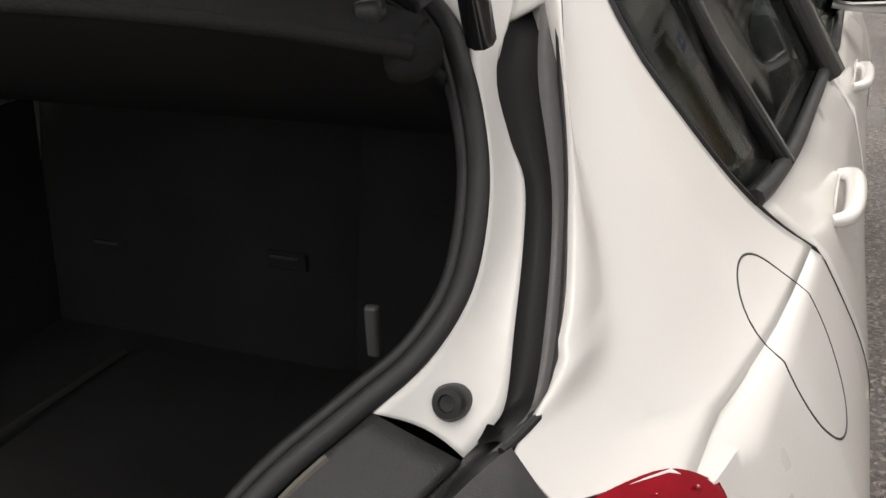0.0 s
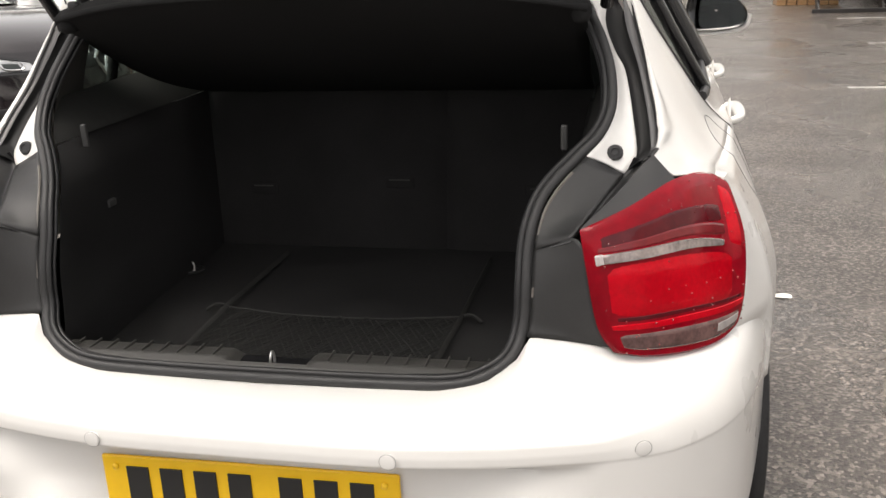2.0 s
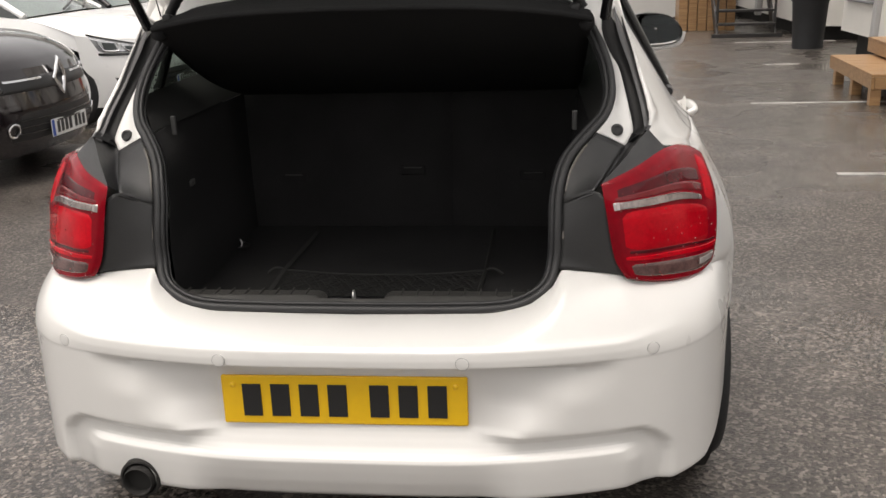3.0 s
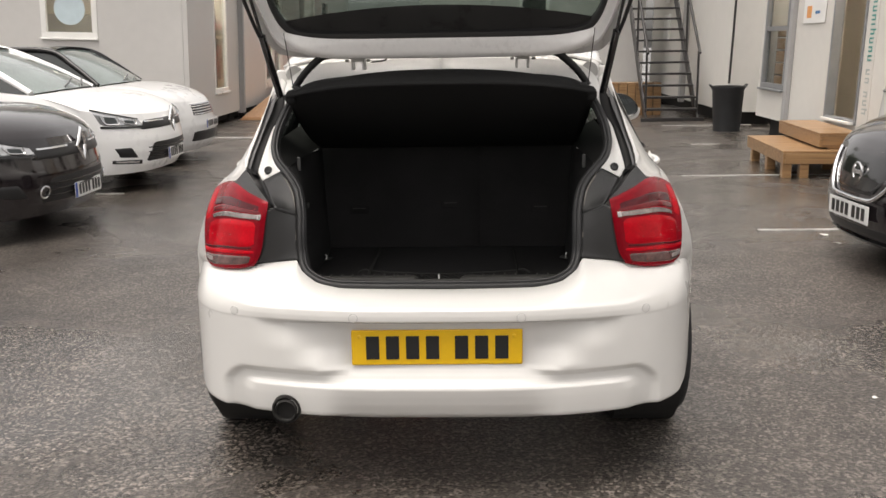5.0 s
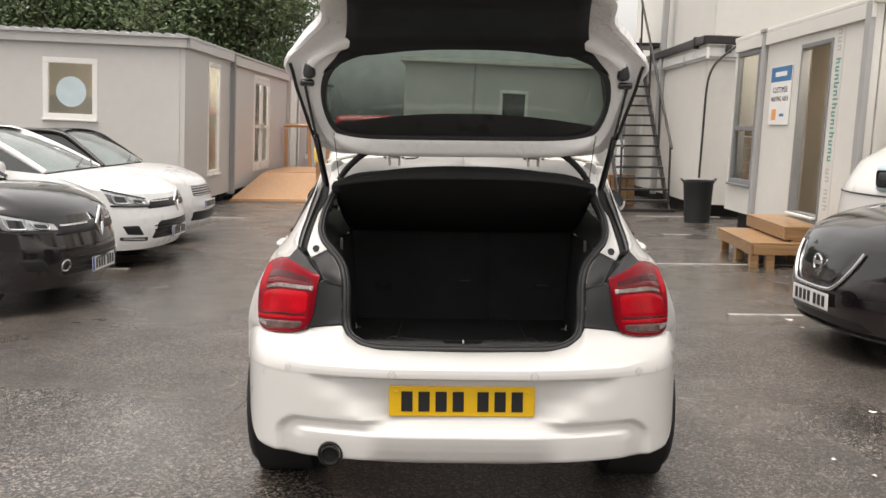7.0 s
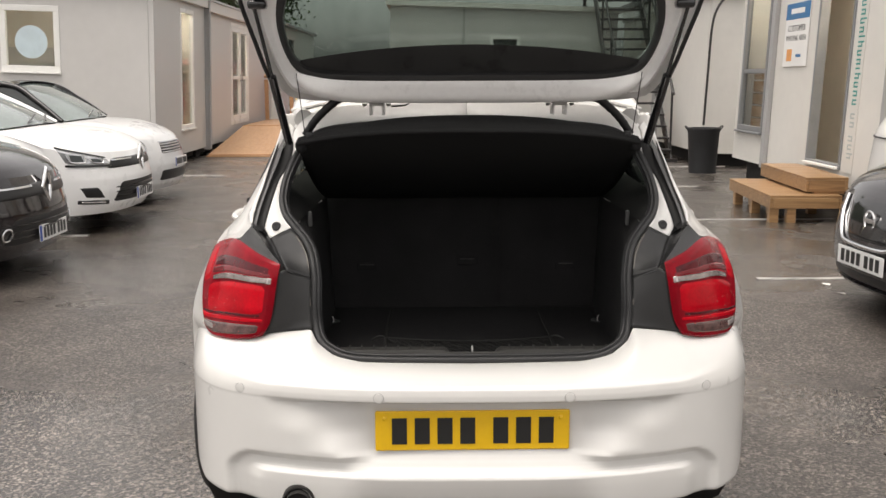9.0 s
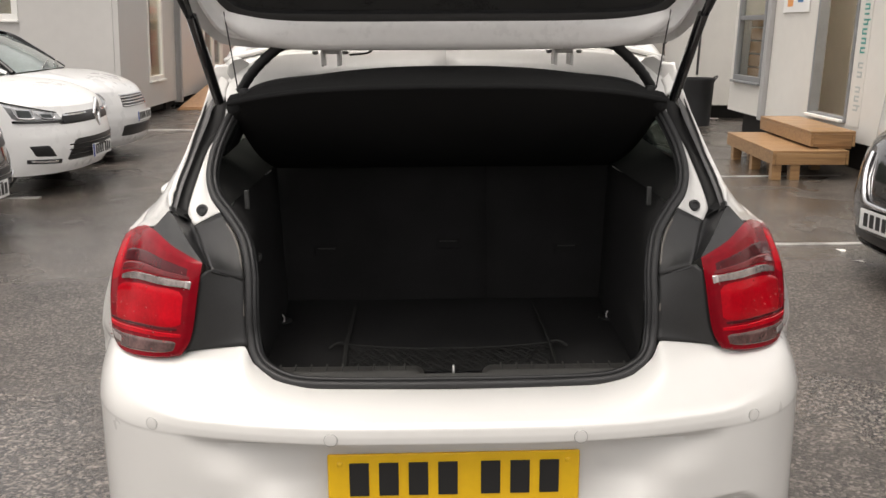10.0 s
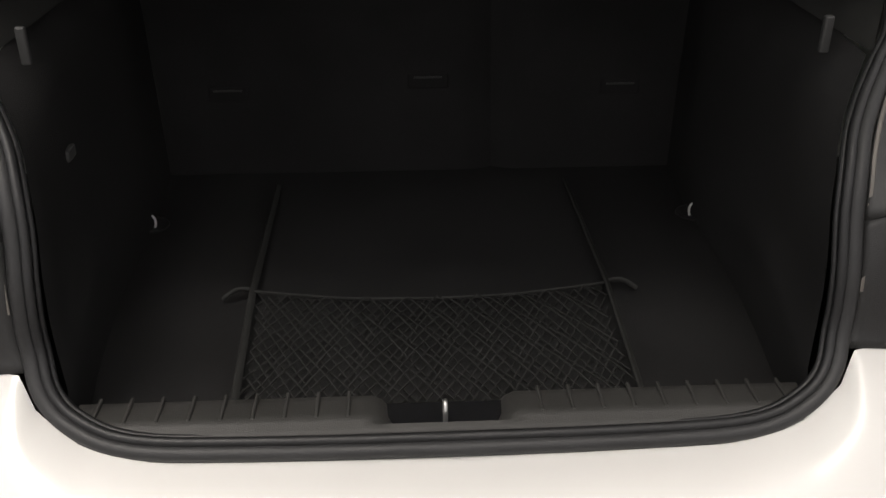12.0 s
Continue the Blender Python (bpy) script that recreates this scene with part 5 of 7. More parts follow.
def window(parent, m, x0, x1, z0, z1, w=0.07, frame_mat=None, splits=(), glass=None):
    """A framed pane set in a wall's opening, in the wall's own axes m."""
    fr = part("window", wframe(bmesh.new(), x0, x1, z0, z1, w), frame_mat or UPVC, parent, "framed cabin window")
    fr.matrix_local = m
    for z in splits:
        part("transom", box(((x0 + x1) / 2, 0.022, z), (x1 - x0 - 2 * w, 0.05, 0.06), 0.005), frame_mat or UPVC, fr)
    pane = part("pane", box(((x0 + x1) / 2, 0.03, (z0 + z1) / 2), (x1 - x0 - 2 * w + 0.01, 0.006, z1 - z0 - 2 * w + 0.01)), glass or CLEARGLASS, fr)
    pane.visible_shadow = False
    part("sill", box(((x0 + x1) / 2, -0.02, z0 - 0.015), (x1 - x0 + 0.012, 0.06, 0.03), 0.006), frame_mat or UPVC, fr)
    return fr


RZ = Matrix.Rotation(math.pi / 2, 4, "Z")


def room(parent, x0, x1, y0, y1, z1, name="room_shell"):
    """Plain lit inside seen through the panes: floor, back and ends."""
    bm = bmesh.new()
    box(((x0 + x1) / 2, (y0 + y1) / 2, 0.04), (x1 - x0, y1 - y0, 0.04), bm=bm)
    box(((x0 + x1) / 2, (y0 + y1) / 2, z1), (x1 - x0, y1 - y0, 0.04), bm=bm)
    return part(name, bm, ROOM, parent)


def left_cabins():
    # corner cabin: front wall faces the cars, side wall faces the aisle
    cab = thing("grey_site_cabin", "grey panelled site cabin with white framed windows above a dark gap", "cabin", Matrix.Translation((-4.5, 12.45, 0.16)) @ Matrix.Rotation(LEAN, 4, "Y"))
    H = 2.72
    m_front = Matrix.Translation((-8.0, 0, 0))
    w1 = part("front_wall", wall(7.915, H, [(5.65, 6.56, 1.33, 2.33)]), CABGREY, cab, smooth=False)
    w1.matrix_local = m_front
    w2 = part("side_wall", wall(3.23, H, [(1.50, 2.40, 0.42, 2.46)]), CABGREY, cab, smooth=False)
    w2.matrix_local = RZ
    w3 = part("side_wall", wall(6.5, H - 0.06, [(2.27, 4.17, 0.30, 2.46)]), CABGREY, cab, smooth=False)
    w3.matrix_local = Matrix.Translation((-0.03, 3.38, 0)) @ RZ
    part("rear_wall", box((-4.0, 10.4, H / 2), (8.0, 0.08, H)), CABGREY, cab, smooth=False)
    part("end_wall", box((-7.96, 5.2, H / 2), (0.08, 10.3, H)), CABGREY, cab, smooth=False)
    line = [(-8.1, -0.15, H)]
    for k in range(45):
        x = -8.05 + 0.18 * k
        line += [(x, -0.15, H + 0.04), (x + 0.02, -0.15, H + 0.07), (x + 0.09, -0.15, H + 0.07), (x + 0.11, -0.15, H + 0.04)]
    line += [(0.1, -0.15, H + 0.04), (0.1, -0.15, H)]
    bm = prism(line, (0, 10.7, 0))
    part("roof", bm, SHINGLE, cab, "ribbed metal roof sheet", smooth=False)
    part("roof_trim", box((-4.0, -0.06, H - 0.05), (8.1, 0.06, 0.20), 0.01), CABGREY, cab)
    part("roof_trim", box((0.06, 1.58, H - 0.05), (0.06, 3.2, 0.20), 0.01), CABGREY, cab)
    part("roof_trim", box((0.04, 6.62, H - 0.10), (0.06, 6.4, 0.20), 0.01), CABGREY, cab)
    part("corner_post", box((0.02, 3.305, H / 2 - 0.02), (0.14, 0.13, H + 0.06), 0.01), CABEDGE, cab, "grey corner post")
    part("downpipe", tube([(0.10, 3.22, 0.0), (0.10, 3.22, H)], 0.022, 8), CABEDGE, cab)
    # dark block fills the open gap below the cabin in place of shade
    part("underfloor_shade", box((-4.0, 5.2, -0.06), (7.7, 10.0, 0.14)), DARKVOID, cab, smooth=False)
    for y in (0.25, 3.0, 6.0, 9.6):
        part("footing", box((-0.25, y, -0.10), (0.30, 0.30, 0.22), 0.01), DARKVOID, cab)
    sq = window(cab, m_front, 5.65, 6.56, 1.33, 2.33, 0.09)
    part("round_decal", lathe([(0.001, 0.0), (0.25, 0.0), (0.25, -0.003), (0.001, -0.003)], "y", (6.11, 0.026, 1.78), 36), DECAL, sq, "round pale blue window sticker")
    window(cab, RZ, 1.50, 2.40, 0.42, 2.46, 0.07)
    ml = Matrix.Translation((-0.03, 3.38, 0)) @ RZ
    dd = part("double_door", wframe(bmesh.new(), 2.27, 4.17, 0.30, 2.46, 0.09), UPVC, cab, "white glazed double door")
    dd.matrix_local = ml
    for x0, x1 in ((2.36, 3.215), (3.225, 4.08)):
        leaf = part("door_leaf", wframe(bmesh.new(), x0, x1, 0.39, 2.37, 0.10, 0.0, 0.05), UPVC, dd)
        pn = part("pane", box(((x0 + x1) / 2, 0.03, 1.39), (x1 - x0 - 0.18, 0.006, 1.70)), CLEARGLASS, leaf)
        pn.visible_shadow = False
        part("mid_rail", box(((x0 + x1) / 2, 0.02, 1.30), (x1 - x0 - 0.2, 0.05, 0.07), 0.004), UPVC, leaf)
        part("door_handle", box((3.15 if x0 < 3 else 3.29, -0.03, 1.30), (0.02, 0.04, 0.16), 0.006), CHROME, leaf)
    room(cab, -7.9, -0.1, 0.1, 10.3, H - 0.06)
    part("partition", box((-4.0, 3.2, 1.35), (7.8, 0.06, 2.6)), ROOM, cab, "warm lit inside wall", smooth=False)
    part("wall_shelf", box((-2.0, 2.95, 1.1), (3.2, 0.35, 1.3), 0.01), CABEDGE, cab)
    lampg = ROOMFILL
    # one panel is the visible ceiling lamp, the others are added fill
    for x, y in ((-1.75, 1.9), (-5.0, 1.4), (-0.65, 2.5), (-0.65, 1.9), (-1.6, 6.6), (-0.65, 5.9), (-0.65, 7.3), (-2.6, 1.2)):
        part("room_fill_light", box((x, y, H - 0.11), (0.9, 0.28, 0.04), 0.006), lampg, cab, "glowing panel under the ceiling, mostly added room fill")

    # second cabin further along the aisle
    far = thing("blue_grey_site_cabin", "pale blue grey site cabin beyond the timber ramp", "cabin", Matrix.Translation((-4.45, 24.2, 0.2)) @ Matrix.Rotation(LEAN, 4, "Y"))
    w = part("side_wall", wall(7.0, 2.7, [(1.2, 2.4, 0.35, 2.45)]), CABPALE, far, smooth=False)
    w.matrix_local = RZ
    part("front_wall", box((-3.0, 0.04, 1.35), (5.9, 0.08, 2.7)), CABPALE, far, smooth=False)
    part("rear_wall", box((-3.0, 7.0, 1.35), (5.9, 0.08, 2.7)), CABPALE, far, smooth=False)
    part("roof", box((-3.0, 3.5, 2.74), (6.2, 7.2, 0.1), 0.02), SHINGLE, far)
    part("underfloor_shade", box((-3.0, 3.5, -0.1), (5.6, 6.8, 0.2)), DARKVOID, far, smooth=False)
    window(far, RZ, 1.2, 2.4, 0.35, 2.45, 0.08)
    room(far, -5.8, -0.1, 0.1, 6.9, 2.66)


def right_cabins():
    cab = thing("pale_site_cabin", "pale site cabin with a grey window and a doorway standing open", "cabin", Matrix.Translation((4.15, 6.5, 0.30)) @ Matrix.Rotation(LEAN, 4, "Y"))
    H = 2.47
    ml = Matrix.Translation((0, 4.65, 0)) @ Matrix.Rotation(-math.pi / 2, 4, "Z")   # x runs towards the camera, outer face to -x

    def wy(y):
        return 4.65 - y
    ops = [(wy(4.52), wy(3.50), 0.41, 2.32), (wy(1.95), wy(1.0), 0.16, 2.22)]
    w = part("front_wall", wall(4.65, H, ops), CABPALE, cab, smooth=False)
    w.matrix_local = ml
    part("end_wall", box((2.45, 4.61, H / 2), (4.7, 0.08, H)), CABPALE, cab, smooth=False)
    part("end_wall", box((2.45, 0.04, H / 2), (4.7, 0.08, H)), CABPALE, cab, smooth=False)
    part("rear_wall", box((4.75, 2.27, H / 2), (0.08, 4.4, H)), CABPALE, cab, smooth=False)
    part("roof", box((2.4, 2.27, H + 0.035), (4.9, 4.7, 0.07), 0.015), CABPALE, cab)
    part("roof_trim", box((-0.025, 2.27, H - 0.07), (0.05, 4.6, 0.16), 0.008), CABPALE, cab)
    for y in (3.28, 0.05):
        part("corner_post", box((-0.03, y, H / 2), (0.06, 0.13, H + 0.05), 0.01), CABEDGE, cab, "grey joint post")
    part("post_lug", box((-0.03, 3.28, H + 0.05), (0.10, 0.20, 0.05), 0.008), CABEDGE, cab)
    part("underfloor_shade", box((2.4, 2.27, -0.16), (4.5, 4.3, 0.26)), DARKVOID, cab, smooth=False)
    window(cab, ml, wy(4.52), wy(3.50), 0.41, 2.32, 0.07, FRAMEGREY, (1.21,))
    for k in range(5):
        part("stored_box", box((0.30, 4.15, 0.50 + 0.17 * k), (0.30, 0.60, 0.15), 0.01), WOOD, cab)
    fr = part("door_frame", wframe(bmesh.new(), wy(1.95), wy(1.0), 0.16, 2.22, 0.05, -0.015, 0.11), FRAMEGREY, cab, "grey metal door frame")
    fr.matrix_local = ml
    part("threshold", box((0.0, 1.475, 0.175), (0.12, 0.86, 0.03), 0.005), UPVC, cab, "pale threshold")
    part("room_wall", box((0.62, 2.1, 1.25), (0.06, 4.5, 2.3)), ROOM, cab, "beige inside wall", smooth=False)
    room(cab, 0.1, 4.7, 0.1, 4.4, H - 0.05)
    # added glow behind the doorway and the window, no lamp known here
    part("room_fill_light", box((0.36, 1.2, H - 0.10), (0.22, 1.2, 0.03), 0.005), DOORFILL, cab, "glowing panel under the ceiling, mostly added room fill")
    part("partition", box((0.36, 3.2, 1.22), (0.46, 0.05, 2.3)), ROOM, cab, smooth=False)
    part("room_fill_light", box((0.33, 3.9, H - 0.10), (0.22, 0.6, 0.03), 0.005), ROOMFILL, cab, "glowing panel under the ceiling, mostly added room fill")
    # sign beside the door
    sg = part("sign_board", box((-0.012, 2.57, 1.63), (0.012, 0.74, 0.75), 0.003), SIGNWHITE, cab, "white sign board with a blue header")
    sm = Matrix.Translation((-0.019, 2.57, 1.63)) @ Matrix.Rotation(-math.pi / 2, 4, "Z") @ Matrix.Rotation(math.pi / 2, 4, "X")
    part("sign_header", box((-0.0185, 2.57, 1.905), (0.003, 0.74, 0.19), 0.001), SIGNBLUE, sg, "blue header with a white bar")
    part("header_bar", box((-0.0208, 2.57, 1.905), (0.003, 0.42, 0.06), 0.001), SIGNWHITE, sg)
    letters("sign_words", "CUSTOMER", 0.105, sm @ Matrix.Translation((0, 0.07, 0)), INK, sg, "dark grey words")
    letters("sign_words", "WAITING AREA", 0.090, sm @ Matrix.Translation((0, -0.045, 0)), INK, sg, "dark grey words")
    part("sign_mark", box((-0.0195, 2.74, 1.39), (0.003, 0.16, 0.14), 0.001), SIGNORANGE, sg, "orange mark")
    part("sign_mark", box((-0.0195, 2.45, 1.38), (0.003, 0.15, 0.035), 0.001), SIGNBLUE, sg, "blue mark")
    # lettering down the wall, as plain bars
    lm = part("lettering_backing", box((-0.004, 0.825, 1.27), (0.006, 0.22, 2.25), 0.001), CABPALE, cab, "pale strip with upright teal lettering bars")
    z = 2.30
    for k in range(25):
        narrow = k in (3, 9, 13, 18, 21)
        h = 0.050 if narrow else 0.084
        tall = 0.135 if k in (4, 7, 9, 10, 14, 24) else 0.095
        if k not in (3, 18, 21):
            ink = TEAL if 3 < k < 18 else LETTERGREY
            lb = part("letter_bar", box((-0.009, 0.825 + (0.095 - tall) / 2, z - 0.011), (0.003, tall, 0.017), 0.001), ink, lm)
            if not narrow:
                part("letter_bar", box((-0.009, 0.825, z - h + 0.031), (0.003, 0.095, 0.017), 0.001), ink, lm)
                part("letter_bar", box((-0.009, 0.825 + (0.04 if k % 2 else -0.04), z - h / 2 + 0.010), (0.003, 0.016, h - 0.052), 0.001), ink, lm)
        z -= h + 0.004
    # cabin in line with it, nearer
    near = thing("pale_site_cabin", "pale site cabin beside the dark parked car", "cabin", Matrix.Translation((7.2, -2.2, 0.30)) @ Matrix.Rotation(LEAN, 4, "Y"))
    w = part("front_wall", wall(8.0, H, [(1.2, 2.2, 0.9, 1.95)]), CABPALE, near, smooth=False)
    w.matrix_local = Matrix.Translation((0, 8.0, 0)) @ Matrix.Rotation(-math.pi / 2, 4, "Z")
    part("rear_wall", box((4.7, 4.0, H / 2), (0.08, 7.9, H)), CABPALE, near, smooth=False)
    part("roof", box((2.4, 4.0, H + 0.035), (4.9, 8.0, 0.07), 0.015), CABPALE, near)
    part("underfloor_shade", box((2.4, 4.0, -0.16), (4.5, 7.8, 0.26)), DARKVOID, near, smooth=False)
    window(near, Matrix.Translation((0, 8.0, 0)) @ Matrix.Rotation(-math.pi / 2, 4, "Z"), 1.2, 2.2, 0.9, 1.95, 0.07, CABEDGE)
    room(near, 0.1, 4.6, 0.1, 7.9, H - 0.05)

    # stacked cabins further on
    low = thing("white_site_cabin", "white lower site cabin with a dark gutter along its roof", "cabin", Matrix.Translation((4.20, 12.95, 0.22)) @ Matrix.Rotation(LEAN, 4, "Y"))
    HL = 2.65
    part("end_wall", box((2.3, 0.04, HL / 2), (4.6, 0.08, HL)), CABPALE, low, smooth=False)
    part("side_wall", box((0.04, 3.6, HL / 2), (0.08, 7.0, HL)), CABPALE, low, smooth=False)
    part("rear_wall", box((2.3, 7.1, HL / 2), (4.6, 0.08, HL)), CABPALE, low, smooth=False)
    part("roof", box((2.3, 3.6, HL + 0.03), (4.7, 7.2, 0.06), 0.01), CABPALE, low)
    part("roof_trim", box((-0.03, 3.5, HL - 0.10), (0.05, 7.2, 0.20), 0.01), UPVC, low)
    part("roof_trim", box((2.3, -0.03, HL - 0.10), (4.7, 0.05, 0.20), 0.01), UPVC, low)
    part("roof_rib", box((-0.065, 3.5, HL - 0.16), (0.02, 7.2, 0.03), 0.006), CABEDGE, low)
    part("roof_rib", box((2.3, -0.065, HL - 0.16), (4.7, 0.02, 0.03), 0.006), CABEDGE, low)
    part("underfloor_shade", box((2.3, 3.6, -0.12), (4.3, 6.9, 0.22)), DARKVOID, low, smooth=False)
    bm = box((-0.08, 3.5, HL + 0.12), (0.10, 7.2, 0.13), 0.01)
    box((2.3, -0.08, HL + 0.12), (4.8, 0.10, 0.13), 0.01, bm=bm)
    part("gutter", bm, BLACKSTEEL, low, "black steel gutter beam")
    part("gutter_clip", box((-0.10, 0.5, HL + 0.11), (0.10, 0.10, 0.20), 0.02), BLACKSTEEL, low)
    part("gutter_clip", box((0.30, -0.10, HL - 0.02), (0.09, 0.10, 0.14), 0.02), BLACKSTEEL, low)
    part("drain_hose", tube(spline([(0.42, -0.14, HL + 0.02), (0.26, -0.16, HL - 0.10), (0.06, -0.17, HL - 0.32), (-0.03, -0.18, 2.0), (-0.04, -0.18, 1.2), (-0.05, -0.20, 0.46)], 6), 0.020, 8), BLACKSTEEL, low, "black drain hose")
    part("joint_post", box((-0.05, 3.3, HL), (0.10, 0.20, 5.4), 0.02), CABEDGE, low, "grey joint post")
    for z in (1.4, 2.2):
        part("side_window", box((-0.02, 5.3, z), (0.06, 0.5, 0.55), 0.01), UPVC, low)
    up = thing("white_site_cabin", "white upper site cabin stacked on another", "cabin", Matrix.Translation((4.45, 13.2, 3.1)) @ Matrix.Rotation(LEAN, 4, "Y"))
    part("end_wall", box((2.3, 0.04, 1.35), (4.6, 0.08, 2.7)), CABPALE, up, smooth=False)
    part("side_wall", box((0.04, 3.6, 1.35), (0.08, 7.0, 2.7)), CABPALE, up, smooth=False)
    part("rear_wall", box((2.3, 7.1, 1.35), (4.6, 0.08, 2.7)), CABPALE, up, smooth=False)
    part("floor", box((2.3, 3.6, 0.02), (4.5, 6.9, 0.1)), CABEDGE, up, smooth=False)
    part("roof", box((2.3, 3.6, 2.74), (4.7, 7.2, 0.08), 0.01), SHINGLE, up)


def far_cabin():
    cab = thing("grey_end_cabin", "grey cabin closing the aisle, with one small window", "cabin", Matrix.Translation((-1.15, 18.0, 0.2)) @ Matrix.Rotation(LEAN, 4, "Y"))
    w = part("front_wall", wall(4.8, 2.75, [(2.12, 2.76, 1.25, 2.2)]), CABGREY, cab, smooth=False)
    part("end_wall", box((0.04, 3.0, 1.37), (0.08, 5.8, 2.75)), CABGREY, cab, smooth=False)
    part("end_wall", box((4.76, 3.0, 1.37), (0.08, 5.8, 2.75)), CABGREY, cab, smooth=False)
    part("rear_wall", box((2.4, 5.9, 1.37), (4.7, 0.08, 2.75)), CABGREY, cab, smooth=False)
    part("roof", box((2.4, 3.0, 2.80), (5.0, 6.2, 0.10)), CABPALE, cab, smooth=False)
    part("joint_post", box((1.55, -0.012, 1.37), (0.05, 0.024, 2.75), 0.006), CABEDGE, cab)
    part("underfloor_shade", box((2.4, 3.0, -0.1), (4.5, 5.6, 0.2)), DARKVOID, cab, smooth=False)
    window(cab, Matrix(), 2.12, 2.76, 1.25, 2.2, 0.07)
    for k in range(7):
        part("blind_slat", box((2.22 + 0.074 * k, 0.14, 1.72), (0.045, 0.008, 0.9), 0.002), CABEDGE, cab)
    room(cab, 0.1, 4.7, 0.1, 5.8, 2.7)


left_cabins()
right_cabins()
far_cabin()
# unseen wall and roof, added behind the path for the paint to reflect
back = thing("grey_site_cabin", "plain grey wall and roof added unseen behind the walk", "cabin", Matrix.Translation((-9, -14, 0)))
part("front_wall", box((9, 0, 1.5), (18, 0.1, 3.0)), CABGREY, back, smooth=False)
part("roof", box((9, -2, 3.05), (18.2, 4.4, 0.1)), SHINGLE, back, smooth=False)


# ---- timber steps, ramp, stair, bin ----
def timber_steps():
    st = thing("timber_steps", "two pine platform steps on short legs before the doorway", "steps", Matrix.Translation((3.20, 6.84, 0)) @ Matrix.Rotation(radians(-3.3), 4, "Z") @ Matrix.Translation((-3.20, -6.84, 0)))

    def platform(x0, x1, y0, y1, z0, z1):
        n = 6
        for k in range(n):
            a, b = lerp(y0, y1, k / n), lerp(y0, y1, (k + 1) / n)
            part("top_board", box(((x0 + x1) / 2, (a + b) / 2, z1 - 0.012), (x1 - x0, b - a - 0.006, 0.026), 0.003), WOOD, st)
        for x in (x0 + 0.014, x1 - 0.014):
            part("side_board", box((x, (y0 + y1) / 2, (z0 + z1) / 2 - 0.013), (0.026, y1 - y0, z1 - z0 - 0.027), 0.003), WOOD, st)
        for y in (y0 + 0.014, y1 - 0.014):
            part("end_board", box(((x0 + x1) / 2, y, (z0 + z1) / 2 - 0.013), (x1 - x0 - 0.06, 0.026, z1 - z0 - 0.027), 0.003), WOOD, st)
    platform(3.20, 3.90, 6.84, 8.47, 0.145, 0.275)
    platform(3.585, 4.00, 6.98, 8.60, 0.297, 0.44)
    for y in (7.02, 7.8, 8.55):
        part("riser_block", box((3.82, y, 0.286), (0.30, 0.06, 0.026), 0.002), WOOD, st)
    for x in (3.25, 3.42, 3.84):
        for y in (6.90, 7.55, 8.25) if x < 3.5 else (7.55, 8.25):
            part("leg", box((x, y, 0.075), (0.09, 0.09, 0.15), 0.004), WOOD, st)


def timber_ramp():
    rp = thing("timber_ramp", "timber boarded ramp and landing up to the cabin doors with rails", "ramp")
    n = 26
    for k in range(n):
        y0, y1 = lerp(15.3, 18.6, k / n), lerp(15.3, 18.6, (k + 1) / n)
        z = lerp(0.03, 0.40, (k + 0.5) / n)
        part("deck_board", box((-3.5, (y0 + y1) / 2, z), (1.75, y1 - y0 - 0.006, 0.03), 0.003, turn=Matrix.Rotation(math.atan2(0.37, 3.3), 4, "X")), DECKWOOD, rp)
    for k in range(22):
        y = 18.67 + 0.145 * k
        part("deck_board", box((-3.5, y, 0.415), (1.75, 0.138, 0.03), 0.003), DECKWOOD, rp)
    for x in (-4.36, -2.64):
        part("ramp_side", prism([(x - 0.02, 15.3, 0.0), (x - 0.02, 18.6, 0.0), (x - 0.02, 18.6, 0.38), (x - 0.02, 15.3, 0.012)], (0.04, 0, 0)), DECKWOOD, rp, smooth=False)
        part("landing_side", box((x, 20.2, 0.20), (0.04, 3.2, 0.38), 0.004), DECKWOOD, rp)
    part("ramp_edge", box((-3.5, 15.28, 0.012), (1.8, 0.10, 0.024), 0.004), DECKWOOD, rp)
    for x, y, z0 in ((-2.68, 15.6, 0.0), (-2.68, 17.1, 0.0), (-2.68, 18.6, 0.0), (-2.68, 21.6, 0.0), (-4.36, 21.6, 0.0), (-3.74, 21.6, 0.0)):
        top = lerp(0.04, 0.47, min(1.0, (y - 15.3) / 3.3)) + 0.95
        part("rail_post", box((x, y, (z0 + top) / 2), (0.09, 0.09, top - z0), 0.006), DECKWOOD, rp)
    part("hand_rail", tube([(-2.68, 15.55, 1.02), (-2.68, 18.6, 1.46), (-2.68, 21.6, 1.46)], 0.045, 8), DECKWOOD, rp)
    part("hand_rail", tube([(-4.40, 21.6, 1.50), (-3.68, 21.6, 1.50)], 0.045, 8), DECKWOOD, rp)
    part("mid_rail", tube([(-2.68, 15.55, 0.55), (-2.68, 18.6, 0.95), (-2.68, 21.6, 0.95)], 0.035, 8), DECKWOOD, rp)
    pad = mat("yellow_rail_cap", (0.72, 0.50, 0.10), 0.5, var=0.1)
    part("rail_cap", tube(spline([(-2.68, 15.42, 0.78), (-2.68, 15.45, 1.0), (-2.68, 15.62, 1.09), (-2.68, 16.3, 1.16)], 5), 0.06, 10), pad, rp, "yellow padded rail end")


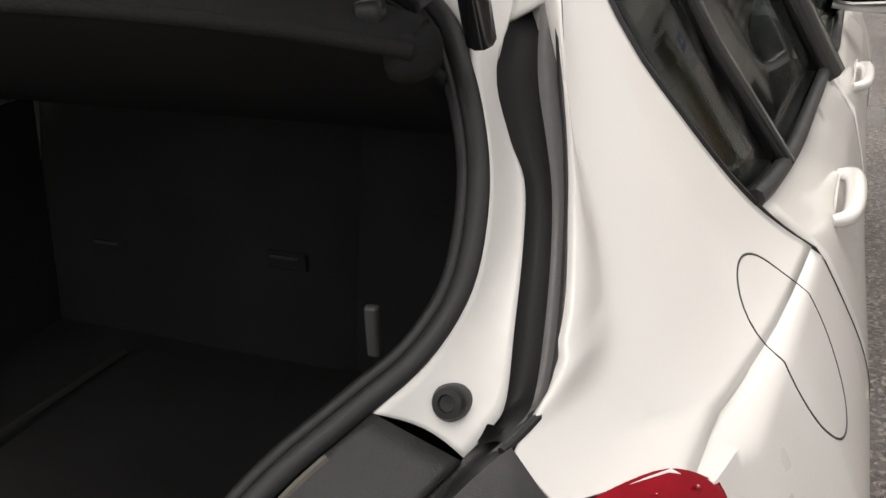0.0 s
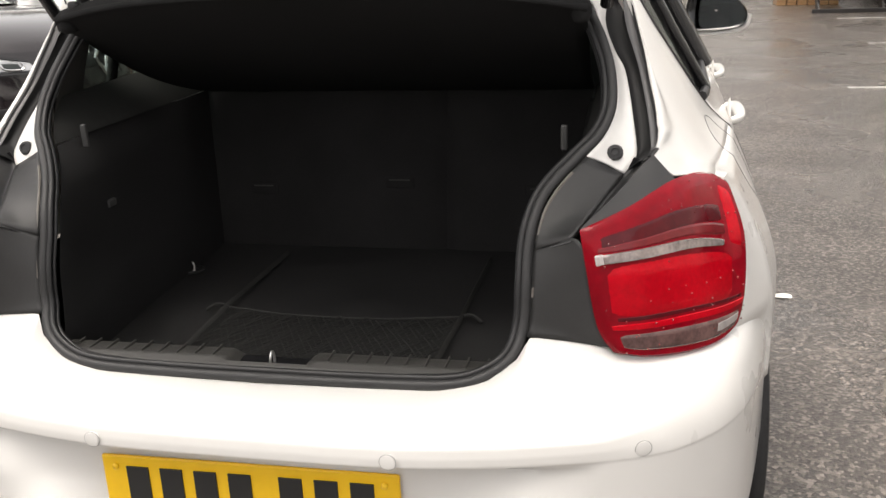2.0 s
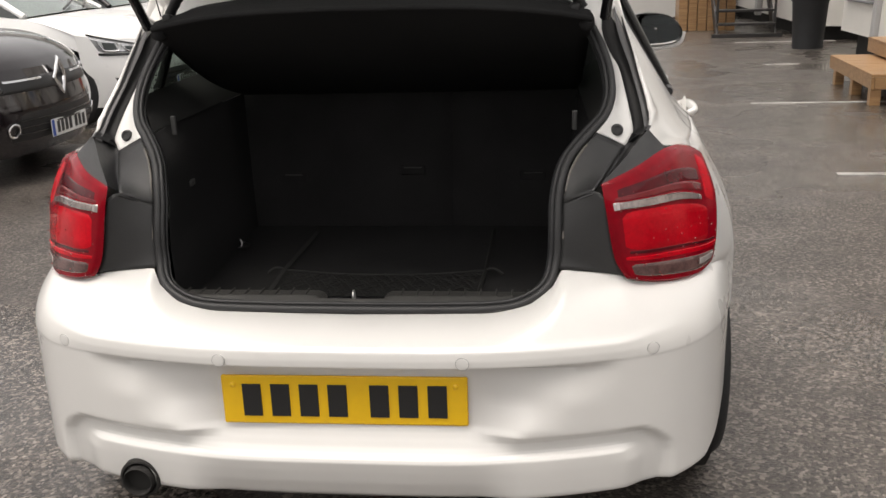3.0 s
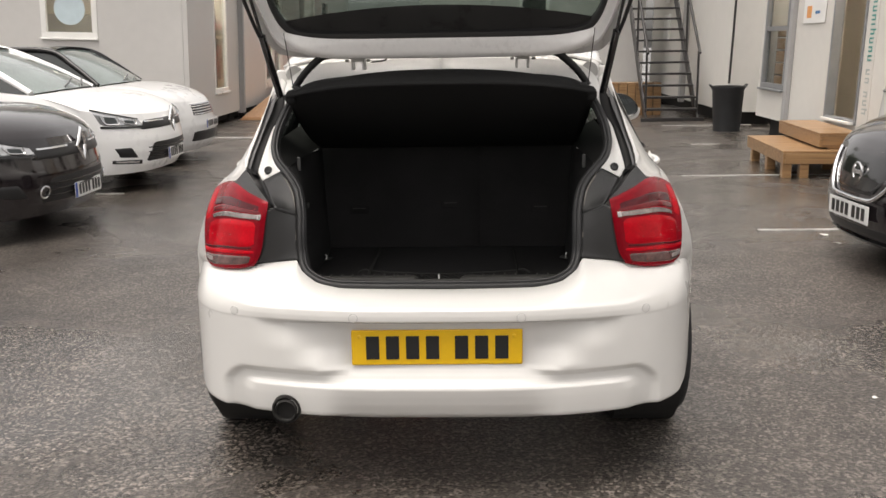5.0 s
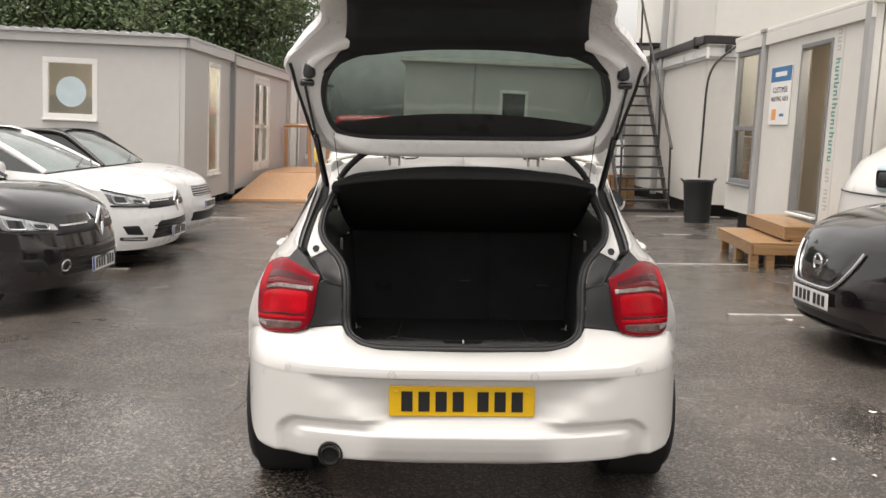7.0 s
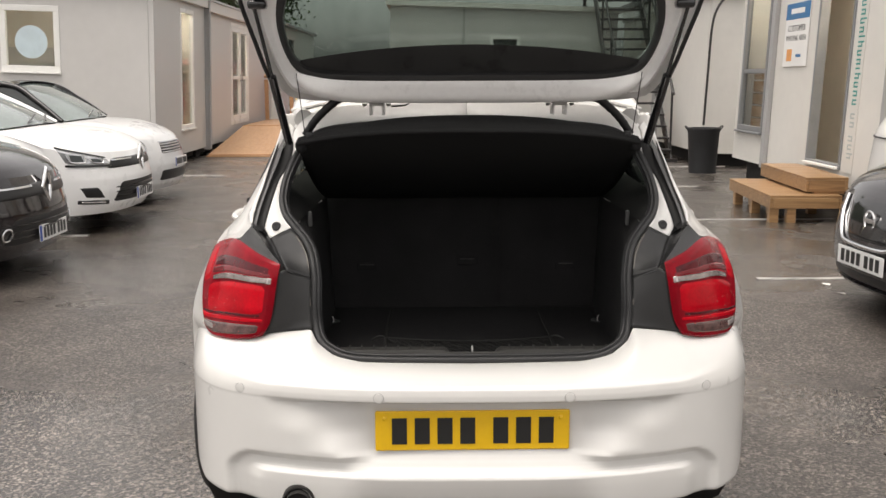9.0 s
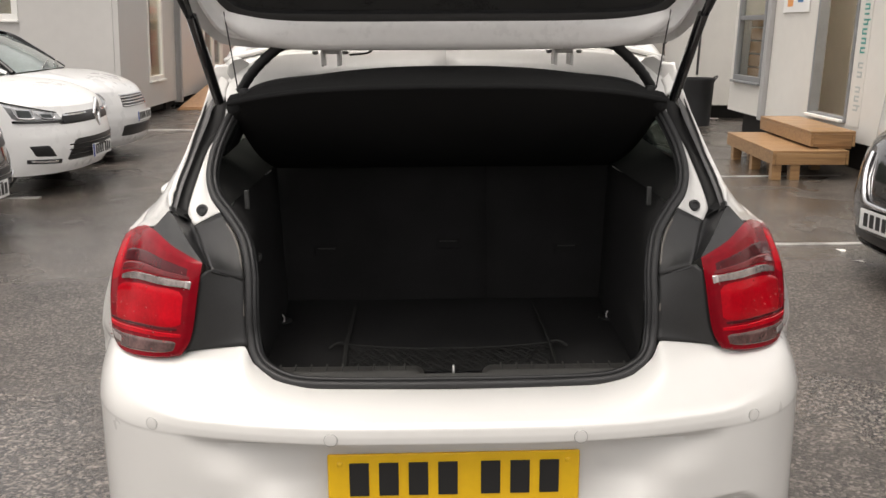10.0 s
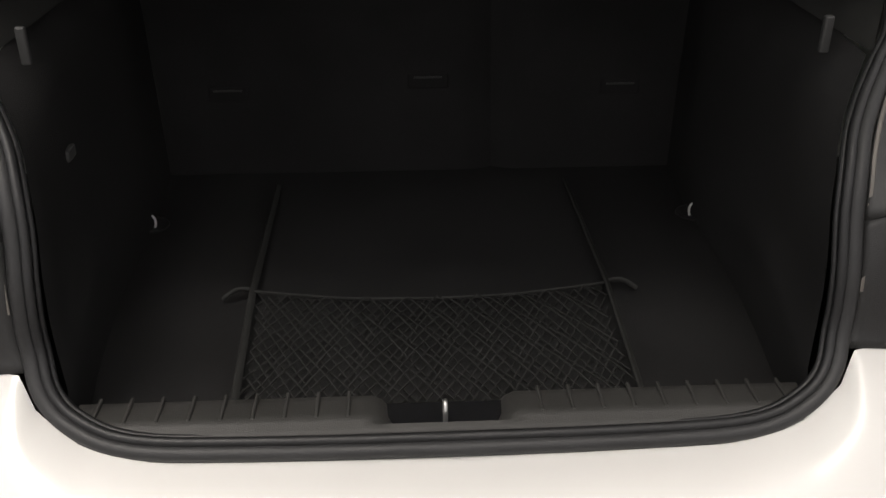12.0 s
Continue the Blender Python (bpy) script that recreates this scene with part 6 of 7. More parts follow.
def steel_stair():
    st = thing("steel_stair", "dark steel open tread stair up to the upper cabin", "stair")
    rise, going, n = 0.195, 0.20, 16
    y0, xa, xb = 13.9, 3.05, 3.93
    for k in range(n):
        part("tread", box(((xa + xb) / 2, y0 + going * k, 0.2 + rise * k), (xb - xa, 0.24, 0.035), 0.004), BLACKSTEEL, st)
    for x in (xa, xb):
        part("stringer", prism([(x - 0.015, y0 - 0.16, 0.0), (x - 0.015, y0 + 0.08, 0.0), (x - 0.015, y0 + going * n + 0.10, 0.2 + rise * n - 0.12), (x - 0.015, y0 + going * n - 0.06, 0.2 + rise * n + 0.08)], (0.03, 0, 0)), BLACKSTEEL, st, smooth=False)
        part("hand_rail", tube([(x, y0 - 0.1, 1.15), (x, y0 + going * n, 1.15 + rise * n)], 0.024, 8), BLACKSTEEL, st)
        for k in (0, 5, 10, 15):
            part("baluster", tube([(x, y0 + going * k, 0.15 + rise * k), (x, y0 + going * k, 1.20 + rise * k)], 0.02, 8), BLACKSTEEL, st)
    part("foot_bar", box(((xa + xb) / 2, y0 - 0.12, 0.03), (xb - xa + 0.2, 0.06, 0.06), 0.005), BLACKSTEEL, st)
    part("landing", box((3.9, 17.7, 3.28), (1.8, 1.2, 0.06), 0.005), BLACKSTEEL, st)
    for x in (3.05, 4.75):
        part("landing_leg", tube([(x, 18.2 - 0.02, 0.0), (x, 18.18, 3.25)], 0.04, 8), BLACKSTEEL, st)


def litter_bin():
    bn = thing("litter_bin", "black plastic bin standing by the cabin", "bin", Matrix.Translation((3.95, 11.95, 0)))
    part("tub", lathe([(0.02, 0.0), (0.20, 0.0), (0.235, 0.62), (0.25, 0.64), (0.25, 0.68), (0.228, 0.68), (0.222, 0.60), (0.19, 0.03), (0.02, 0.03)], "z", (0, 0, 0), 32), BINPLASTIC, bn)
    for s in (-1, 1):
        part("handle", tube(spline([(s * 0.24, -0.07, 0.66), (s * 0.275, -0.04, 0.70), (s * 0.275, 0.04, 0.70), (s * 0.24, 0.07, 0.66)], 4), 0.010, 6), BINPLASTIC, bn)


timber_steps()
timber_ramp()
steel_stair()
litter_bin()
crate = thing("timber_crate", "brown timber crate stored behind the stair", "crate", Matrix.Translation((3.1, 15.5, 0)))
for k in range(6):
    part("slat", box((0.0 + 0.16 * k - 0.4, 0, 0.3), (0.145, 0.5, 0.6), 0.005), WOOD, crate)


# ---- parked cars, nose towards local -y ----
def parked_car(name, label, m, paint, W=0.86, L=4.0, nose_edge=0.68, cowl_y=1.05, cowl_z=0.96, top_y=1.72, H=1.44, roof_paint=None, D=0.62, steep=1.0, mirror_y=0.42):
    car = thing(name, label, "car", m, "parked cars")

    def plan(t):
        a = min(1.0, abs(t)) * math.pi / 2 - 1e-6
        return Vector((math.copysign(W * max(0.0, math.sin(a)) ** 0.88, t), D * (1 - max(0.0, math.cos(a)) ** 0.88), 0))

    def edge(t):
        return nose_edge + 0.06 * abs(t) ** 2

    def nose(t, z, out=0.0):
        p = plan(t)
        f = max(0.0, 1 - abs(t)) ** 0.6
        back = table(z, (0.16, 0.24, 0.36, 0.46, 0.58, 0.70, 0.85), (0.12, 0.045, 0.01, 0.012, 0.045, 0.10, 0.20)) * steep
        q = plan(t + 0.02) - plan(t - 0.02)
        n = Vector((q.y, -q.x, 0)).normalized()
        return Vector((p.x * (1 - 0.02 * abs(z - 0.45)), p.y + back * (0.25 + 0.75 * f), z)) + n * out

    def fascia(u, v):
        t = 2 * u - 1
        return nose(t, lerp(0.17, edge(t), v))
    body = part("front_bumper", sheet(fascia, 60, 26), paint, car)

    def cowl(t):
        return Vector((W * 0.895 * t, cowl_y - 0.04 + 0.20 * t * t, cowl_z - 0.03 * t * t))

    def bonnet(u, v):
        t = 2 * u - 1
        a, b = nose(t, edge(t)), cowl(t)
        p = a.lerp(b, v)
        p.z += 0.075 * math.sin(math.pi * min(1, v ** 0.62)) * (1 - 0.35 * t * t - 0.65 * t ** 8) + 0.012 * smooth01((abs(t) - 0.55) / 0.1) * math.sin(math.pi * v)
        return p
    part("bonnet", sheet(bonnet, 40, 26), paint, car)

    def side_top(y):
        return table(y, (D, cowl_y + 0.14, 2.0, L - 0.4, L), (edge(1), cowl_z - 0.03, 0.95, 0.98, 0.95))

    def side(s):
        def f(u, v):
            y = lerp(D, L, u)
            z0 = max(arch(y, 0.80, 0.345, 0.22), arch(y, L - 0.75, 0.345, 0.22))
            z1 = side_top(y)
            z = lerp(z0, z1, v)
            w = table(y, (D, cowl_y + 0.14, 1.5, L - 0.6, L), (W * 0.985, W * 0.90, W * 0.90, W * 0.90, W * 0.75))
            bulge = (W - w) * math.sin(math.pi * min(1.0, max(0.0, (z1 - z) / (z1 - 0.22)) * 1.1))
            return Vector((s * (w + bulge * (0.9 if y < L - 0.4 else 0.4)), y, z))
        return f
    top_x = W * 0.66

    def roof_edge(y):
        return Vector((table(y, (top_y, 2.55, L - 0.7), (top_x, top_x * 1.02, top_x * 0.92)), y, table(y, (top_y, 2.5, L - 0.7), (H - 0.05, H - 0.02, H - 0.09))))
    for s in (-1, 1):
        part("side_panel", sheet(side(s), 60, 16), paint, car)

        def glass(u, v):
            y = lerp(cowl_y + 0.20, L - 0.25, u)
            low = Vector((W * 0.895, y, side_top(y) + 0.004))
            hi = roof_edge(min(max(y, top_y), L - 0.7))
            if y < top_y:
                f = (y - cowl_y - 0.20) / (top_y - cowl_y - 0.20)
                hi = Vector((W * 0.88, cowl_y + 0.18, cowl_z)).lerp(roof_edge(top_y), f)
            p = low.lerp(hi, v * 0.97)
            return Vector((s * p.x, p.y if y < top_y else p.y, p.z))
        part("side_window", sheet(glass, 30, 8), GLASS, car)
        pil = [Vector((s * W * 0.86, cowl_y + 0.17, cowl_z - 0.02)), Vector((s * lerp(W * 0.86, top_x, 0.55), lerp(cowl_y + 0.17, top_y, 0.5), lerp(cowl_z, H - 0.05, 0.55))), Vector((s * top_x, top_y, H - 0.05))]
        part("front_pillar", tube(spline(pil + [roof_edge(2.3) * 1.0 if s > 0 else Vector((-roof_edge(2.3).x, 2.3, roof_edge(2.3).z)), Vector((s * roof_edge(L - 0.7).x, L - 0.7, roof_edge(L - 0.7).z))], 8), 0.035, 8), roof_paint or paint, car)
        part("door_pillar", tube([Vector((s * W * 0.90, 2.25, side_top(2.2))), Vector((s * (roof_edge(2.4).x + 0.01), 2.4, H - 0.05))], 0.04, 6), GLOSSBLACK, car)
        mc = Vector((s * (W + 0.06), cowl_y + mirror_y, 0.93))
        mir = part("door_mirror", lathe([(0.02, -0.07), (0.062, -0.055), (0.078, 0.0), (0.074, 0.05), (0.02, 0.055)], "y", (0, 0, 0), 18), paint, car)
        mir.matrix_local = Matrix.Translation(mc) @ Matrix.Diagonal((1.35, 1.0, 0.95, 1))
        part("mirror_foot", tube([mc + Vector((-s * 0.06, 0.02, -0.04)), Vector((s * W * 0.90, cowl_y + mirror_y, 0.90))], 0.02, 6), GLOSSBLACK, car)
        wheel(car, s * (W - 0.01), 0.80, 0.305, s)
        wheel(car, s * (W - 0.01), L - 0.75, 0.305, s)
    part("windscreen", sheet(lambda u, v: (cowl(2 * u - 1) + Vector((0, 0.02, 0.012))).lerp(Vector((top_x * 0.98 * (2 * u - 1), top_y - 0.07 * (2 * u - 1) ** 2 + 0.04, H - 0.012 - 0.035 * (2 * u - 1) ** 2)), v) + Vector((0, 0, 0.03 * math.sin(math.pi * v))), 24, 14), SCREEN, car, "wet windscreen")
    part("roof", sheet(lambda u, v: Vector(((2 * u - 1) * lerp(top_x, top_x * 0.92, v), lerp(top_y, L - 0.7, v) - 0.06 * (2 * u - 1) ** 2 * (1 - v), H - 0.06 * v * v - 0.04 * abs(2 * u - 1) ** 2.5 + 0.012 * math.sin(math.pi * v))), 20, 14), roof_paint or paint, car)
    part("tail", sheet(lambda u, v: Vector(((2 * u - 1) * table(v, (0, 0.4, 0.6, 1), (W * 0.8, W * 0.84, W * 0.78, top_x * 0.92)), table(v, (0, 0.4, 0.62, 1), (L + 0.02, L + 0.05, L - 0.02, L - 0.7)) - 0.10 * (2 * u - 1) ** 2, table(v, (0, 0.4, 0.62, 1), (0.26, 0.6, 0.97, H - 0.06)))), 16, 14), paint, car)
    part("underbody", box((0, L / 2, 0.34), (W * 1.6, L - 0.5, 0.26), 0.05), DARKVOID, car)
    for k in (-1, 1):
        wp = [cowl(0.2 * k - 0.25) + Vector((0, 0.0, 0.035)), cowl(0.2 * k + 0.15) + Vector((0, 0.10, 0.09))]
        part("wiper", tube(wp, 0.010, 6), GLOSSBLACK, car)

    def quad(name, corners, material, out=0.004, label="", parent=None, n=10):
        (ta, za), (tb, zb), (tc, zc), (td, zd) = corners

        def f(u, v):
            t, z = lerp(lerp(ta, tb, u), lerp(td, tc, u), v), lerp(lerp(za, zb, u), lerp(zd, zc, u), v)
            e = smooth01(min(u, 1 - u, v, 1 - v) / 0.10)
            return nose(t, z, -0.003 + (out + 0.003) * e)
        return part(name, sheet(f, n, 8), material, parent or car, label)
    return car, nose, quad


SCREEN = mat("windscreen_glass", (0.20, 0.235, 0.225), 0.07, var=0.25, scale=2.5, coat=0.6)


def plate_on(car, nose, z, face, t=0.0, w=0.50, h=0.108, band=True):
    p = nose(t, z, 0.012)
    return plate(car, Matrix.Translation(p), face, w, h, band)


def hatch_front(car, nose, quad, pale):
    """Lamps, grille and a diamond mark of the two small hatchbacks."""
    quad("grille", ((-0.50, 0.545), (0.50, 0.545), (0.42, 0.637), (-0.42, 0.637)), GRILLE, 0.005, "black upper grille", n=24)
    for s in (-1, 1):
        lp = quad("headlamp", ((s * 0.40, 0.585), (s * 0.84, 0.60), (s * 0.90, 0.735), (s * 0.43, 0.635)), HEADLAMP, 0.010, "clear headlamp")
        quad("lamp_bezel", ((s * 0.38, 0.560), (s * 0.86, 0.578), (s * 0.86, 0.600), (s * 0.38, 0.585)), GLOSSBLACK, 0.008, parent=lp)
        for t0, w, z0, z1 in ((0.47, 0.13, 0.598, 0.650), (0.64, 0.15, 0.606, 0.690)):
            quad("dark_inset", ((s * (t0 + 0.015), z0 + 0.004), (s * (t0 + w), z0 + 0.008), (s * (t0 + w + 0.01), z1), (s * (t0 + 0.03), z1 - 0.012)), GLASS, 0.0115, parent=lp)
            guide = [nose(s * t, z, 0.015) for t, z in ((t0 + 0.02, z1 - 0.008), (t0 + 0.015, z0 + 0.02), (t0 + 0.035, z0 + 0.004), (t0 + w - 0.02, z0 + 0.010), (t0 + w + 0.01, z0 + 0.03), (t0 + w + 0.03, z1 + 0.004))]
            part("light_guide", tube(spline(guide, 4), 0.006, 6), CHROME, lp)
        quad("lamp_brow", ((s * 0.43, 0.635), (s * 0.90, 0.735), (s * 0.90, 0.752), (s * 0.43, 0.648)), GLOSSBLACK, 0.009, parent=lp)
        quad("chrome_bar", ((s * 0.10, 0.610), (s * 0.40, 0.612), (s * 0.40, 0.628), (s * 0.10, 0.626)), CHROME, 0.009)
        quad("fog_recess", ((s * 0.50, 0.30), (s * 0.70, 0.315), (s * 0.76, 0.405), (s * 0.58, 0.405)), GRILLE, 0.004, "black fog lamp recess")
        if pale:
            quad("fog_surround", ((s * 0.45, 0.245), (s * 0.78, 0.265), (s * 0.78, 0.30), (s * 0.45, 0.285)), GRILLE, 0.006)
            quad("fog_strip", ((s * 0.48, 0.258), (s * 0.75, 0.275), (s * 0.75, 0.292), (s * 0.48, 0.276)), CHROME, 0.010)
    low = quad("lower_grille", ((-0.47, 0.25), (0.47, 0.25), (0.36, 0.44), (-0.36, 0.44)), GRILLE, 0.003, "black lower grille", n=20)
    for z in (0.30, 0.34, 0.38):
        quad("grille_slat", ((-0.42, z), (0.42, z), (0.42, z + 0.012), (-0.42, z + 0.012)), GLOSSBLACK, 0.009, parent=low, n=20)
    c = nose(0, 0.60, 0.012)
    loop = [c + Vector((0, 0, 0.115)), c + Vector((0.034, -0.006, 0.057)), c + Vector((0.068, 0.002, 0)), c + Vector((0.03, -0.008, -0.05)), c + Vector((0, -0.010, -0.10)), c + Vector((-0.03, -0.008, -0.05)), c + Vector((-0.068, 0.002, 0)), c + Vector((-0.03, -0.004, 0.05))]
    part("diamond_mark", tube(loop, 0.017, 8, True), CHROME, car, "chrome diamond mark")
    plate_on(car, nose, 0.305, PLATEWHITE)


TALL = Matrix.Diagonal((1.0, 1.0, 1.1, 1.0))


def cars_on_left():
    a = parked_car("black_hatchback", "dark plum black hatchback parked nose to the aisle, wet bonnet", pose(-2.94, 4.55, 0, 0, 0, 90) @ TALL, CARAUB, H=1.31, cowl_y=0.98, cowl_z=0.90, top_y=2.0, mirror_y=0.58)
    hatch_front(*a, False)
    for s in (-1, 1):
        r = part("fog_ring", tube([a[1](s * (0.40 + 0.035 * math.cos(k)), 0.335 + 0.038 * math.sin(k), 0.012) for k in [2 * math.pi * q / 20 for q in range(20)]], 0.007, 6, True), CHROME, a[0], "chrome fog lamp ring")
    b = parked_car("small_white_hatchback", "white hatchback parked nose to the aisle between lines", pose(-3.02, 7.05, 0, 0, 0, 90) @ TALL, CARWHITE, H=1.31, cowl_y=0.98, cowl_z=0.90, top_y=2.0, mirror_y=0.58)
    hatch_front(*b, True)
    c, nose, quad = parked_car("silver_supermini", "silver supermini with a black roof parked by the cabin", pose(-3.18, 9.0, 0, 0, 0, 90), CARSILVER, W=0.84, L=3.7, nose_edge=0.74, cowl_y=0.95, cowl_z=0.98, top_y=1.72, H=1.41, roof_paint=CARBLACK)
    g = quad("grille", ((-0.34, 0.575), (0.34, 0.575), (0.30, 0.72), (-0.30, 0.72)), GRILLE, 0.004, "dark grille with chrome bars", n=20)
    for z in (0.59, 0.62, 0.65, 0.68, 0.705):
        quad("grille_bar", ((-0.31, z), (0.31, z), (0.31, z + 0.014), (-0.31, z + 0.014)), CHROME, 0.011, parent=g, n=20)
    for s in (-1, 1):
        ctr = [nose(s * (0.60 + 0.085 * math.cos(k)), 0.665 + 0.085 * math.sin(k), 0.010) for k in [2 * math.pi * q / 24 for q in range(24)]]
        lp = part("headlamp", loft_loops([[nose(s * 0.60, 0.665, 0.014).lerp(p, f) for p in ctr] for f in (0.05, 0.6, 1.0)]), HEADLAMP, c, "round headlamp")
        part("lamp_ring", tube(ctr, 0.009, 6, True), CHROME, lp)
        fg = [nose(s * (0.58 + 0.05 * math.cos(k)), 0.37 + 0.045 * math.sin(k), 0.010) for k in [2 * math.pi * q / 20 for q in range(20)]]
        part("fog_lamp", loft_loops([[nose(s * 0.58, 0.37, 0.012).lerp(p, f) for p in fg] for f in (0.05, 1.0)]), HEADLAMP, c, "round fog lamp")
    quad("lower_grille", ((-0.42, 0.27), (0.42, 0.27), (0.38, 0.40), (-0.38, 0.40)), GRILLE, 0.004, "black lower grille", n=20)
    plate_on(c, nose, 0.47, PLATEWHITE)


def car_on_right():
    c, nose, quad = parked_car("dark_electric_hatchback", "dark hatchback with closed grille panel, nose to the aisle", pose(2.38, 3.0, 0, 0, 0, -86), CARAUB, W=0.89, L=4.4, nose_edge=0.73, cowl_y=1.05, cowl_z=1.0, top_y=1.75, H=1.52, mirror_y=0.62)
    g = quad("grille_panel", ((-0.14, 0.47), (0.14, 0.47), (0.27, 0.715), (-0.27, 0.715)), GLOSSBLACK, 0.006, "gloss black grille panel", n=20)
    pts = [nose(t, z, 0.012) for t, z in ((-0.285, 0.71), (-0.25, 0.60), (-0.17, 0.48), (-0.09, 0.452), (0.09, 0.452), (0.17, 0.48), (0.25, 0.60), (0.285, 0.71))]
    part("chrome_trim", tube(spline(pts, 5), 0.013, 8), CHROME, g, "chrome trim round the panel")
    c0 = nose(0, 0.60, 0.014)
    part("round_mark", tube([c0 + Vector((0.055 * math.cos(k), 0, 0.055 * math.sin(k))) for k in [2 * math.pi * q / 24 for q in range(24)]], 0.008, 6, True), CHROME, g, "round chrome mark")
    part("mark_bar", box(c0, (0.13, 0.012, 0.026), 0.003), CHROME, g)
    for s in (-1, 1):
        lp = quad("headlamp", ((s * 0.50, 0.60), (s * 0.86, 0.66), (s * 0.90, 0.76), (s * 0.50, 0.70)), HEADLAMP, 0.010, "slim headlamp")
        quad("lamp_bezel", ((s * 0.48, 0.575), (s * 0.86, 0.635), (s * 0.86, 0.66), (s * 0.48, 0.60)), GLOSSBLACK, 0.008, parent=lp)
        quad("fog_recess", ((s * 0.50, 0.27), (s * 0.76, 0.29), (s * 0.76, 0.40), (s * 0.56, 0.38)), GRILLE, 0.004, "black side intake")
    quad("lower_grille", ((-0.46, 0.22), (0.46, 0.22), (0.36, 0.29), (-0.36, 0.29)), GRILLE, 0.004, "black lower grille", n=20)
    quad("splitter", ((-0.75, 0.175), (0.75, 0.175), (0.75, 0.20), (-0.75, 0.20)), GLOSSBLACK, 0.02, "black lower lip", n=24)
    plate_on(c, nose, 0.37, PLATEWHITE, w=0.52, h=0.111, band=False)


cars_on_left()
car_on_right()
van = thing("red_van", "red van parked far down the yard", "van", pose(-2.3, 22.0, 0))
part("body", box((0, 2.2, 1.05), (1.7, 4.4, 1.5), 0.18), CARRED, van)
part("rear_window", box((0, -0.004, 1.45), (1.3, 0.02, 0.4), 0.008), GLASS, van)
part("rear_door_gap", box((0, -0.004, 0.85), (0.02, 0.012, 0.7), 0.002), GRILLE, van)
for s in (-1, 1):
    wheel(van, s * 0.86, 0.8, 0.33, s)
    wheel(van, s * 0.86, 3.6, 0.33, s)


def white_van():
    wv = thing("white_van", "white van with a rounded nose standing behind the dark hatchback", "van", pose(3.62, 5.35, 0, 0, 0, -90))

    def shell(u, v):
        t = 2 * u - 1
        z = lerp(0.25, 1.36, v)
        a = min(1.0, abs(t)) * math.pi / 2 - 1e-6
        return Vector((math.copysign(0.88 * max(0.0, math.sin(a)) ** 0.8, t), 0.55 * (1 - max(0.0, math.cos(a)) ** 0.8) + table(z, (0.25, 0.5, 0.95, 1.2, 1.36), (0.03, 0.0, 0.06, 0.22, 0.50)), z))
    part("front_panel", sheet(shell, 40, 20), WHITE, wv)
    part("cab", box((0, 2.6, 1.15), (1.74, 4.0, 1.7), 0.2), WHITE, wv)
    part("windscreen", sheet(lambda u, v: Vector(((2 * u - 1) * lerp(0.74, 0.66, v), lerp(0.55, 1.2, v) + 0.1 * (2 * u - 1) ** 2, lerp(1.37, 1.98, v))), 12, 8), SCREEN, wv)
    part("bumper_joint", tube([shell(k / 30, 0.60) + Vector((0, -0.004, 0)) for k in range(31)], 0.008, 6), GRILLE, wv)
    for s in (-1, 1):
        if s > 0:
            lp = part("headlamp", box((0, 0, 0), (0.22, 0.05, 0.22), 0.03), DECAL, wv, "pale blue lamp surround")
            lp.matrix_local = Matrix.Translation((0.44, 0.10, 1.07)) @ Matrix.Rotation(radians(20), 4, "Z")
            part("lamp_lens", box((0, -0.03, 0), (0.15, 0.03, 0.15), 0.03), GLASS, lp, "dark lamp lens")
        wheel(wv, s * 0.87, 1.1, 0.32, s)
        wheel(wv, s * 0.87, 3.8, 0.32, s)


white_van()


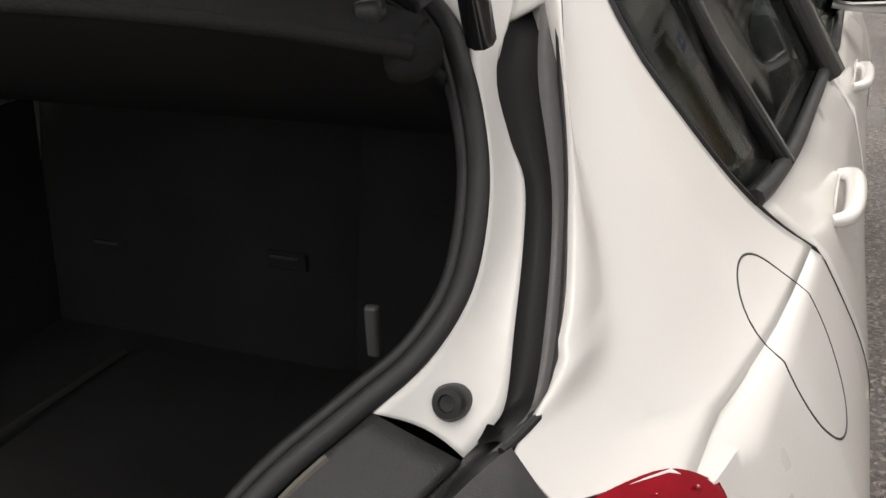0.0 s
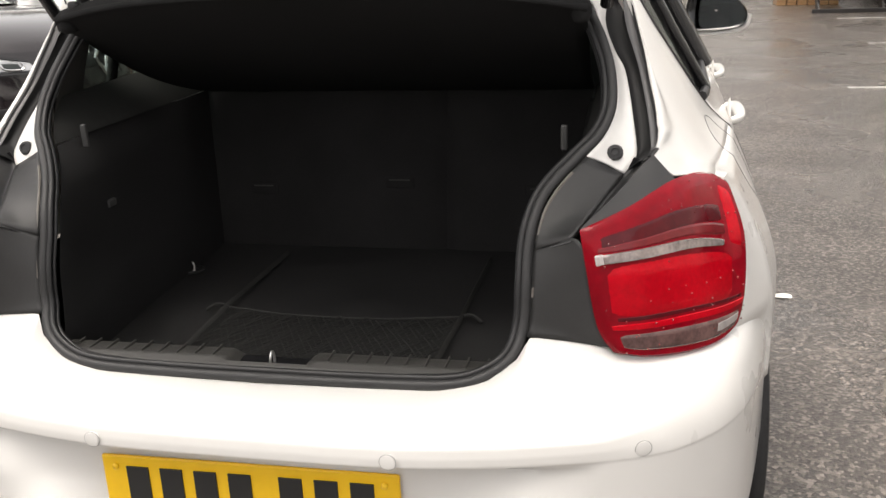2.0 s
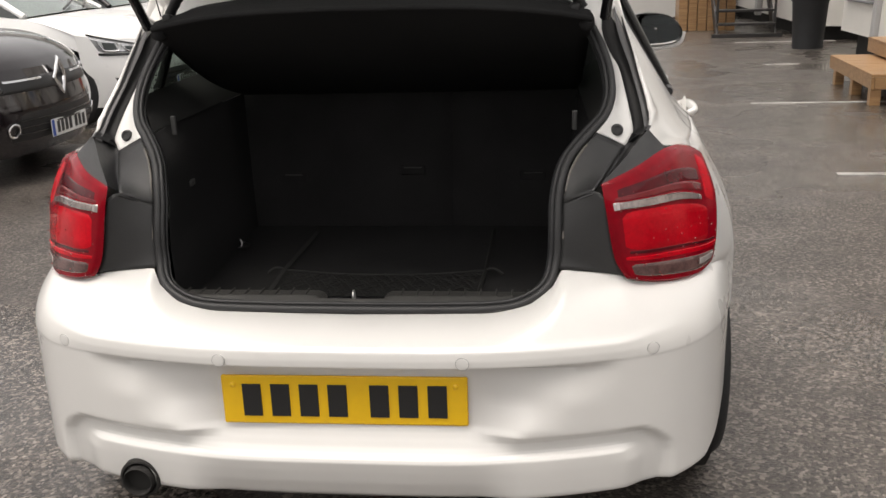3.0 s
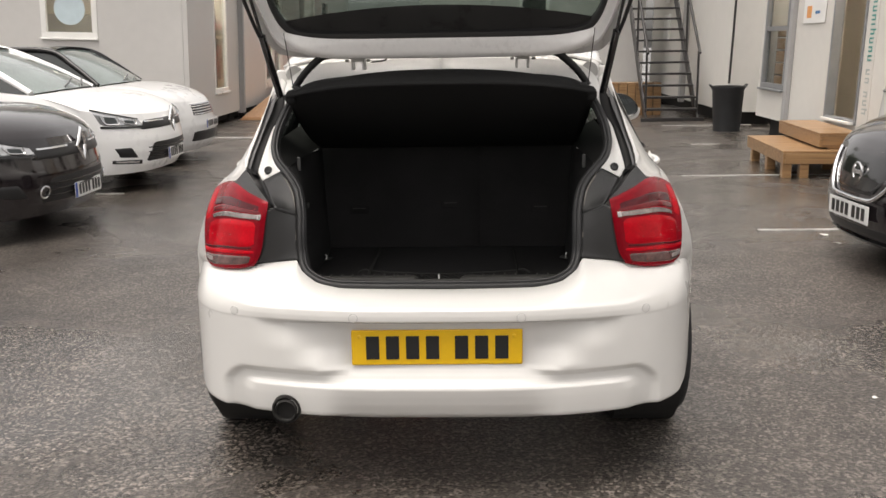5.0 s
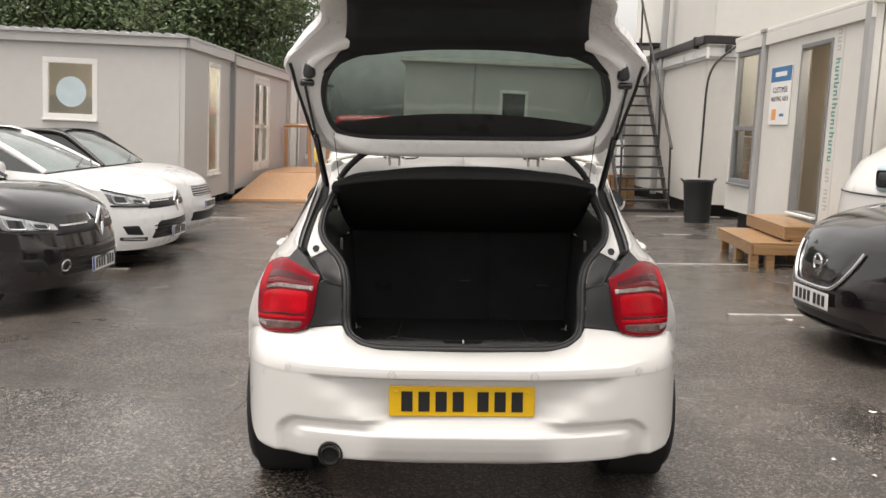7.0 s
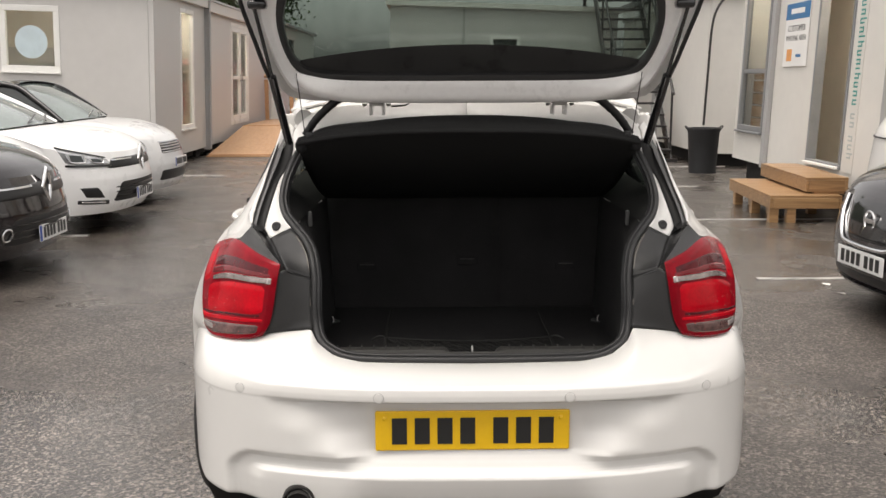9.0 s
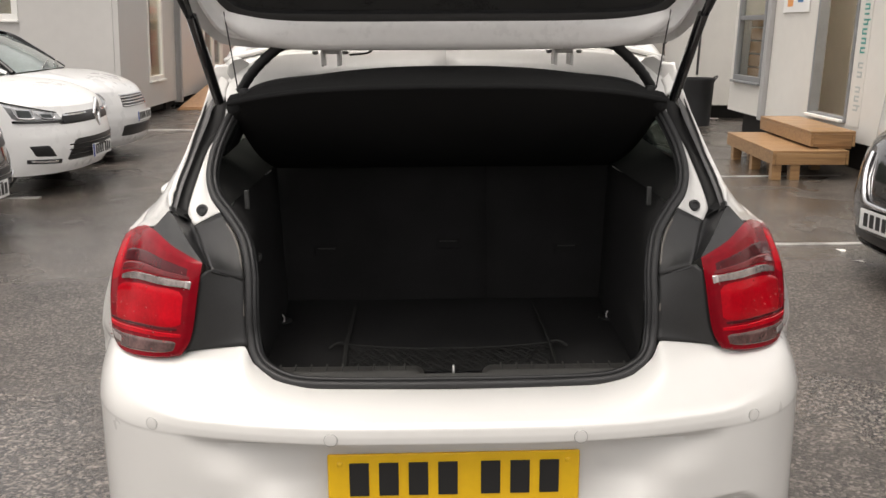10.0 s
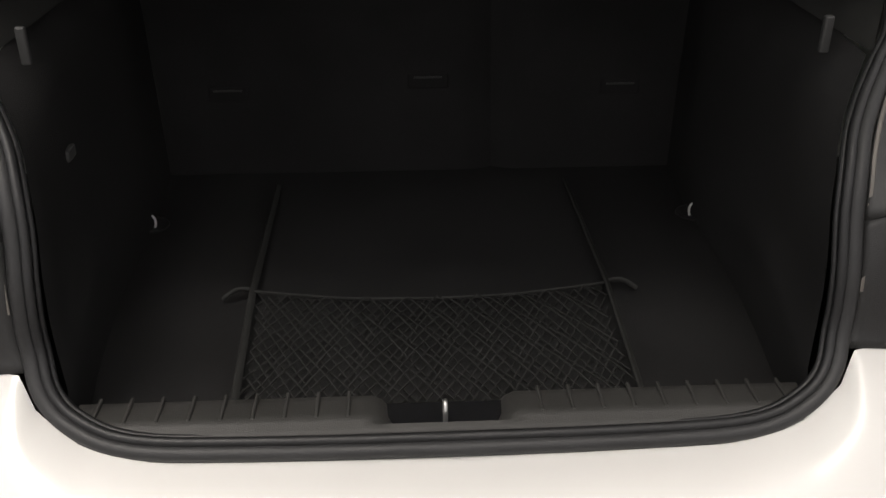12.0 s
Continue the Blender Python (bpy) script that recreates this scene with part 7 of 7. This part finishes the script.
# ---- trees behind the cabins ----
def tree(x, y, h, spread, seed):
    rnd = random.Random(seed)
    tr = thing("broadleaf_tree", "tall broadleaf tree in full summer leaf behind the cabins", "tree", Matrix.Translation((x, y, 0)), "trees")
    bm = tube([(0, 0, 0), (0.05, 0.02, h * 0.3), (-0.05, 0.05, h * 0.6), (0.0, 0.0, h * 0.9)], lambda t: 0.24 * (1 - t) + 0.03, 9)
    tips = []
    for k in range(16):
        a, z = rnd.uniform(0, 6.28), h * rnd.uniform(0.28, 0.85)
        r = spread * (1 - abs(z / h - 0.5) * 0.9) * rnd.uniform(0.6, 1.0)
        tip = Vector((r * math.cos(a), r * math.sin(a), z + r * 0.5))
        tube([(0, 0, z), tip * 0.5 + Vector((0, 0, z * 0.5 + 0.1)), tip], lambda t: 0.07 * (1 - t) + 0.012, 5, bm=bm)
        tips.append(tip)
        tips.append(tip * 0.62 + Vector((0, 0, z * 0.38)))
    part("trunk", bm, BARK, tr)
    verts, faces = [], []
    for tip in tips:
        rad = rnd.uniform(0.75, 1.35)
        for _ in range(360):
            d = Vector((rnd.gauss(0, 1), rnd.gauss(0, 1), rnd.gauss(0, 0.75)))
            p = tip + d * rad * 0.52
            u = Vector((rnd.gauss(0, 1), rnd.gauss(0, 1), rnd.gauss(0, 1))).normalized()
            w = u.orthogonal().normalized() * rnd.uniform(0.028, 0.055)
            u = u * rnd.uniform(0.055, 0.11)
            i = len(verts)
            verts += [p - u, p + w, p + u, p - w]
            faces.append((i, i + 1, i + 2, i + 3))
    me = bpy.data.meshes.new("crown")
    me.from_pydata([tuple(v) for v in verts], [], faces)
    me.materials.append(LEAF)
    crown = new("crown", me)
    crown.parent = tr
    tagged(crown, kind="stuff")


for k, (x, y, h, sp) in enumerate(((-13.0, 27.0, 7.0, 3.0), (-9.6, 27.5, 7.5, 3.0), (-6.8, 29.5, 7.5, 2.6), (-14.5, 30.0, 9.0, 3.2), (-11.0, 28.5, 8.5, 3.0), (-8.0, 31.0, 9.5, 3.2), (-10.0, 33.5, 10.0, 3.2), (-17.5, 29.0, 8.0, 3.0))):
    tree(x, y, h, sp, 11 + k)
